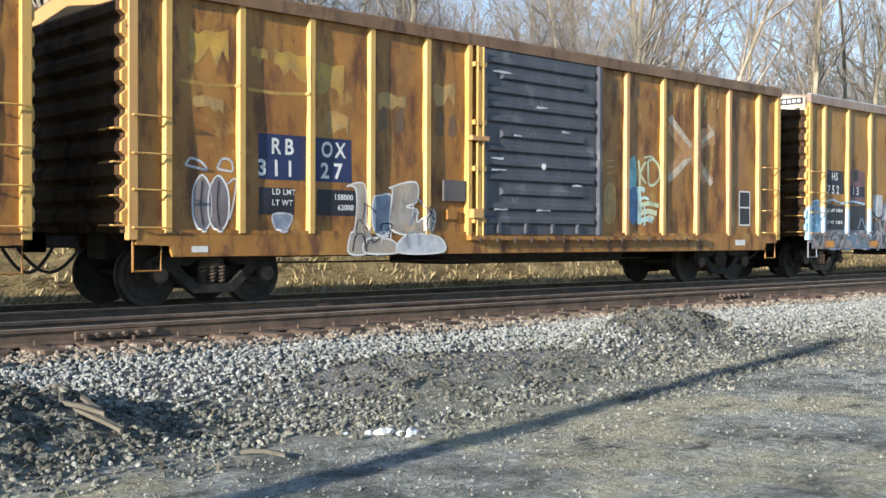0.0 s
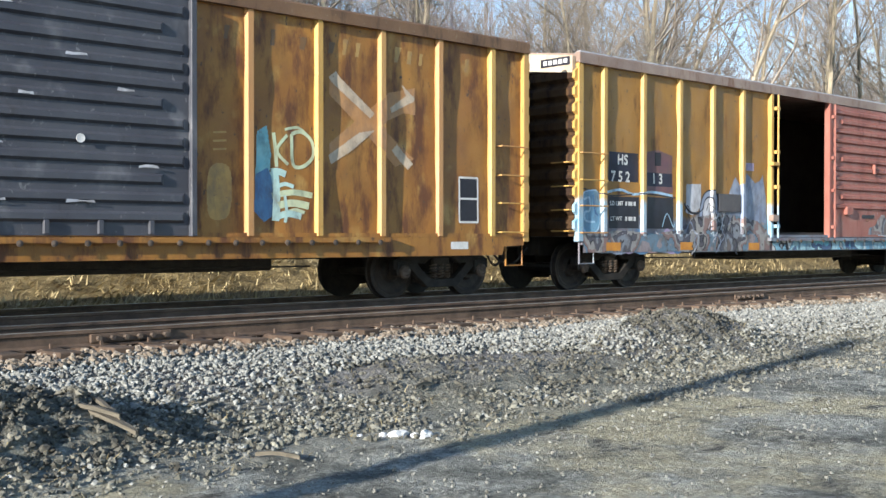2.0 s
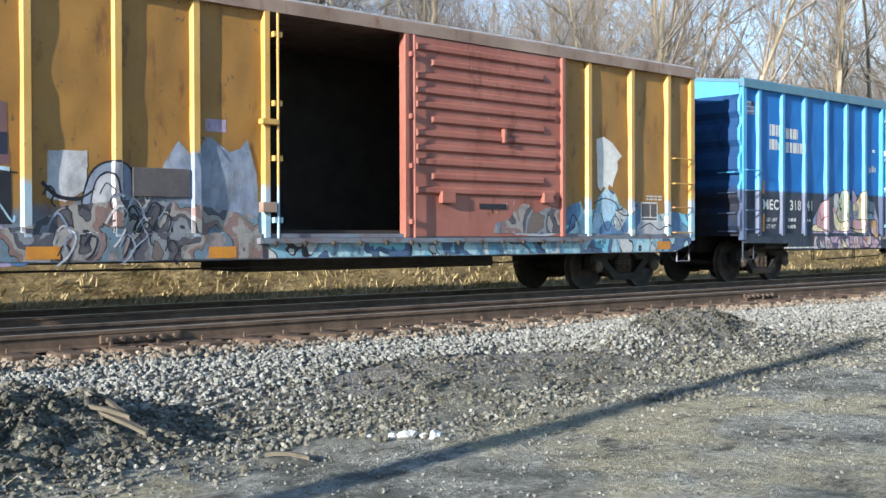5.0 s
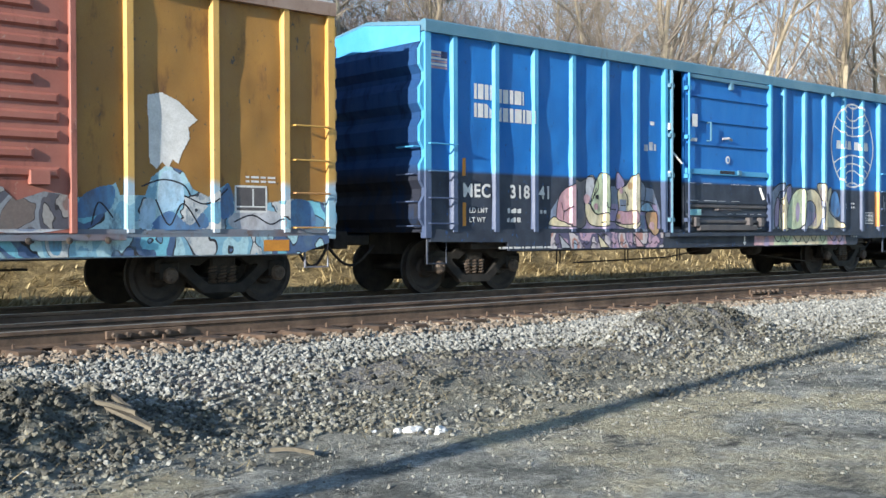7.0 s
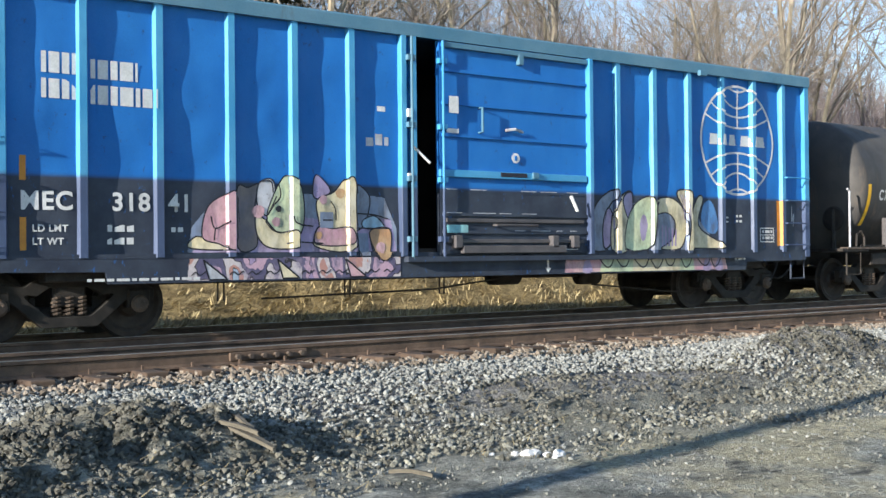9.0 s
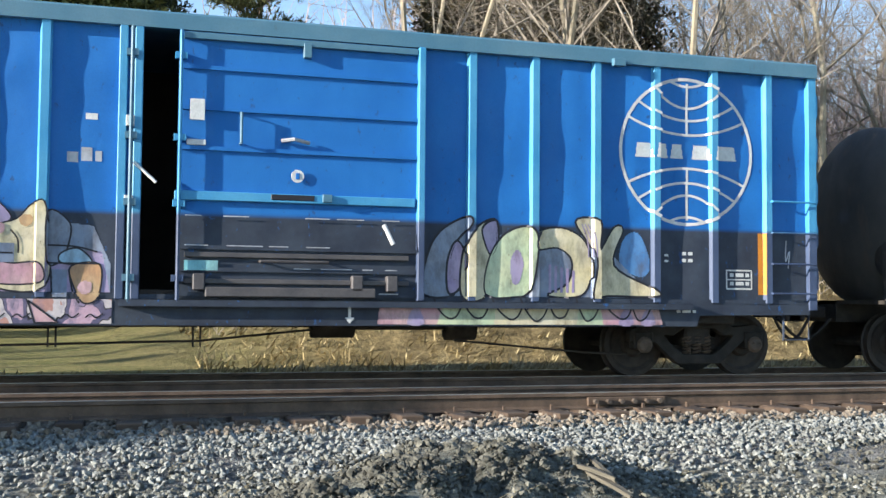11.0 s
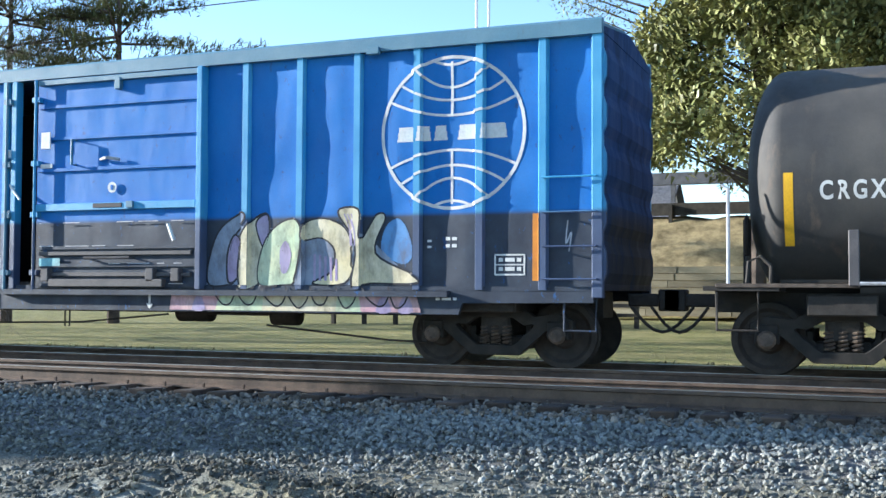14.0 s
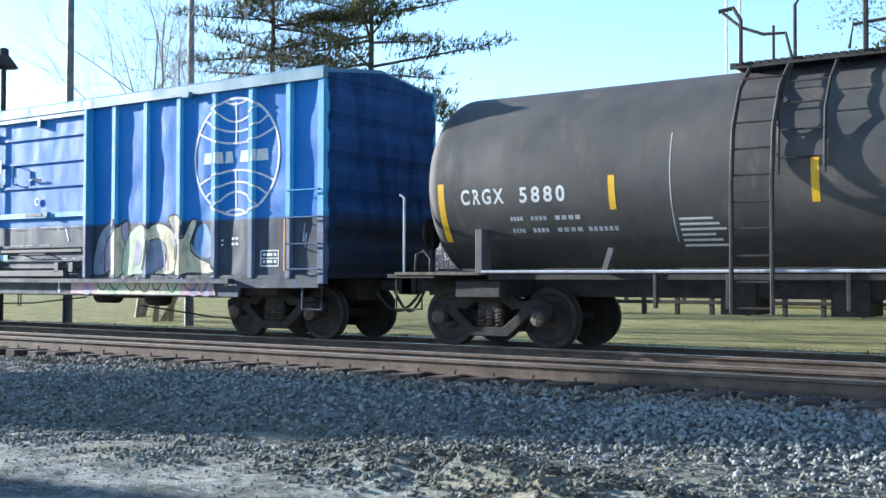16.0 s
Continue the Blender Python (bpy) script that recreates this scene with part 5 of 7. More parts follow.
for line in ([(47.16, 1.54), (47.22, 1.38), (47.42, 1.48)],
             [(47.22, 1.38), (47.2, 1.22)],
             [(48.17, 1.99), (48.19, 1.83), (48.08, 1.7), (47.99, 1.57)],
             [(47.99, 1.57), (48.05, 1.68), (48.13, 1.83)],
             [(47.95, 1.48), (48.07, 1.36), (48.2, 1.33)],
             [(48.36, 1.56), (48.41, 1.46), (48.69, 1.42)],
             [(48.46, 1.2), (48.65, 1.19), (48.85, 1.18)],
             [(48.85, 1.51), (49.01, 1.51)],
             [(48.98, 1.78), (49.06, 1.67), (49.07, 1.51)],
             [(49.35, 1.61), (49.69, 1.6), (49.95, 1.54)],
             [(49.4, 1.4), (49.69, 1.4), (49.98, 1.4)],
             [(47.91, 2.03), (48.05, 2.03), (48.08, 1.88)],
             [(49.43, 1.33), (49.45, 0.98)],
             [(49.63, 1.33), (49.68, 1.07), (49.76, 0.93)]):
    C.stroke("sprayed_outline", line, 0.02, BLACK_PAINT, lift=0.034)
for x, z, d, m in ((47.85, 1.62, 0.10, PINK), (48.12, 1.48, 0.07, PINK), (48.16, 1.66, 0.05, BLACK_PAINT), (48.86, 1.80, 0.07, PINK), (48.78, 1.30, 0.06, ORANGE), (49.82, 1.12, 0.09, PINK), (49.15, 1.90, 0.08, ORANGE), (49.2, 1.3, 0.07, PINK)):
    C.patch("sprayed_fleck", [(x - d, z), (x - 0.3 * d, z + 0.8 * d), (x + 0.8 * d, z + 0.5 * d), (x + 0.6 * d, z - 0.7 * d), (x - 0.4 * d, z - 0.9 * d)], m, 0.032, True)
C.patch("sprayed_band", [(46.80, 0.69), (46.84, 0.975), (48.4, 0.985), (50.12, 0.975), (50.12, 0.69)], MURAL_PINK, 0.0, label="layered pink and grey spray paint on the sill")
rnd = random.Random(33)
for k in range(12):
    x = 46.86 + k * 0.27
    if k % 4 == 1:
        C.patch("sprayed_band", [(x - 0.1, 0.96), (x + 0.24, 0.70), (x - 0.02, 0.70)], (PINK, SILVER, CREAM)[k % 3], 0.008)
        C.stroke("sprayed_outline", [(x - 0.1, 0.96), (x + 0.24, 0.70), (x - 0.02, 0.70)], 0.022, BLACK_PAINT, False, True, 0.014)
    else:
        C.stroke("sprayed_outline", [(x, 0.76), (x + 0.06, 0.80), (x + 0.12, 0.76), (x + 0.2, 0.81)], 0.016, BLACK_PAINT, lift=0.012)
right = ((GREY_BLUE, [(53.98, 1.08), (54.02, 1.55), (54.2, 1.9), (54.55, 2.1), (54.62, 2.0), (54.38, 1.7), (54.32, 1.35), (54.4, 1.08)]),
         (LILAC, [(54.32, 1.1), (54.3, 1.5), (54.42, 1.78), (54.55, 1.6), (54.5, 1.2)]),
         (CREAM, [(54.5, 1.06), (54.52, 1.65), (54.72, 1.98), (54.98, 2.06), (54.96, 1.6), (54.82, 1.06)]),
         (LILAC, [(54.78, 1.95), (54.98, 2.06), (55.0, 1.75), (54.9, 1.6)]),
         (MINT, [(54.84, 1.08), (54.86, 1.5), (55.06, 1.86), (55.4, 2.0), (55.55, 1.8), (55.45, 1.15), (55.2, 1.05)]),
         (CREAM, [(55.55, 1.7), (55.62, 1.95), (55.95, 1.98), (56.25, 1.8), (56.35, 1.4), (56.2, 1.08), (55.7, 1.08), (56.0, 1.25), (56.05, 1.55), (55.85, 1.72)]),
         (CREAM, [(56.1, 2.08), (56.45, 2.1), (56.46, 1.7), (56.68, 2.02), (56.82, 1.98), (56.68, 1.5), (57.25, 1.2), (57.3, 1.08), (56.6, 1.08), (56.35, 1.05), (56.4, 1.6)]))
C.patch("sprayed_ground", [(53.95, 1.06), (54.05, 1.6), (54.5, 1.9), (55.4, 1.85), (56.3, 1.9), (56.7, 1.6), (57.1, 1.25), (57.2, 1.06)], GREY_BLUE, 0.0)
C.coats = 0
for m, pts in right:
    C.letter(pts, m)
C.patch("sprayed_letter", [(55.2, 1.25), (55.18, 1.55), (55.28, 1.68), (55.36, 1.5), (55.3, 1.25)], LILAC, 0.017, True)
for k in range(5):
    C.rect("lilac_stripe", 55.72 + k * 0.085, 55.76 + k * 0.085, 1.12, 1.5 - 0.02 * k, LILAC, 0.017)
for k in range(3):
    C.stroke("lilac_stripe", [(56.2 + k * 0.05, 2.05), (56.28 + k * 0.05, 1.85), (56.3 + k * 0.05, 1.6)], 0.018, LILAC, lift=0.018)
C.patch("blue_cloud", [(56.78, 1.5), (56.8, 1.8), (56.95, 1.96), (57.1, 1.9), (57.22, 1.6), (57.2, 1.4), (57.05, 1.35)], CLOUD_BLUE, 0.0, True)
for k in range(10):
    x = 53.36 + k * 0.392
    d, e = rnd.uniform(-0.12, 0.12), rnd.uniform(-0.12, 0.12)
    C.patch("sprayed_band", [(x, 0.69), (x + 0.5, 0.69), (x + 0.42 + d, 0.96), (x + e, 0.96)], (PINK, PINK, MINT, MINT, CREAM, CREAM, CREAM, MINT, PINK, PINK)[k], 0.002 + 0.0008 * k)
C.rect("sprayed_band", 53.4, 57.25, 0.95, 0.98, CREAM, 0.012)
for k in range(8):
    x = 54.1 + k * 0.40
    u = rnd.uniform(0.1, 0.25)
    C.stroke("sprayed_outline", [(x, 1.04), (x + u * 0.3, 0.90), (x + u, 0.73 + rnd.uniform(0, 0.06)), (x + u + 0.12, 0.80), (x + u + 0.2, 0.97)], 0.024, BLACK_PAINT, lift=0.020)
for x in (53.75, 56.72, 57.05):
    C.patch("sprayed_band", [(x, 0.70), (x + 0.22, 0.70), (x + 0.12, 0.94)], LILAC, 0.014, True)
# the round white emblem: a plain globe of rings and bars
gx, gz, gr = 57.80, 3.11, 1.02
C.stroke("emblem_ring", [(gx + gr * math.cos(a), gz + gr * math.sin(a)) for a in (i * math.tau / 48 for i in range(48))], 0.045, WHITE, False, True, 0.006, label="white ring of the round emblem")
for up in (1, -1):
    for low, high in ((0.23, 0.45), (0.43, 0.67), (0.60, 0.86), (0.90, 0.965)):
        half = math.sqrt(1 - high * high) * gr
        pts = [(gx + half * u, gz + up * gr * (low + (high - low) * u * u)) for u in (i / 8 - 1 for i in range(17))]
        C.stroke("emblem_arc", pts, 0.035, WHITE, False)
    C.stroke("emblem_arc", [(gx, gz + up * 0.23), (gx, gz + up * 0.96)], 0.035, WHITE, False, lift=0.0045)
for x, w in ((-0.80, 0.26), (-0.50, 0.2), (-0.26, 0.2), (0.08, 0.28), (0.42, 0.36)):
    C.patch("emblem_bar", [(gx + x, gz - 0.10), (gx + x + w, gz - 0.10), (gx + x + w - 0.03, gz + 0.10), (gx + x + 0.03, gz + 0.10)], WHITE, 0.004, label="white block of the emblem")
C.rect("reflector", 58.93, 59.03, 1.12, 2.0, ORANGE_MARK, label="orange reflector strip")
C.stroke("data_frame", [(58.42, 1.20), (58.82, 1.20), (58.82, 1.46), (58.42, 1.46)], 0.022, WHITE, False, True)
C.stroke("data_frame", [(58.42, 1.33), (58.82, 1.33)], 0.018, WHITE, False)
C.bars(58.47, 58.78, 1.37, 0.05, 2, gap=0.07)
C.bars(57.72, 57.88, 1.66, 0.045, 2, gap=0.05)
C.bars(57.45, 57.55, 1.64, 0.03, 2, gap=0.05)
C.stroke("chalk_mark", [(59.4, 1.9), (59.38, 1.6), (59.45, 1.75), (59.42, 1.5)], 0.018, SILVER)
C.bars(57.6, 57.9, 0.86, 0.035, 1)
# door furniture
C.block("door_bar", 50.82, 53.82, 2.19, 2.30, -1.66, -1.60, BLUE_RIB, "raised blue middle bar of the door")
C.block("slot", 51.98, 52.52, 2.22, 2.29, -1.668, -1.655, BLACK_PAINT)
C.block("bracket", 52.62, 52.74, 2.21, 2.31, -1.70, -1.655, BLUE_ROOF)
bm = B()
lathe(bm, [(-1.628, 0.0), (-1.632, 0.08), (-1.628, 0.082)], "y", 16, (52.31 - mid_c, 0, 2.53))
part("white_disc", bm, WHITE, car_c)
C.block("slot", 52.285, 52.335, 2.49, 2.57, -1.64, -1.63, BLUE_SHEET)
C.block("paper_tag", 50.98, 51.16, 3.16, 3.42, -1.68, -1.66, WHITE, "white paper tag on the door")
C.block("paper_tag", 50.95, 51.18, 2.86, 2.93, -1.65, -1.63, WHITE)
bm = B()
tube(bm, [(51.60 - mid_c, -1.60, 3.28), (51.60 - mid_c, -1.70, 3.28), (51.60 - mid_c, -1.70, 2.9), (51.60 - mid_c, -1.60, 2.9)], 0.02, 6)
part("handhold", bm, BLUE_ROOF, car_c)
bm = B()
tube(bm, [(52.1 - mid_c, -1.64, 2.96), (52.25 - mid_c, -1.70, 2.98), (52.45 - mid_c, -1.64, 2.95)], 0.025, 6)
part("latch", bm, SILVER, car_c)
C.block("bracket", 52.36, 52.46, 4.02, 4.2, -1.68, -1.6, BLUE_ROOF)
C.block("door_rail", 50.9, 53.85, 4.16, 4.24, -1.67, -1.60, BLUE_ROOF, "dull blue upper door rail")
for z in (1.5, 1.18):
    C.block("door_bar", 50.95, 53.75, z, z + 0.06, -1.65, -1.60, GREY_BOX)
C.block("step_box", 51.2, 53.3, 1.02, 1.14, -1.72, -1.60, GREY_BOX, "grey door foot guard", 0.01)
bm = B()
tube(bm, [(51.86 - mid_c, -1.60, 1.46), (51.86 - mid_c, -1.70, 1.46), (52.7 - mid_c, -1.70, 1.46), (52.7 - mid_c, -1.6, 1.46)], 0.018, 6)
part("handhold", bm, GREY_BOX, car_c)
bm = B()
tube(bm, [(53.4 - mid_c, -1.72, 1.95), (53.52 - mid_c, -1.74, 1.7)], 0.028, 6)
part("lever", bm, WHITE, car_c, "white painted door lever")
rnd = random.Random(71)
for z in (1.05, 1.35, 1.62, 1.98):
    x = 50.95
    while x < 53.6:
        w = rnd.uniform(0.12, 0.5)
        if rnd.random() < 0.6:
            C.block("worn_edge", x, x + w, z + 0.018, z + 0.030, -1.640, -1.634, SILVER, "bare scraped steel edge", 0)
        x += w + rnd.uniform(0.05, 0.35)
for x in (51.05, 53.0, 53.45):
    C.block("latch", x, x + 0.14, 1.10, 1.30, -1.72, -1.60, GREY_BOX, "dull steel door latch", 0.012)
C.block("teal_smear", 50.95, 51.35, 1.34, 1.46, -1.636, -1.63, TEAL, bevel=0)
C.patch("white_arrow", [(52.93, 0.78), (53.0, 0.70), (53.07, 0.78), (53.02, 0.78), (53.02, 0.95), (52.98, 0.95), (52.98, 0.78)], WHITE, 0.004)
for x0, x1, z0, z1, m in ((49.58, 49.7, 2.6, 2.72, SILVER), (49.74, 49.86, 2.62, 2.78, SILVER), (49.9, 49.98, 2.62, 2.74, SILVER), (49.78, 49.92, 3.12, 3.2, WHITE)):
    C.rect("scuff", x0, x1, z0, z1, m)
C.block("latch", 50.24, 50.34, 3.05, 3.18, -1.66, -1.61, WHITE)
C.block("latch", 50.24, 50.34, 2.1, 2.22, -1.66, -1.61, WHITE)
bm = B()
tube(bm, [(50.34 - mid_c, -1.64, 2.62), (50.6 - mid_c, -1.70, 2.38)], 0.02, 6)
part("lever", bm, WHITE, car_c)
locking_bar(car_c, 50.30 - mid_c, BLUE_ROOF)
locking_bar(car_c, 50.87 - mid_c, BLUE_RIB)
C.block("roof_bracket", 56.6, 56.78, 4.22, 4.32, -1.70, -1.62, BLUE_ROOF)
# brake gear under the blue car
bm = B()
lathe(bm, [(54.55 - mid_c, 0.0), (54.56 - mid_c, 0.17), (54.98 - mid_c, 0.17), (55.0 - mid_c, 0.0)], "x", 18, (0, -0.6, 0.62))
part("air_reservoir", bm, UNDER, car_c, smooth=True)
bm = B()
lathe(bm, [(52.7 - mid_c, 0.0), (52.72 - mid_c, 0.16), (53.3 - mid_c, 0.16), (53.32 - mid_c, 0.0)], "x", 16, (0, -0.4, 0.64))
part("brake_cylinder", bm, UNDER, car_c, smooth=True)
bm = B()
tube(bm, [(48.2 - mid_c, -0.9, 0.40), (51.2 - mid_c, -0.9, 0.46), (52.7 - mid_c, -0.7, 0.6)], 0.016, 5)
tube(bm, [(54.6 - mid_c, -0.9, 0.46), (56.6 - mid_c, -0.9, 0.28), (57.2 - mid_c, -0.9, 0.26)], 0.016, 5)
tube(bm, [(53.3 - mid_c, -0.5, 0.62), (54.6 - mid_c, -0.6, 0.62)], 0.03, 6)
part("brake_rod", bm, UNDER, car_c)
for x in (51.1, 47.4, 49.4):
    bm = B()
    tube(bm, [(x - mid_c, -1.2, 0.70), (x - mid_c, -1.2, 0.40), (x + 0.09 - mid_c, -1.2, 0.40), (x + 0.09 - mid_c, -1.2, 0.70)], 0.014, 5)
    part("rod_hanger", bm, UNDER, car_c)
for car, mid, x0, x1 in ((car_a, mid_a, 13.4, 18.6), (car_b, mid_b, 31.8, 37.0)):
    bm = B()
    box(bm, x0 - mid, x1 - mid, -0.75, 0.75, 0.46, 0.70)
    part("cushion_sill", bm, UNDER, car, "black cushioned centre sill", bevel=0.03)
for car, mid, x in ((car_a, mid_a, 14.2), (car_b, mid_b, 32.6)):
    bm = B()
    lathe(bm, [(x - mid, 0.0), (x + 0.02 - mid, 0.15), (x + 0.6 - mid, 0.15), (x + 0.62 - mid, 0.0)], "x", 16, (0, -0.4, 0.66))
    part("brake_cylinder", bm, UNDER, car, smooth=True)
    bm = B()
    tube(bm, [(x - 5 - mid, -0.9, 0.55), (x + 5 - mid, -0.9, 0.52)], 0.016, 5)
    part("brake_rod", bm, UNDER, car)
# ochre cars' end walls take the rust with shade in its colour
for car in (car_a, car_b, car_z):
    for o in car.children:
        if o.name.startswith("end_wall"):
            o.data.materials[0] = GRIMY_SHADED_END
for car, x in ((car_a, 6.9 - mid_a), (car_b, 24.86 - mid_b), (car_c, 43.83 - mid_c)):
    for z in (1.1, 1.5, 1.95, 2.4):
        bm = B()
        tube(bm, [(x - 0.02, -1.5, z), (x - 0.16, -1.5, z), (x - 0.16, -1.05, z), (x - 0.02, -1.05, z)], 0.014, 5)
        part("end_rung", bm, YELLOW_RIB if car is not car_c else BLUE_RIB, car)

# sunlit strip above the shadow line, put on as brighter rib paint
for car, e, m in ((car_a, 6.9 - mid_a, YELLOW_RIB), (car_c, 43.83 - mid_c, BLUE_RIB)):
    bm = B()
    prism(bm, [(-1.5, 4.12), (1.5, 4.12), (1.5, 4.37), (0, 4.57), (-1.5, 4.37)], "x", e - 0.022, e - 0.012)
    part("end_fascia", bm, m, car, "end wall top in brighter paint for its sunlit strip")

# ---- tank car
TZ, TR = 2.42, 1.48


def on_tank(ang, lift=0.0):
    """Across and up, at an angle below the level on the near side of the shell."""
    return -(TR + lift) * math.cos(ang), TZ + (TR + lift) * math.sin(ang)


def tank_patch(name, x0, x1, z0, z1, material, label="", lift=0.002):
    bm = B()
    a0, a1 = math.asin((z0 - TZ) / TR), math.asin((z1 - TZ) / TR)
    n = 28
    row = []
    for i in range(n + 1):
        y, z = on_tank(a0 + (a1 - a0) * i / n, lift)
        row.append((bm.verts.new((x0 - mid_d, y, z)), bm.verts.new((x1 - mid_d, y, z))))
    for q, r in zip(row, row[1:]):
        bm.faces.new((q[0], q[1], r[1], r[0]))
    return part(name, bm, material, car_d, label)


def tank_text(words, x, z, size, squeeze=1.0, gap=1.1):
    S = Side(car_d, mid_d, ())
    o = S.text(words, x, z, size, WHITE, 0.0, squeeze, 0.0, gap)
    for v in o.data.vertices:
        v.co.y = on_tank(math.asin((v.co.z - TZ) / TR), 0.002)[0]


tank_text("CRGX", 62.46, 2.10, 0.22, 0.74, 1.35)
tank_text("5880", 63.47, 2.10, 0.22, 0.95, 1.4)
for k, (x0, x1) in enumerate(((63.28, 63.5), (63.62, 63.9), (64.02, 64.45))):
    for j in range(4):
        w = (x1 - x0) / 4
        tank_patch("small_print", x0 + j * w, x0 + j * w + w * 0.7, 1.835, 1.895, SILVER)
        tank_patch("small_print", x0 + j * w, x0 + j * w + w * 0.7, 1.665, 1.725, SILVER)
for j in range(6):
    tank_patch("small_print", 64.52 + j * 0.08, 64.575 + j * 0.08, 1.665, 1.725, SILVER)
tank_patch("reflector", 62.05, 62.16, 1.55, 2.42, YELLOW_MARK, "yellow reflector stripe")
tank_patch("reflector", 64.90, 65.00, 1.95, 2.42, YELLOW_MARK, "yellow reflector stripe")
tank_patch("reflector", 67.66, 67.76, 1.95, 2.5, YELLOW_MARK, "yellow reflector stripe")
tank_patch("chalk_line", 65.80, 65.815, 1.5, 2.95, SILVER)
for k in range(6):
    tank_patch("small_print", 65.88, 66.35 + 0.08 * (k % 3), 1.78 - k * 0.07, 1.81 - k * 0.07, WHITE)
for k in range(4):
    tank_patch("small_print", 68.7, 69.6, 1.86 - k * 0.1, 1.91 - k * 0.1, WHITE)
for x in (69.5,):
    bm = B()
    lathe(bm, [(x - mid_d - 0.02, TR + 0.001), (x - mid_d - 0.015, TR + 0.006), (x - mid_d + 0.015, TR + 0.006), (x - mid_d + 0.02, TR + 0.001)], "x", 72, (0, 0, TZ))
    part("weld_seam", bm, TANK_BLACK, car_d, smooth=True)
# near-side ladder, from the sill over the shell to the walkway
for x in (66.72, 67.24):
    bm = B()
    tube(bm, [(x - mid_d, -1.68, 0.55), (x - mid_d, -1.68, 2.2), (x - mid_d, -1.60, 2.9), (x - mid_d, -1.34, 3.45), (x - mid_d, -0.85, 3.85)], 0.03, 6)
    part("ladder_stile", bm, UNDER, car_d)
for z, y in ((0.62, -1.68), (0.95, -1.68), (1.28, -1.68), (1.62, -1.68), (1.96, -1.68), (2.3, -1.67), (2.64, -1.63), (2.98, -1.57), (3.3, -1.42), (3.6, -1.2)):
    bm = B()
    tube(bm, [(66.72 - mid_d, y, z), (67.24 - mid_d, y, z)], 0.016, 5)
    part("rung", bm, UNDER, car_d)
for x0, y in ((67.28, -1.36), (67.85, -1.36)):
    bm = B()
    tube(bm, [(x0 - mid_d, -1.56, 2.3), (x0 - mid_d, -1.5, 3.1), (x0 - mid_d, -1.25, 3.5), (x0 - mid_d, -0.85, 3.85)], 0.022, 6)
    part("ladder_stile", bm, UNDER, car_d)
for z, y in ((2.5, -1.55), (2.85, -1.53), (3.2, -1.43), (3.5, -1.25)):
    bm = B()
    tube(bm, [(67.28 - mid_d, y, z), (67.85 - mid_d, y, z)], 0.014, 5)
    part("rung", bm, UNDER, car_d)
bm = B()
box(bm, 66.45 - mid_d, 69.9 - mid_d, -0.95, -0.90, 3.80, 3.838)
walkway = part("walkway", bm, UNDER, car_d, "dark steel walkway on top of the tank")
bm = B()
box(bm, 0, 0.085, -0.95, 0.95, 3.84, 3.88)
first = part("slat", bm, UNDER, walkway)
for k in range(32):
    o = first if k == 0 else new("slat", first.data)
    o.parent = walkway
    o.location = (66.45 + 0.11 * k - mid_d, 0, 0)
bm = B()
tube(bm, [(66.6 - mid_d, -0.95, 3.85), (66.6 - mid_d, -0.95, 4.45), (66.5 - mid_d, -0.95, 4.62), (66.3 - mid_d, -0.95, 4.6)], 0.03, 6)
part("railing", bm, UNDER, car_d, "black pipe railing on the walkway")
bm = B()
tube(bm, [(66.35 - mid_d, -0.95, 4.58), (66.6 - mid_d, -0.95, 4.35), (66.9 - mid_d, -0.95, 4.22), (67.2 - mid_d, -0.95, 4.2), (67.28 - mid_d, -0.95, 3.86)], 0.022, 6)
part("railing", bm, UNDER, car_d, "black pipe railing on the walkway")
bm = B()
tube(bm, [(66.45 - mid_d, 0.9, 3.85), (66.45 - mid_d, 0.9, 4.75)], 0.022, 6)
part("railing", bm, UNDER, car_d, "black pipe railing on the walkway")
bm = B()
tube(bm, [(67.32 - mid_d, -0.95, 3.86), (67.32 - mid_d, -0.95, 4.55), (67.42 - mid_d, -0.95, 4.68), (69.0 - mid_d, -0.95, 4.75), (69.7 - mid_d, -0.95, 4.7), (69.7 - mid_d, -0.95, 3.86)], 0.024, 6)
part("railing", bm, UNDER, car_d, "black pipe railing on the walkway")
bm = B()
tube(bm, [(68.2 - mid_d, -0.95, 3.86), (68.2 - mid_d, -0.95, 4.72)], 0.035, 6)
part("railing", bm, UNDER, car_d, "black pipe railing on the walkway")
bm = B()
tube(bm, [(68.0 - mid_d, -0.95, 3.9), (68.05 - mid_d, -0.95, 4.2), (69.7 - mid_d, -0.95, 4.3)], 0.022, 6)
part("railing", bm, UNDER, car_d, "black pipe railing on the walkway")
bm = B()
lathe(bm, [(3.8, 0.0), (3.8, 0.36), (4.08, 0.36), (4.10, 0.40), (4.16, 0.40), (4.18, 0.0)], "z", 20, (68.6 - mid_d, 0, 0))
part("manway_dome", bm, UNDER, car_d, smooth=False)
# end platform, uprights, hand brake
S = Side(car_d, mid_d, ())
bm = B()
tube(bm, [(61.26 - mid_d, -1.47, 1.05), (61.26 - mid_d, -1.47, 0.52), (61.75 - mid_d, -1.47, 0.52), (61.75 - mid_d, -1.47, 1.05)], 0.02, 6)
part("sill_step", bm, UNDER, car_d)
S.block("sill_plate", 61.25, 62.9, 1.04, 1.09, -1.52, -1.3, CAST)
bm = B()
tube(bm, [(61.4 - mid_d, -1.46, 1.06), (61.4 - mid_d, -1.46, 2.25), (61.32 - mid_d, -1.46, 2.3)], 0.022, 6)
part("grab_iron", bm, SILVER, car_d, "pale upright grab iron")
bm = B()
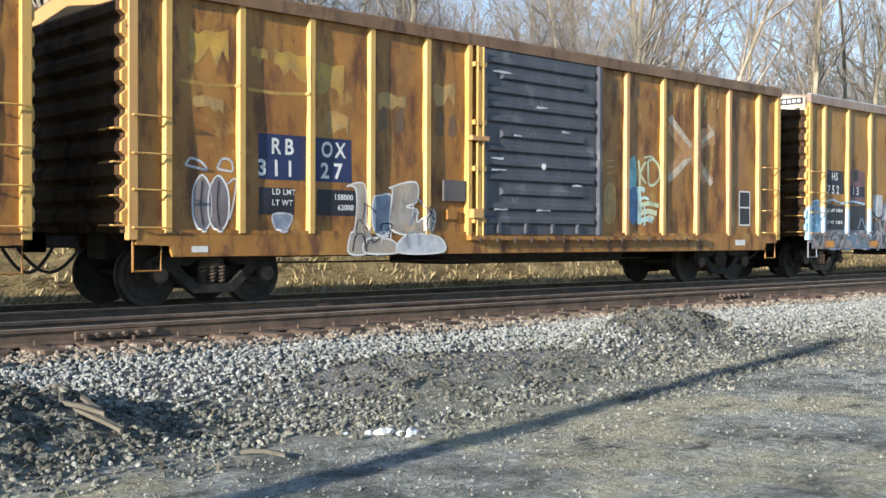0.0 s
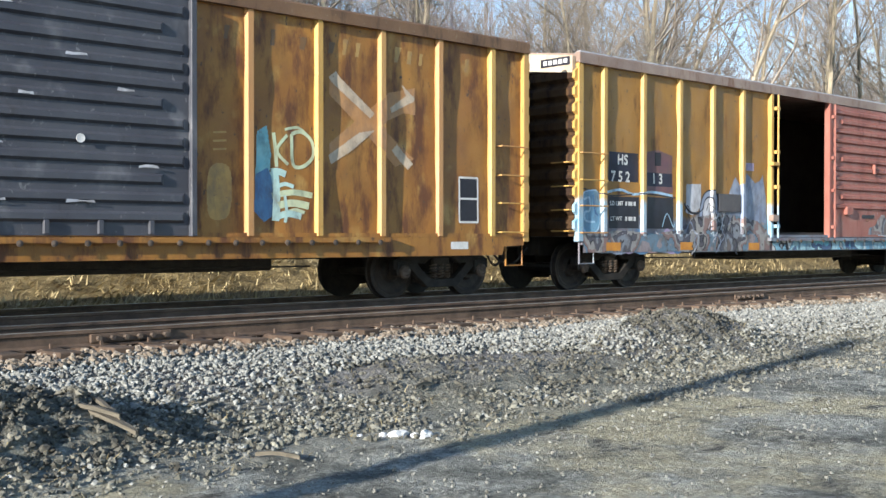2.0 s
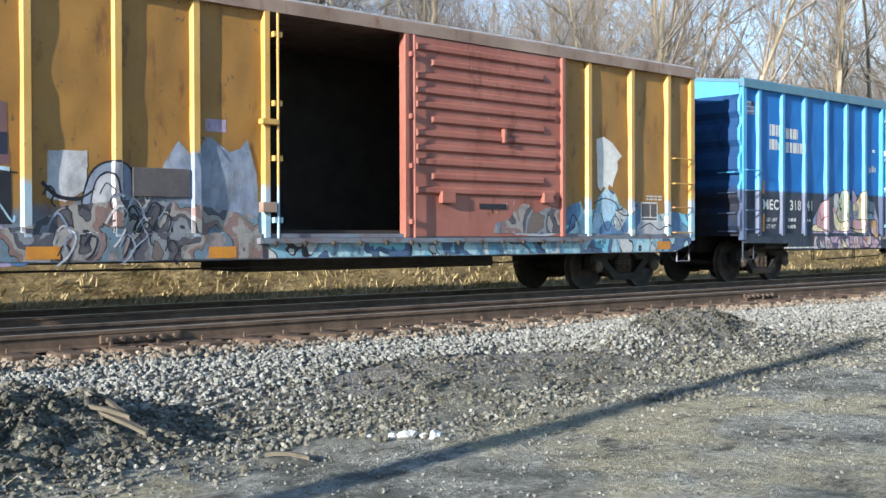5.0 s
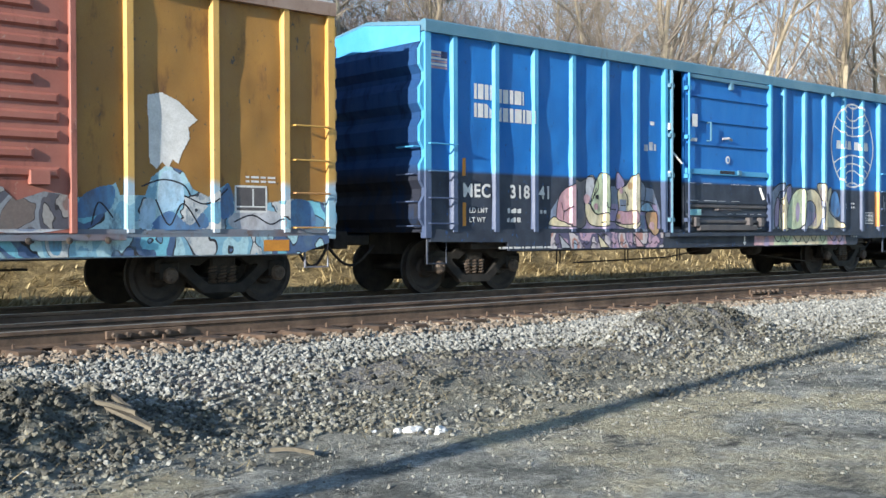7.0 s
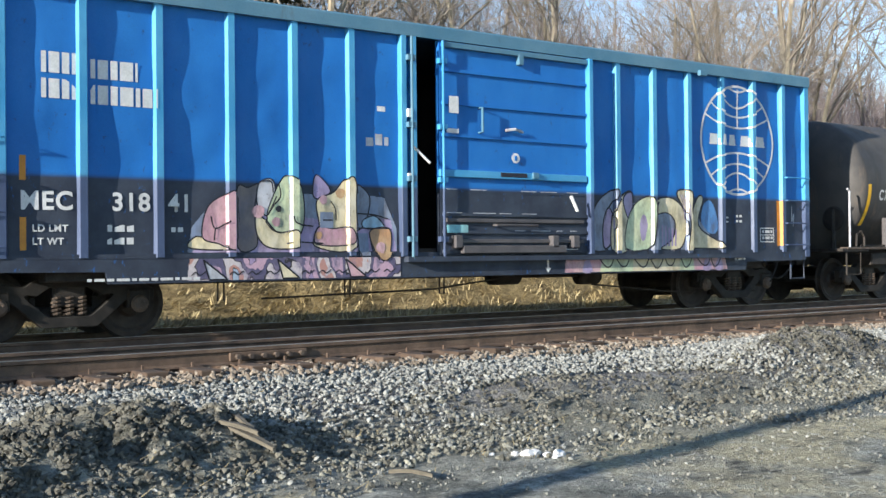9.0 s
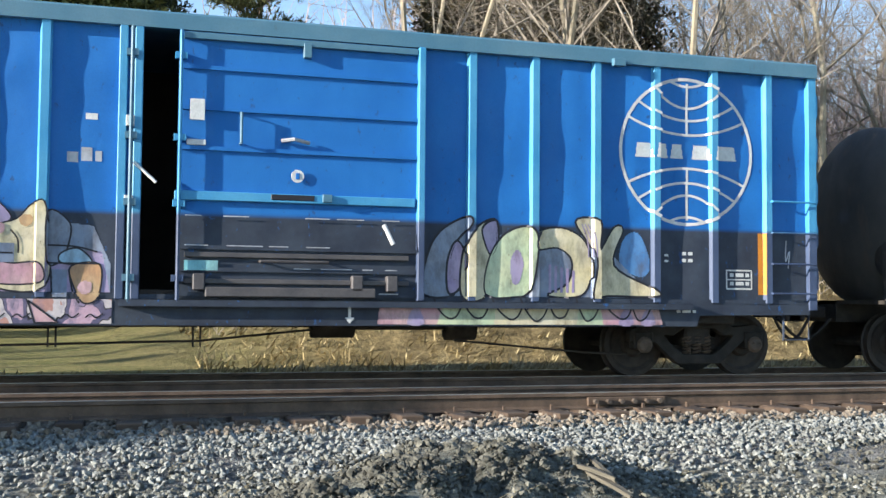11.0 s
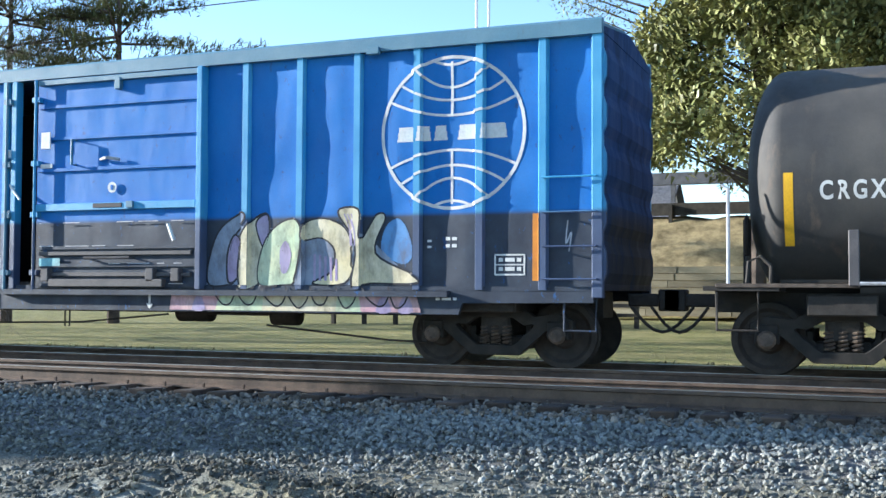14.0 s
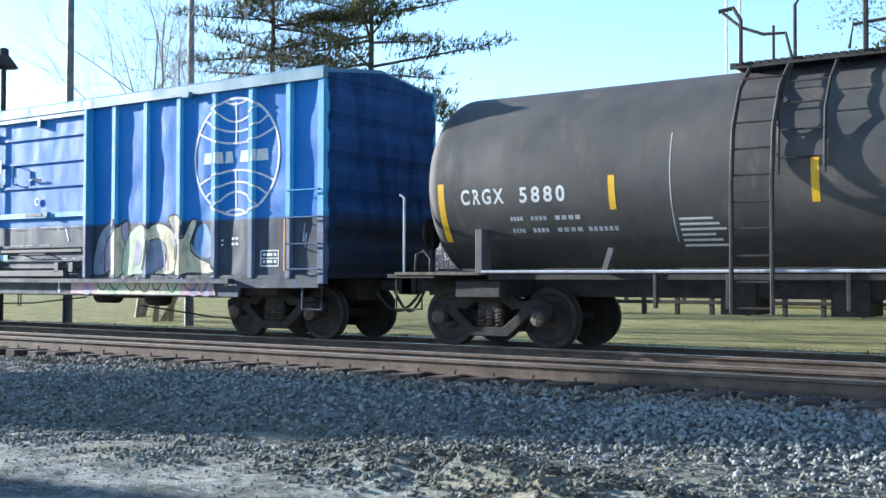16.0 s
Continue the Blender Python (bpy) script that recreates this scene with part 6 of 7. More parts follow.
tube(bm, [(61.62 - mid_d, -1.46, 1.1), (61.64 - mid_d, -1.46, 1.36), (61.78 - mid_d, -1.46, 1.42), (61.9 - mid_d, -1.46, 1.3), (61.9 - mid_d, -1.46, 1.1)], 0.025, 6)
part("grab_iron", bm, UNDER, car_d)
bm = B()
lathe(bm, [(61.55 - mid_d, 0.24), (61.57 - mid_d, 0.27), (61.59 - mid_d, 0.24)], "x", 18, (0, -0.95, 1.7))
tube(bm, [(61.57 - mid_d, -0.95, 1.06), (61.57 - mid_d, -0.95, 1.9)], 0.05, 6)
part("hand_brake", bm, UNDER, car_d)
S.block("saddle_post", 62.78, 62.90, 1.06, 1.72, -1.56, -1.30, GREY_BOX, "grey saddle bracket", 0.01)
bm = B()
prism(bm, [(64.82 - mid_d, 1.06), (64.9 - mid_d, 1.06), (65.02 - mid_d, 1.4), (64.94 - mid_d, 1.42)], "y", -1.55, -1.40)
part("saddle_strap", bm, GREY_BOX, car_d)
bm = B()
tube(bm, [(62.9 - mid_d, -1.56, 1.09), (74.0 - mid_d, -1.56, 1.09)], 0.022, 6)
part("side_handrail", bm, SILVER, car_d, "pale handrail along the tank")
for x in (66.1, 67.6, 68.9):
    S.block("bottom_fitting", x, x + 0.5, 0.5, 0.98, -0.4, 0.3, UNDER)
for x in (65.6, 66.6, 68.1, 69.2):
    S.block("handrail_post", x, x + 0.05, 0.6, 1.09, -1.56, -1.5, UNDER)
bm = B()
box(bm, 62.9 - mid_d, 74 - mid_d, -1.4, -1.3, 0.98, 1.05)
part("walk_edge", bm, UNDER, car_d)

# ---------------------------------------------------------------- ballast, ties, litter
def stones(name, count, region, size, material, label, seed, bare=False, rise=0.0):
    """Broken stone in one mesh; region(rnd) gives x, y."""
    rnd = random.Random(seed)
    base = [(0, 0, 1), (0.9, 0, 0.2), (0.25, 0.85, 0.25), (-0.75, 0.5, 0.15), (-0.7, -0.55, 0.2), (0.3, -0.85, 0.15), (0.05, 0.1, -0.8)]
    tris = [(0, 1, 2), (0, 2, 3), (0, 3, 4), (0, 4, 5), (0, 5, 1), (6, 2, 1), (6, 3, 2), (6, 4, 3), (6, 5, 4), (6, 1, 5)]
    verts, faces = [], []
    for _ in range(count):
        x, y = region(rnd)
        if bare and any(((x - a) / b) ** 2 + ((y - c) / d) ** 2 < 0.8 for a, c, b, d, h in HEAPS):
            continue
        s = rnd.uniform(*size)
        q = Euler((rnd.uniform(-0.9, 0.9), rnd.uniform(-0.9, 0.9), rnd.uniform(0, 6.3))).to_matrix()
        sx, sy, sz = s * rnd.uniform(0.7, 1.3), s * rnd.uniform(0.6, 1.0), s * rnd.uniform(0.5, 0.9)
        z = ground_z(x, y) + s * 0.25 + rise * rnd.random()
        k = len(verts)
        for a, b, c in base:
            v = q @ Vector((a * sx, b * sy, c * sz))
            verts.append((x + v.x, y + v.y, z + v.z))
        faces += [(a + k, b + k, c + k) for a, b, c in tris]
    me = bpy.data.meshes.new(name)
    me.from_pydata(verts, [], faces)
    me.materials.append(material)
    return tagged(new(name, me), label, "gravel", kind="stuff")


RUSTY_STONE = surface("rust_stained_stone", (0.17, 0.14, 0.108), (0.36, 0.30, 0.235), 9, 0.9, 0, 0.4, 60, per=0.7)
EARTH = surface("dug_earth", (0.06, 0.058, 0.048), (0.19, 0.182, 0.148), 6, 0.95, 0, 0.5, 40, per=0.7)
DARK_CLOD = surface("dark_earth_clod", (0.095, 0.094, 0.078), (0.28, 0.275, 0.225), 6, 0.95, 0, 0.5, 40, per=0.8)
LOT_STONE = surface("lot_gravel", (0.16, 0.162, 0.142), (0.30, 0.297, 0.262), 6, 0.9, 0, 0.4, 50, per=0.6)

stones("ballast_stones", 38000, lambda r: (r.uniform(-4.5, 30) if r.random() < 0.93 else r.uniform(-13, -4), 7.7 + 2.5 * r.betavariate(2.4, 1.2) + 0.35 * noise.noise((r.random() * 9, 0, 0))), (0.015, 0.040), GRAVEL_MIX,
       "pale grey crushed ballast stone on the shoulder", 1, True, 0.03)
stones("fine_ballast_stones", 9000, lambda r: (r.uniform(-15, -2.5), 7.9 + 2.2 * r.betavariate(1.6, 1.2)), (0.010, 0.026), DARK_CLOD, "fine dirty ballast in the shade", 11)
stones("far_ballast_stones", 5000, lambda r: (r.uniform(10, 46), r.uniform(8.3, 10.2)), (0.03, 0.06), GRAVEL_MIX, "pale grey crushed ballast stone further along", 2, True)
stones("rusty_stones", 9000, lambda r: (r.uniform(-16, 40), r.choice((r.uniform(9.7, 10.6), r.uniform(10.7, 12.1), r.uniform(12.2, 14.4), r.uniform(16.0, 17.2)))), (0.02, 0.045), RUSTY_STONE,
       "rust brown ballast between the rails", 3)


def heap(r):
    hx, hy, sx, sy, h = r.choice(HEAPS[:3] + HEAPS[:2] + HEAPS)
    return hx + r.gauss(0, sx * 0.62), min(hy + r.gauss(0, sy * 0.62), 9.5)


stones("earth_clods", 13000, heap, (0.010, 0.042), EARTH, "dark clods of dug earth in low heaps", 4)
stones("lot_stones", 19000, lambda r: (r.uniform(-12, 24), 3.2 + 5.6 * r.betavariate(1.6, 1.0)), (0.005, 0.021), LOT_STONE, "small loose gravel on the lot", 5)


def patchy(r):
    """Rough dirt between lot and ballast, thick in patches."""
    while True:
        x, y = r.uniform(-13, 26), 6.2 + 2.9 * r.betavariate(1.7, 1.5)
        if noise.noise((x * 0.9, y * 1.3, 4)) + 0.35 > r.random() * 0.9:
            return x, y


stones("rough_clods", 21000, patchy, (0.012, 0.042), DARK_CLOD, "rough dark dirt clods at the ballast's foot", 6, True)
stones("pale_stones", 5000, patchy, (0.012, 0.036), GRAVEL_MIX, "strayed pale ballast stones in the dirt", 8, True)
stones("tie_end_stones", 12000, lambda r: (r.uniform(-14, 32), r.uniform(9.65, 10.58)), (0.022, 0.05), RUSTY_STONE, "rust brown stones over the tie ends", 9, False, 0.06)


def build_ties():
    rnd = random.Random(7)
    bm = B()
    box(bm, -0.115, 0.115, -1.3, 1.3, -0.33, -0.165)
    me = finish(bm, "tie", TIE, bevel=0.012)
    for ty in (TRAIN_Y, NEAR_Y):
        bed = root("track_bed", "row of creosoted wooden ties under the rails", "railway ties", kind="structure")
        bed.matrix_basis = pose(0, ty, TRAIN_RAIL) if ty == TRAIN_Y else pose(0, ty, CANT / 2, -math.degrees(CANT / 2 / GAUGE))
        for k in range(120):
            o = new("tie", me)
            o.parent = bed
            o.matrix_basis = pose(-18 + k * 0.52 + rnd.uniform(-0.03, 0.03), rnd.uniform(-0.07, 0.07), rnd.uniform(-0.012, 0.008), 0, 0, rnd.uniform(-1.5, 1.5))


def build_joints():
    """Joint bars with bolts, tie plates and spikes on the nearest rail."""
    y = NEAR_Y - GAUGE
    for x in (5.24, 16.8):
        bm = B()
        box(bm, x - 0.45, x + 0.45, y - 0.05, y - 0.014, CANT - 0.135, CANT - 0.045)
        bar = part("joint_bar", bm, RAIL_RUST, bevel=0.008)
        tagged(bar, "rusty bolted joint bar on the rail web", "rail joint", "rail joints")
        for k in range(6):
            bm = B()
            lathe(bm, [(y - 0.10, 0.0), (y - 0.10, 0.026), (y - 0.05, 0.028), (y - 0.048, 0.0)], "y", 6, (x - 0.37 + k * 0.148, 0, CANT - 0.09))
            part("bolt", bm, CAST, bar)
    bm = B()
    box(bm, -0.10, 0.10, -0.19, 0.17, -0.17, -0.158)
    box(bm, -0.012, 0.012, -0.115, -0.085, -0.16, -0.11)
    me = finish(bm, "tie_plate", RAIL_RUST)
    for k in range(72):
        o = new("tie_plate", me)
        o.location = (-18 + k * 0.52, y, CANT)
        tagged(o, "rusty steel tie plate with a spike", "tie plate", "tie plates", "structure")


def build_litter():
    rnd = random.Random(12)

    def splinter(name, label, category, x, y, l, w, rz, ry, up):
        """A thin weathered board with broken, pointed ends."""
        bm = B()
        n, rows = 7, []
        for i in range(n + 1):
            u = i / n
            half = w / 2 * (0.35 + 0.65 * min(1, 4 * u, 5 * (1 - u))) * rnd.uniform(0.85, 1.1)
            off, th = rnd.uniform(-0.008, 0.008), 0.014
            rows.append([bm.verts.new((l * (u - 0.5), off + a * half, b * th + 0.02 * math.sin(3 * u))) for a, b in ((-1, -1), (1, -1), (1, 1), (-1, 1))])
        for q, r in zip(rows, rows[1:]):
            for k in range(4):
                bm.faces.new((q[k], q[(k + 1) % 4], r[(k + 1) % 4], r[k]))
        bm.faces.new(rows[0])
        bm.faces.new(rows[-1][::-1])
        ob = part(name, bm, WOOD_OLD)
        ob.matrix_basis = pose(x, y, ground_z(x, y) + up, 0, ry, rz)
        tagged(ob, label, category, "broken boards")

    splinter("broken_plank", "weathered broken plank lying on dark earth", "plank", 3.50, 7.46, 0.78, 0.065, 96, -7, 0.05)
    splinter("broken_plank", "splintered grey board beside the plank", "plank", 3.44, 7.60, 0.6, 0.04, 108, -4, 0.05)
    splinter("splintered_stick", "thin broken stick on the earth heap", "stick", 3.56, 7.62, 0.6, 0.035, 85, -9, 0.07)
    splinter("splintered_stick", "short dark stick lying in the dirt", "stick", 4.35, 6.55, 0.35, 0.03, 120, 0, 0.03)
    splinter("splintered_stick", "short dark stick lying in the dirt", "stick", 6.9, 7.9, 0.3, 0.03, 20, 0, 0.03)
    for x, y, s in ((5.58, 6.68, 0.06), (5.72, 6.52, 0.055), (5.48, 6.76, 0.03), (5.66, 6.60, 0.03), (5.36, 6.9, 0.025)):
        bm = B()
        bmesh.ops.create_icosphere(bm, subdivisions=2, radius=s)
        for v in bm.verts:
            v.co = Vector((v.co.x * 1.3, v.co.y, v.co.z * 0.8)) * (1 + 0.9 * noise.noise(v.co * 22 + Vector((x * 9, y * 7, 0))))
        ob = part("white_scrap", bm, WHITE)
        ob.location = (x, y, ground_z(x, y) + s * 0.2)
        tagged(ob, "crumpled white scrap lying on the gravel", "litter", "white scraps")


build_ties()
build_joints()
build_litter()

# ---------------------------------------------------------------- trees and the far side
BARK_PALE = surface("pale_bark", (0.25, 0.21, 0.15), (0.46, 0.40, 0.29), 3, 0.9, 0, 0.5, 25, (1, 1, 0.3), per=0.4)
# paler mauve twig copy: the far wood's haze is put into its colour
TWIG_FAR = surface("hazy_mauve_grey_twigs", (0.25, 0.205, 0.215), (0.40, 0.34, 0.34), 0.4, 0.9, 0, 0.0, 10, per=0.4)
TWIG = surface("brown_twigs", (0.20, 0.17, 0.14), (0.38, 0.325, 0.26), 2, 0.9, 0, 0.0, 10, per=0.4)
PINE_BARK = surface("dark_pine_bark", (0.06, 0.045, 0.035), (0.13, 0.10, 0.08), 3, 0.95, 0, 0.5, 25)
NEEDLE = surface("pine_needles", (0.085, 0.115, 0.042), (0.20, 0.20, 0.07), 1.2, 0.7, 0, 0.0, 12, per=0.8)
LEAF = surface("evergreen_leaves", (0.19, 0.215, 0.07), (0.42, 0.41, 0.16), 0.7, 0.55, 0, 0.0, 12, per=0.9)
STRAW = surface("dry_grass_blades", (0.30, 0.23, 0.11), (0.62, 0.50, 0.27), 2, 0.8, 0, 0.0, 10, per=0.8)


class Mesh:
    def __init__(self):
        self.v, self.f = [], []

    def limb(self, a, b, r0, r1, n=4):
        d = (b - a).normalized()
        u = d.cross(Vector((0.31, 0.77, 0.2))).normalized()
        w = d.cross(u)
        k = len(self.v)
        for p, r in ((a, r0), (b, r1)):
            for i in range(n):
                ang = i * math.tau / n
                self.v.append(tuple(p + (u * math.cos(ang) + w * math.sin(ang)) * r))
        for i in range(n):
            j = (i + 1) % n
            self.f.append((k + i, k + j, k + n + j, k + n + i))

    def leaf(self, p, d, s, w):
        u = d.cross(Vector((0.2, 0.1, 0.97))).normalized() * w
        k = len(self.v)
        self.v += [tuple(p - u), tuple(p + u), tuple(p + d * s + u * 0.4), tuple(p + d * s - u * 0.4)]
        self.f.append((k, k + 1, k + 2, k + 3))

    def done(self, name, material, parent=None, label=""):
        me = bpy.data.meshes.new(name)
        me.from_pydata(self.v, [], self.f)
        me.materials.append(material)
        ob = new(name, me)
        ob.parent = parent
        return tagged(ob, label)


def rand_dir(rnd, d, spread_):
    v = Vector((rnd.gauss(0, 1), rnd.gauss(0, 1), rnd.gauss(0, 1)))
    return (d + v * spread_).normalized()


def bare_tree(seed, height, stems=1, lean=0.1, label="bare deciduous tree with pale trunk and fine twigs"):
    rnd = random.Random(seed)
    ob = root("bare_tree", label, "tree", "bare trees of the wood")
    trunk, crown = Mesh(), Mesh()

    def grow(p, d, length, r, level):
        segs = 5 if level == 0 else 3
        for s in range(segs):
            q = p + d * length / segs
            r1 = r * (0.86 if level == 0 else 0.78)
            (trunk if level < 1 else crown).limb(p, q, r, r1, 6 if level == 0 else 4 if level == 1 else 3)
            p, r = q, r1
            d = rand_dir(rnd, d, 0.10 if level == 0 else 0.2)
            if level > 0:
                d = (d + Vector((0, 0, 0.10))).normalized()
            if level < 4 and (level > 0 or s > 0):
                for _ in range((2, 2, 2, 2)[level]):
                    side = rand_dir(rnd, d, 0.62)
                    grow(p, side, length * rnd.uniform(0.42, 0.6), r * rnd.uniform(0.45, 0.6), level + 1)
        if level < 4:
            grow(p, rand_dir(rnd, d, 0.25), length * 0.45, r * 0.8, level + 1)

    for k in range(stems):
        grow(Vector((rnd.uniform(-0.3, 0.3) * (stems > 1), rnd.uniform(-0.3, 0.3) * (stems > 1), -0.3)), rand_dir(rnd, Vector((0, 0, 1)), lean), height * 0.72, height * 0.0085 + 0.025, 0)
    trunk.done("trunk", BARK_PALE, ob)
    crown.done("crown", TWIG, ob, "fine brown branches and twigs")
    return ob


def conifer(seed, height, radius, first, layers, name="pine_tree", label="pine tree with flat layered boughs of green needles"):
    rnd = random.Random(seed)
    ob = root(name, label, "tree", "pines by the lamps")
    trunk, needles = Mesh(), Mesh()
    p = Vector((0, 0, -0.3))
    for s in range(8):
        q = Vector((rnd.uniform(-0.06, 0.06), rnd.uniform(-0.06, 0.06), (s + 1) * height / 8))
        trunk.limb(p, q, 0.20 * (1 - s / 9), 0.20 * (1 - (s + 1) / 9), 7)
        p = q
    for k in range(layers):
        z = first + (height - first) * (k / layers) ** 0.9
        reach = radius * (1 - 0.75 * k / layers) * rnd.uniform(0.75, 1.1)
        for b in range(rnd.randint(5, 7)):
            ang = rnd.uniform(0, math.tau)
            d = Vector((math.cos(ang), math.sin(ang), rnd.uniform(-0.05, 0.22)))
            l = reach * rnd.uniform(0.6, 1.15)
            a = Vector((0, 0, z + rnd.uniform(-0.2, 0.2)))
            e = a + d * l
            trunk.limb(a, e, 0.05, 0.012, 4)
            for _ in range(int(48 * l)):
                u = rnd.uniform(0.25, 1.05)
                c = a + d * l * u + Vector((rnd.gauss(0, 0.30), rnd.gauss(0, 0.30), rnd.gauss(0.08, 0.10)))
                for _ in range(4):
                    needles.leaf(c, rand_dir(rnd, Vector((d.x, d.y, 0.35)), 0.7), rnd.uniform(0.14, 0.28), 0.022)
    trunk.done("trunk", PINE_BARK, ob)
    needles.done("crown", NEEDLE, ob, "layered boughs of dull green needles")
    return ob


def evergreen(seed, height, radius, base=0.6, n=62000, label="broad dense evergreen tree with sunlit olive leaves", size=(0.10, 0.20), leaf=LEAF, lobe=(0.6, 1.25), spray_at=()):
    rnd = random.Random(seed)
    ob = root("evergreen_tree", label, "tree", "evergreens")
    trunk, leaves = Mesh(), Mesh()
    trunk.limb(Vector((0, 0, -0.3)), Vector((0.1, 0, height * 0.9)), 0.24, 0.04, 7)
    lobes = []
    for _ in range(95):
        z = base + (height - base) * rnd.random()
        rr = radius * math.sqrt(max(0.05, 1 - ((z - base) / (height - base)) ** 1.7)) * rnd.uniform(0.4, 0.95)
        a = rnd.uniform(0, math.tau)
        c = Vector((rr * math.cos(a), rr * math.sin(a), z))
        lobes.append((c, rnd.uniform(*lobe)))
        trunk.limb(Vector((0.03, 0, max(0.3, z - rr * 0.5))), c, 0.06, 0.015, 4)
    for c in spray_at:
        c = Vector(c)
        root_at = Vector((c.x * 0.45, c.y * 0.5, c.z - 1.3))
        trunk.limb(root_at, c, 0.035, 0.008, 4)
        for _ in range(330):
            at = root_at.lerp(c, rnd.uniform(0.45, 1.12)) + Vector((rnd.gauss(0, 0.32), rnd.gauss(0, 0.32), rnd.gauss(0.05, 0.26)))
            leaves.leaf(at, rand_dir(rnd, Vector((-0.6, 0, 0.4)), 0.8), rnd.uniform(0.06, 0.12), 0.022)
    for _ in range(n):
        c, r = rnd.choice(lobes)
        d = Vector((rnd.gauss(0, 1), rnd.gauss(0, 1), rnd.gauss(0, 0.75)))
        d = d.normalized() * r * rnd.uniform(0.55, 1.05)
        leaves.leaf(c + d, rand_dir(rnd, d.normalized(), 0.8), rnd.uniform(*size), 0.05)
    trunk.done("trunk", PINE_BARK, ob)
    leaves.done("crown", leaf, ob, "uneven crown of small olive leaves")
    return ob


def plant_wood():
    rnd = random.Random(31)
    kinds = [bare_tree(s, h, st, ln) for s, h, st, ln in ((1, 13, 1, 0.06), (2, 15, 1, 0.1), (3, 11, 2, 0.2), (4, 14, 1, 0.08), (5, 9, 3, 0.3), (6, 16, 1, 0.05))]
    spots = []
    for _ in range(400):
        y = rnd.uniform(24.5, 62)
        x = rnd.uniform(5.5, 1.9 * y + 30)
        if x / y < 0.20 or x < 6:
            continue
        if all((x - a) ** 2 + (y - b) ** 2 > 5.0 for a, b in spots):
            spots.append((x, y))
        if len(spots) >= 150:
            break
    first = {}
    for i, (x, y) in enumerate(spots):
        k = kinds[i % 6]
        m = pose(x, y, ground_z(x, y), 0, 0, rnd.uniform(0, 360))
        if k.name not in first:
            first[k.name] = k
            k.matrix_basis = m
        else:
            copy_thing(k, m)
    for x, y, k in ((7.8, 27.0, 0), (10.5, 26.0, 3), (-27.5, 23.0, 2), (-25.0, 22.0, 4), (-22.8, 55.0, 4), (-25.2, 58.0, 2), (-33.0, 52.0, 4), (-31.0, 54.5, 4), (38.0, 24.5, 1), (42.5, 23.5, 5), (46.0, 26.0, 3), (50.0, 24.0, 1), (35.0, 26.5, 5), (54.5, 25.5, 3), (58.0, 28.0, 5)):
        copy_thing(kinds[k], pose(x, y, ground_z(x, y), 0, 0, rnd.uniform(0, 360)))


plant_wood()
p1 = conifer(41, 12.5, 4.6, 6.6, 7)
p1.matrix_basis = pose(-21.6, 27.3, 0)
p2 = conifer(42, 13.0, 4.2, 6.4, 7)
p2.matrix_basis = pose(-25.2, 26.7, 0)
e1 = evergreen(51, 12.0, 4.0, 4.7, 90000, spray_at=((-4.6, 0, 8.6), (-5.2, 0.3, 9.4), (-4.3, -0.5, 7.6), (-5.6, 0, 10.3), (-4.8, 0.6, 11.0), (-5.0, -0.4, 9.0), (-4.2, 0.5, 9.9), (-5.8, 0.3, 9.8)))
e1.matrix_basis = pose(-2.9, 29.0, ground_z(-2.6, 29.0))
# darker leaf copy: the neighbouring olive tree's shade is put into the colour
SHADED_LEAF = surface("shaded_evergreen_leaves", (0.05, 0.075, 0.04), (0.15, 0.175, 0.08), 0.8, 0.6, 0, 0.0, 12, per=0.9)
e2 = evergreen(52, 13.0, 1.8, 3.2, 26000, "tall dark evergreen tree beside the timber wall", leaf=SHADED_LEAF)
e2.matrix_basis = pose(0.25, 32.0, ground_z(0.25, 32))
p3 = conifer(43, 14.0, 2.9, 4.2, 13, label="tall thin-crowned pine with sky between its boughs")
p3.matrix_basis = pose(4.5, 35.5, ground_z(4.5, 35.5))
CEDAR = surface("brownish_cedar_leaves", (0.05, 0.05, 0.025), (0.17, 0.13, 0.06), 0.9, 0.7, 0, 0.0, 12, per=0.8)
e4 = evergreen(54, 9.0, 1.9, 0.1, 22000, "dark brownish cedar at the wood's edge", leaf=CEDAR)
e4.matrix_basis = pose(12.3, 29.0, ground_z(12.3, 29.0))
for x, y in ((15.2, 31.0), (10.0, 31.5)):
    copy_thing(e4, pose(x, y, ground_z(x, y), 0, 0, 40 * x))
# out-of-view evergreens, added at the lot's end only to shade the ballast
shade_tree = evergreen(61, 7.0, 0.55, 0.2, 46000, "unseen columnar evergreen added to shade the ballast", (0.2, 0.34), LEAF, (0.42, 0.6))
shade_tree.matrix_basis = pose(-24.0, 5.75, -0.6)
for x, y, k in ((-24.3, 5.35, 0.95), (-24.2, 6.05, 1.12)):
    copy_thing(shade_tree, pose(x, y, -0.6, 0, 0, 70 * y) @ Matrix.Diagonal((1, 1, k, 1)))

# lower one, also out of view, added for the shade on the lot
low = evergreen(62, 4.7, 0.55, 0.2, 14000, "unseen lower evergreen added to shade the lot", (0.2, 0.34), LEAF, (0.3, 0.45))
low.matrix_basis = pose(-24.0, 1.6, -0.6)


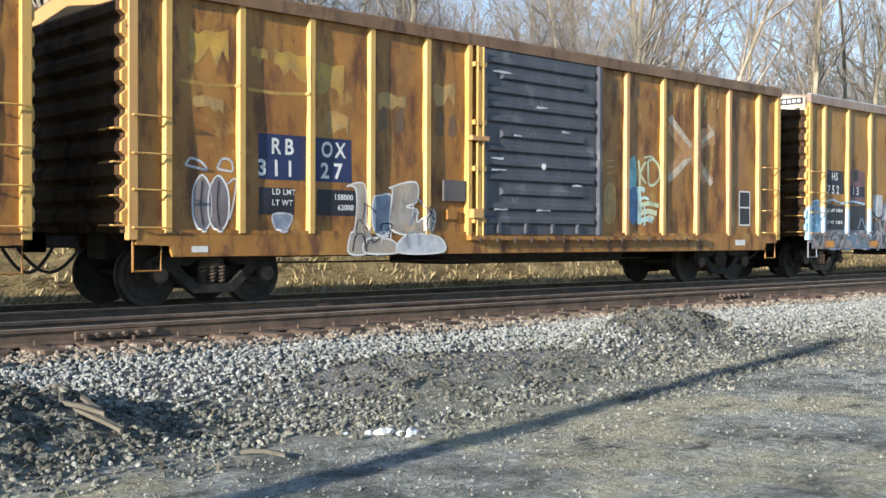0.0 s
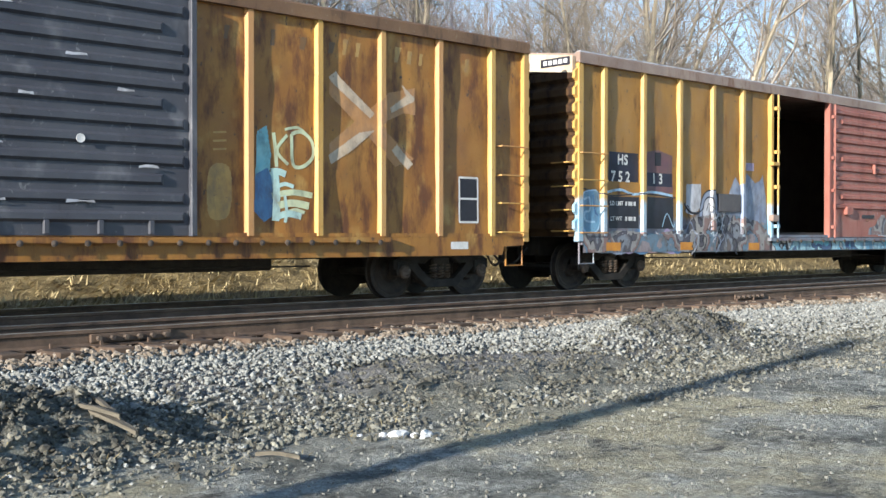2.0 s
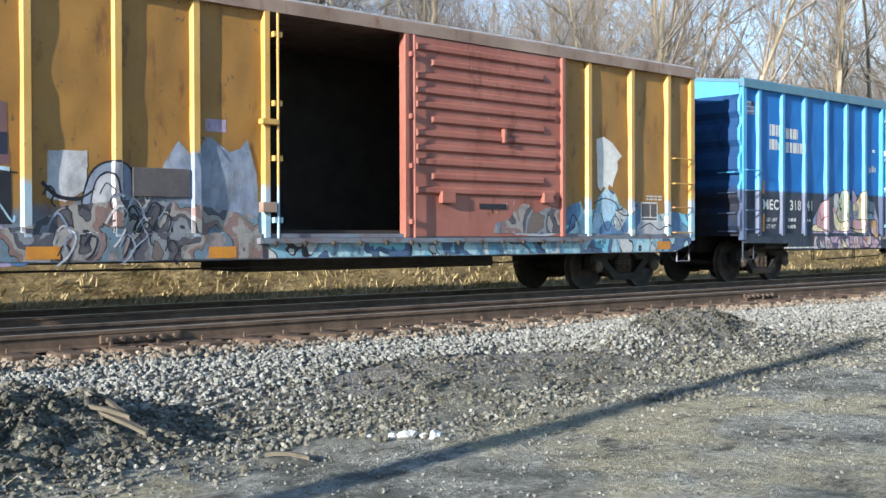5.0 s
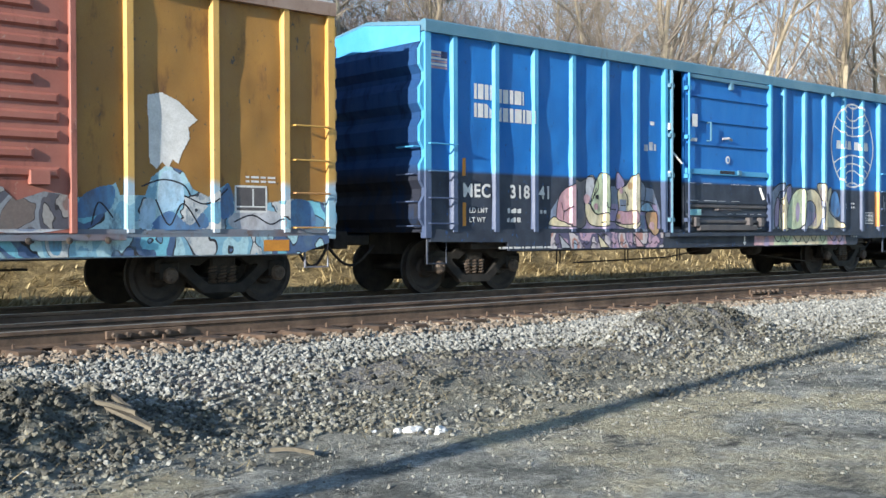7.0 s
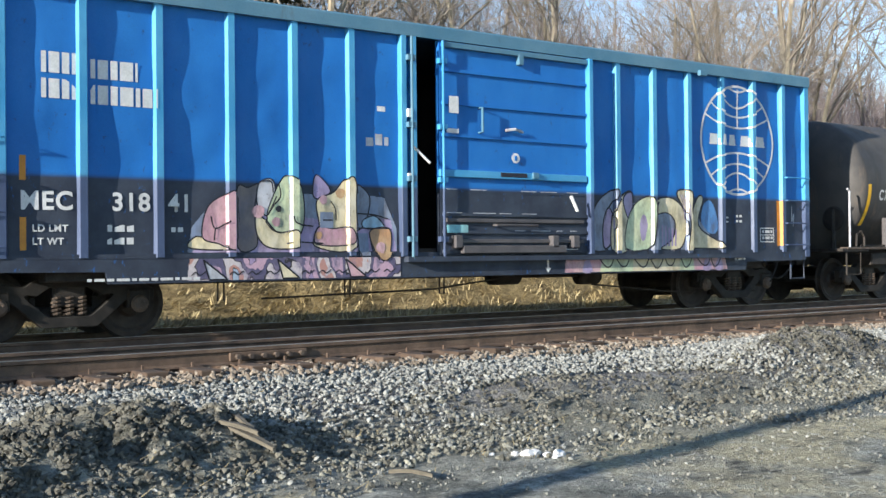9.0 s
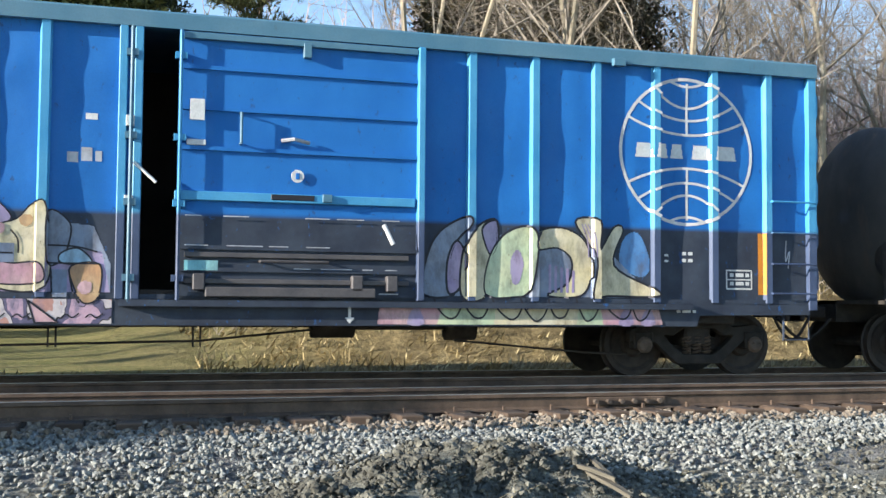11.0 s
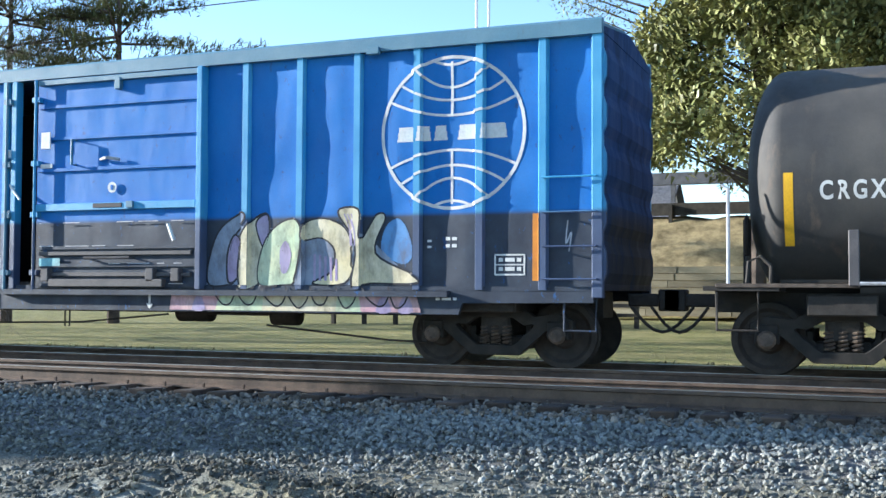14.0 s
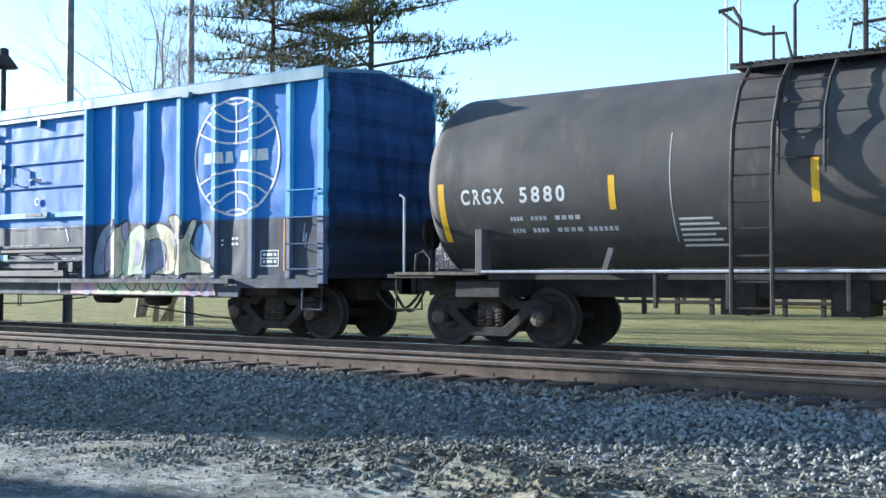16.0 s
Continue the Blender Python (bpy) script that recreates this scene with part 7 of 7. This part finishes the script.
def dry_grass():
    rnd = random.Random(77)
    g = Mesh()
    for k in range(64000):
        if k % 5:
            x, y, s = rnd.uniform(1.5, 62), 19.0 + 8 * rnd.random() ** 1.3 if rnd.random() < 0.85 else rnd.uniform(17, 19.5), rnd.uniform(0.08, 0.30)
            if noise.noise((x * 0.8, y * 0.8, 2)) < rnd.uniform(-0.6, 0.1):
                continue
        else:
            x, y, s = rnd.uniform(-30, 4), 17.2 + 2.4 * rnd.random(), rnd.uniform(0.05, 0.16)
        lump = 0.22 * max(0.0, noise.noise((x * 1.1, y * 1.1, 7))) if x > 3 else 0.0
        p = Vector((x, y, ground_z(x, y) - 0.02 + lump * rnd.random()))
        sway = noise.noise((x * 0.7, y * 0.7, 11)) * 5
        d = rand_dir(rnd, Vector((math.cos(sway), math.sin(sway), 0.25)) if k % 11 else Vector((0.4, 0, 0.6)), 0.6)
        if not k % 11:
            s *= 0.6
        d.z = abs(d.z)
        if d.z < 0.05:
            d.z = 0.1
        g.leaf(p, d, s, 0.018)
    tagged(g.done("dry_grass", STRAW), "straw-coloured dead grass on the bank", "grass", kind="stuff")
    bits = Mesh()
    for _ in range(5200):
        x, y = rnd.uniform(-6, 22), 6.0 + 3.4 * rnd.betavariate(1.6, 1.6)
        if noise.noise((x * 0.7, y * 0.9, 8)) < rnd.uniform(-0.35, 0.25):
            continue
        an = rnd.uniform(0, math.tau)
        p = Vector((x, y, ground_z(x, y) + 0.02 + 0.03 * rnd.random()))
        bits.leaf(p, Vector((math.cos(an), math.sin(an), rnd.uniform(0.0, 0.45))).normalized(), rnd.uniform(0.05, 0.16), 0.004)
    for _ in range(4200):
        x, y, an = rnd.uniform(-30, 5), 17.2 + 2.6 * rnd.random() ** 1.8, rnd.uniform(0, math.tau)
        p = Vector((x, y, ground_z(x, y) + 0.01))
        bits.leaf(p, Vector((math.cos(an), math.sin(an), rnd.uniform(0.1, 0.7))).normalized(), rnd.uniform(0.05, 0.13), 0.022)
    tagged(bits.done("straw_litter", STRAW), "dry straw and stalks strewn over the dirt", "litter", kind="stuff")
    b = Mesh()
    for _ in range(5200):
        x, y = rnd.uniform(2, 75), rnd.uniform(24, 31)
        p = Vector((x, y, ground_z(x, y)))
        d = rand_dir(rnd, Vector((0, 0, 1)), 0.45)
        l = rnd.uniform(0.8, 2.6)
        q = p + d * l
        b.limb(p, q, 0.012, 0.006, 3)
        for _ in range(3):
            c = p + d * l * rnd.uniform(0.4, 1)
            b.limb(c, c + rand_dir(rnd, d, 0.7) * l * 0.35, 0.007, 0.003, 3)
    tagged(b.done("brushwood", TWIG), "tangled brown brush at the wood's edge", "brush", kind="stuff")
    thick = Mesh()
    for _ in range(2600):
        y = rnd.uniform(34, 64)
        x = rnd.uniform(0.24 * y, 1.75 * y + 14)
        p = Vector((x, y, ground_z(x, y)))
        h = rnd.uniform(3.5, 9.5)
        d = rand_dir(rnd, Vector((0, 0, 1)), 0.12)
        thick.limb(p, p + d * h, 0.045, 0.012, 3)
        for _ in range(13):
            c = p + d * h * rnd.uniform(0.2, 1)
            e = c + rand_dir(rnd, d, 0.55) * rnd.uniform(0.8, 2.4)
            thick.limb(c, e, 0.016, 0.006, 3)
            thick.limb(c.lerp(e, 0.5), c.lerp(e, 0.5) + rand_dir(rnd, d, 0.7) * rnd.uniform(0.5, 1.4), 0.009, 0.004, 3)
    tagged(thick.done("sapling_thicket", TWIG_FAR), "grey-brown thicket of bare saplings in the wood", "thicket", kind="stuff")
    w = Mesh()
    for _ in range(7500):
        y = rnd.uniform(64, 110)
        x = rnd.uniform(0.06 * y, 2.1 * y + 20)
        p = Vector((x, y, ground_z(x, y)))
        h = rnd.uniform(7, 17)
        d = rand_dir(rnd, Vector((0, 0, 1)), 0.08)
        w.limb(p, p + d * h, 0.11, 0.02, 3)
        for _ in range(9):
            c = p + d * h * rnd.uniform(0.3, 1)
            w.limb(c, c + rand_dir(rnd, d, 0.6) * rnd.uniform(1, 3), 0.035, 0.008, 3)
    for _ in range(3200):
        y = rnd.uniform(95, 140)
        x = rnd.uniform(-1.5 * y, 0.06 * y)
        p = Vector((x, y, ground_z(x, y)))
        h = rnd.uniform(3, 7.5) * (0.75 + 0.5 * noise.noise((x * 0.06, 1, 1)))
        w.limb(p, p + Vector((0, 0, h)), 0.16, 0.03, 3)
        for _ in range(8):
            c = p + Vector((0, 0, h * rnd.uniform(0.15, 1)))
            w.limb(c, c + rand_dir(rnd, Vector((0, 0, 0.6)), 0.8) * rnd.uniform(1, 2.6), 0.06, 0.012, 3)
    tagged(w.done("far_wood", TWIG_FAR), "far bare winter woods", "woods", kind="stuff")


dry_grass()

# ---------------------------------------------------------------- field side: fence, wall, house, lamps
STRAW_BANK = surface("matted_straw_bank", (0.16, 0.12, 0.055), (0.42, 0.33, 0.17), 2.2, 0.95, 0, 0.8, 18, (1, 1, 1), dist=0.05)
FENCE_WOOD = surface("dark_fence_rail", (0.03, 0.026, 0.02), (0.065, 0.055, 0.042), 4, 0.85, 0, 0.3)
TIMBER = surface("tan_wall_timber", (0.26, 0.22, 0.14), (0.38, 0.33, 0.22), 3, 0.9, 0, 0.4, 25, (0.2, 1, 1), per=0.5)
SIDING = surface("white_siding", (0.68, 0.68, 0.67), (0.76, 0.76, 0.75), 3, 0.7, 0, 0.1)
SHINGLE = surface("grey_shingles", (0.10, 0.10, 0.11), (0.17, 0.165, 0.17), 6, 0.9, 0, 0.4)
BRICK = surface("red_brick", (0.22, 0.09, 0.06), (0.30, 0.13, 0.09), 8, 0.9, 0, 0.3)
POLE = surface("grey_steel_pole", (0.10, 0.10, 0.11), (0.17, 0.17, 0.18), 3, 0.6, 0.2, 0.1)
GLASS_DARK = surface("dark_window_pane", (0.02, 0.025, 0.03), (0.03, 0.035, 0.04), 1, 0.1, 0, 0.0)


def rail_fence():
    f = root("rail_fence", "dark wooden post and rail fence along the field", "fence")
    y = 29.0
    for k in range(10):
        x = -15.0 + k * 1.0
        bm = B()
        box(bm, x - 0.06, x + 0.06, y - 0.06, y + 0.06, ground_z(x, y) - 0.1, 0.92)
        part("post", bm, FENCE_WOOD, f, bevel=0.01)
    for z in (0.36, 0.62, 0.88):
        bm = B()
        box(bm, -15.1, -5.9, y - 0.10, y - 0.062, z - 0.05, z + 0.05)
        part("board", bm, FENCE_WOOD, f, bevel=0.006)


def timber_wall():
    w = root("timber_wall", "tan timber retaining wall of stacked beams", "retaining wall")
    rnd = random.Random(8)
    for r in range(7):
        x = -12.5
        while x < 6.4:
            l = rnd.uniform(1.8, 2.6)
            bm = B()
            box(bm, x, min(x + l, 6.6) - 0.015, 34.0 + 0.03 * r + rnd.uniform(-0.015, 0.015), 34.5, 0.25 + r * 0.22, 0.25 + r * 0.22 + 0.205)
            part("beam", bm, TIMBER, w)
            x += l
    n, rows = 48, []
    bm = B()
    for k in range(9):
        u = k / 8
        rows.append([bm.verts.new((-13.0 + 20.0 * i / n, 34.45 + 2.5 * u, 1.74 + 1.75 * u ** 0.9 + 0.12 * noise.noise((i * 0.5, k * 0.6, 3)))) for i in range(n + 1)])
    rows.append([bm.verts.new((-13.0 + 20.0 * i / n, 37.0, 0.0)) for i in range(n + 1)])
    for q, r in zip(rows, rows[1:]):
        for i in range(n):
            bm.faces.new((q[i], q[i + 1], r[i + 1], r[i]))
    tagged(part("straw_bank", bm, STRAW_BANK, smooth=True), "straw-covered earth bank above the timber wall", "bank", kind="structure")
    bm = B()
    box(bm, -20.0, 7.0, 36.75, 36.9, 3.55, 3.95)
    rail = part("guard_beam", bm, FENCE_WOOD)
    tagged(rail, "dark horizontal guard beam above the wall", "guard rail")
    for x in (-19.5, -17.2, -15.0, -12.5, -9.5, -6.5, -3.5, -0.5):
        bm = B()
        box(bm, x, x + 0.12, 36.60, 36.74, 2.9 if x > -13 else ground_z(x, 36.7), 3.9)
        part("post", bm, FENCE_WOOD, rail)
    bm = B()
    box(bm, -21.0, 0.5, 37.0, 37.3, 4.6, 5.0)
    beam = part("shed_fascia", bm, POLE)
    tagged(beam, "long grey flat canopy on posts", "canopy")
    bm = B()
    box(bm, -21.0, 0.5, 37.3, 40.0, 4.88, 5.0)
    part("roof", bm, POLE, beam)
    for x in (-20.5, -18.6, -16.2, -13.5, -10, -6.5, -3, 0.2):
        bm = B()
        box(bm, x, x + 0.14, 37.02, 37.18, ground_z(x, 37), 4.6)
        part("post", bm, POLE, beam)


def dark_shed():
    """A low dark boarded shed with a flat pale-edged roof, behind the straw bank."""
    h = root("low_shed", "low dark boarded shed with a pale flat roof edge", "shed")
    rnd = random.Random(19)
    x, y = 1.8, 37.6
    while x < 13.4:
        bm = B()
        box(bm, x, x + 0.19, y + rnd.uniform(0, 0.02), y + 0.06, 1.6, 4.15)
        part("board", bm, FENCE_WOOD, h)
        x += 0.2
    bm = B()
    box(bm, 1.8, 13.4, y + 0.07, y + 4.0, 1.6, 4.14)
    part("shed_body", bm, FENCE_WOOD, h)
    bm = B()
    box(bm, 1.4, 13.8, y - 0.5, y + 4.3, 4.16, 4.26)
    part("roof", bm, POLE, h, bevel=0.01)
    bm = B()
    box(bm, 1.4, 13.8, y - 0.53, y - 0.502, 4.14, 4.28)
    part("roof_edge", bm, SIDING, h, "pale metal roof edge")
    for x in (2.2, 4.6, 7.0, 9.4, 11.8):
        bm = B()
        box(bm, x, x + 0.11, y - 0.42, y - 0.31, 1.6, 4.155)
        part("post", bm, FENCE_WOOD, h)


def house():
    h = root("house", "white house with grey gabled roof and brick chimney", "house")
    x0, x1, y0, y1, z0 = -16.5, -9.5, 52.0, 58.0, ground_z(-12, 52)
    bm = B()
    prism(bm, [(y0, z0), (y1, z0), (y1, 4.2), ((y0 + y1) / 2, 6.4), (y0, 4.2)], "x", x0, x1)
    part("wall", bm, SIDING, h)
    bm = B()
    ym = (y0 + y1) / 2
    prism(bm, [(y0 - 0.4, 3.95), (ym, 6.48), (y1 + 0.4, 3.95), (y1 + 0.4, 4.1), (ym, 6.65), (y0 - 0.4, 4.1)], "x", x0 - 0.3, x1 + 0.3)
    roof = part("roof", bm, SHINGLE, h)
    bm = B()
    box(bm, -11.6, -10.9, ym - 0.4, ym + 0.3, 5.9, 7.3)
    part("chimney", bm, BRICK, roof, "red brick chimney")
    for x in (-15.5, -13.0, -11.0):
        bm = B()
        box(bm, x, x + 0.9, y0 - 0.05, y0 - 0.01, 2.3, 3.6)
        win = part("window", bm, SIDING, h)
        bm = B()
        box(bm, x + 0.07, x + 0.83, y0 - 0.07, y0 - 0.052, 2.37, 3.53)
        part("pane", bm, GLASS_DARK, win)


def street_lamp(x, y, top, arm, head=True):
    s = root("street_lamp", "grey steel street lamp with an outreach head" if head else "tall grey steel pole", "street lamp", "street lamps")
    s.location = (x, y, ground_z(x, y))
    bm = B()
    tube(bm, [(0, 0, -0.2), (0, 0, top * 0.5), (0, 0, top)], 0.13, 10, 0.08)
    part("pole", bm, POLE, s)
    if head:
        bm = B()
        tube(bm, [(0, 0, top - 0.15), (arm * 0.5, 0, top + 0.05), (arm, 0, top + 0.08)], 0.04, 6)
        part("arm", bm, POLE, s)
        bm = B()
        lathe(bm, [(arm - 0.35, 0.0), (arm - 0.3, 0.10), (arm + 0.25, 0.14), (arm + 0.45, 0.0)], "x", 10, (0, 0, top + 0.04))
        part("lamp_head", bm, UNDER, s)


rail_fence()
timber_wall()
dark_shed()
house()
street_lamp(-22.62, 20.7, 9.2, 1.0)
street_lamp(-24.9, 18.5, 11.0, 0, False)
lantern = root("bell_lantern", "dark bell-shaped lantern on a post", "street lamp")
lantern.location = (-25.48, 16.9, ground_z(-25.48, 16.9))
bm = B()
tube(bm, [(0, 0, -0.2), (0, 0, 6.9)], 0.07, 8)
part("pole", bm, UNDER, lantern)
bm = B()
lathe(bm, [(6.62, 0.0), (6.62, 0.36), (6.78, 0.25), (6.95, 0.12), (7.1, 0.12), (7.15, 0.0)], "z", 14)
part("shade", bm, UNDER, lantern)
mast = root("radio_mast", "thin white twin-pole mast against the sky", "mast")
mast.location = (-19.65, 55.0, 0)
for dx in (-0.35, 0.35):
    bm = B()
    tube(bm, [(dx, 0, 0), (dx, 0, 27)], 0.09, 6, 0.06)
    part("pole", bm, SIDING, mast)
# out-of-view pole, added to throw the thin shadow across the gravel
pole = root("utility_pole", "unseen round wooden pole added for its long shadow on the lot", "utility pole")
pole.location = (-9.5, 3.1, -0.6)
bm = B()
tube(bm, [(0, 0, -0.2), (0, 0, 6.6)], 0.19, 12, 0.13)
part("pole", bm, PINE_BARK, pole)
for k, (z, dz) in enumerate(((14.6, 0.7), (16.3, 0.8))):
    bm = B()
    tube(bm, [(-45 + 5 * i, 44, z - dz * (1 - ((i - 8) / 8) ** 2) + 0.12 * i) for i in range(17)], 0.03, 4)
    tagged(part("overhead_wire", bm, UNDER), "thin overhead wire across the sky", "wire", "overhead wires")


# ---------------------------------------------------------------- what moves
def motions():
    rolled = [(row[0], row[4]) for row in PATH]
    for car, mid in CARS:
        walk(car, [(t, pose(mid - s, TRAIN_Y, 0)) for t, s in rolled])
    ts, ss = [t for t, s in rolled], [s for t, s in rolled]
    times = [i * 0.125 for i in range(129)]
    for ws in WHEEL_TURNS:
        at = ws.location.copy()
        walk(ws, [(t, pose(at.x, at.y, at.z, 0, -math.degrees(float(np.interp(t, ts, ss)) / WHEEL_R), 0)) for t in times])


motions()
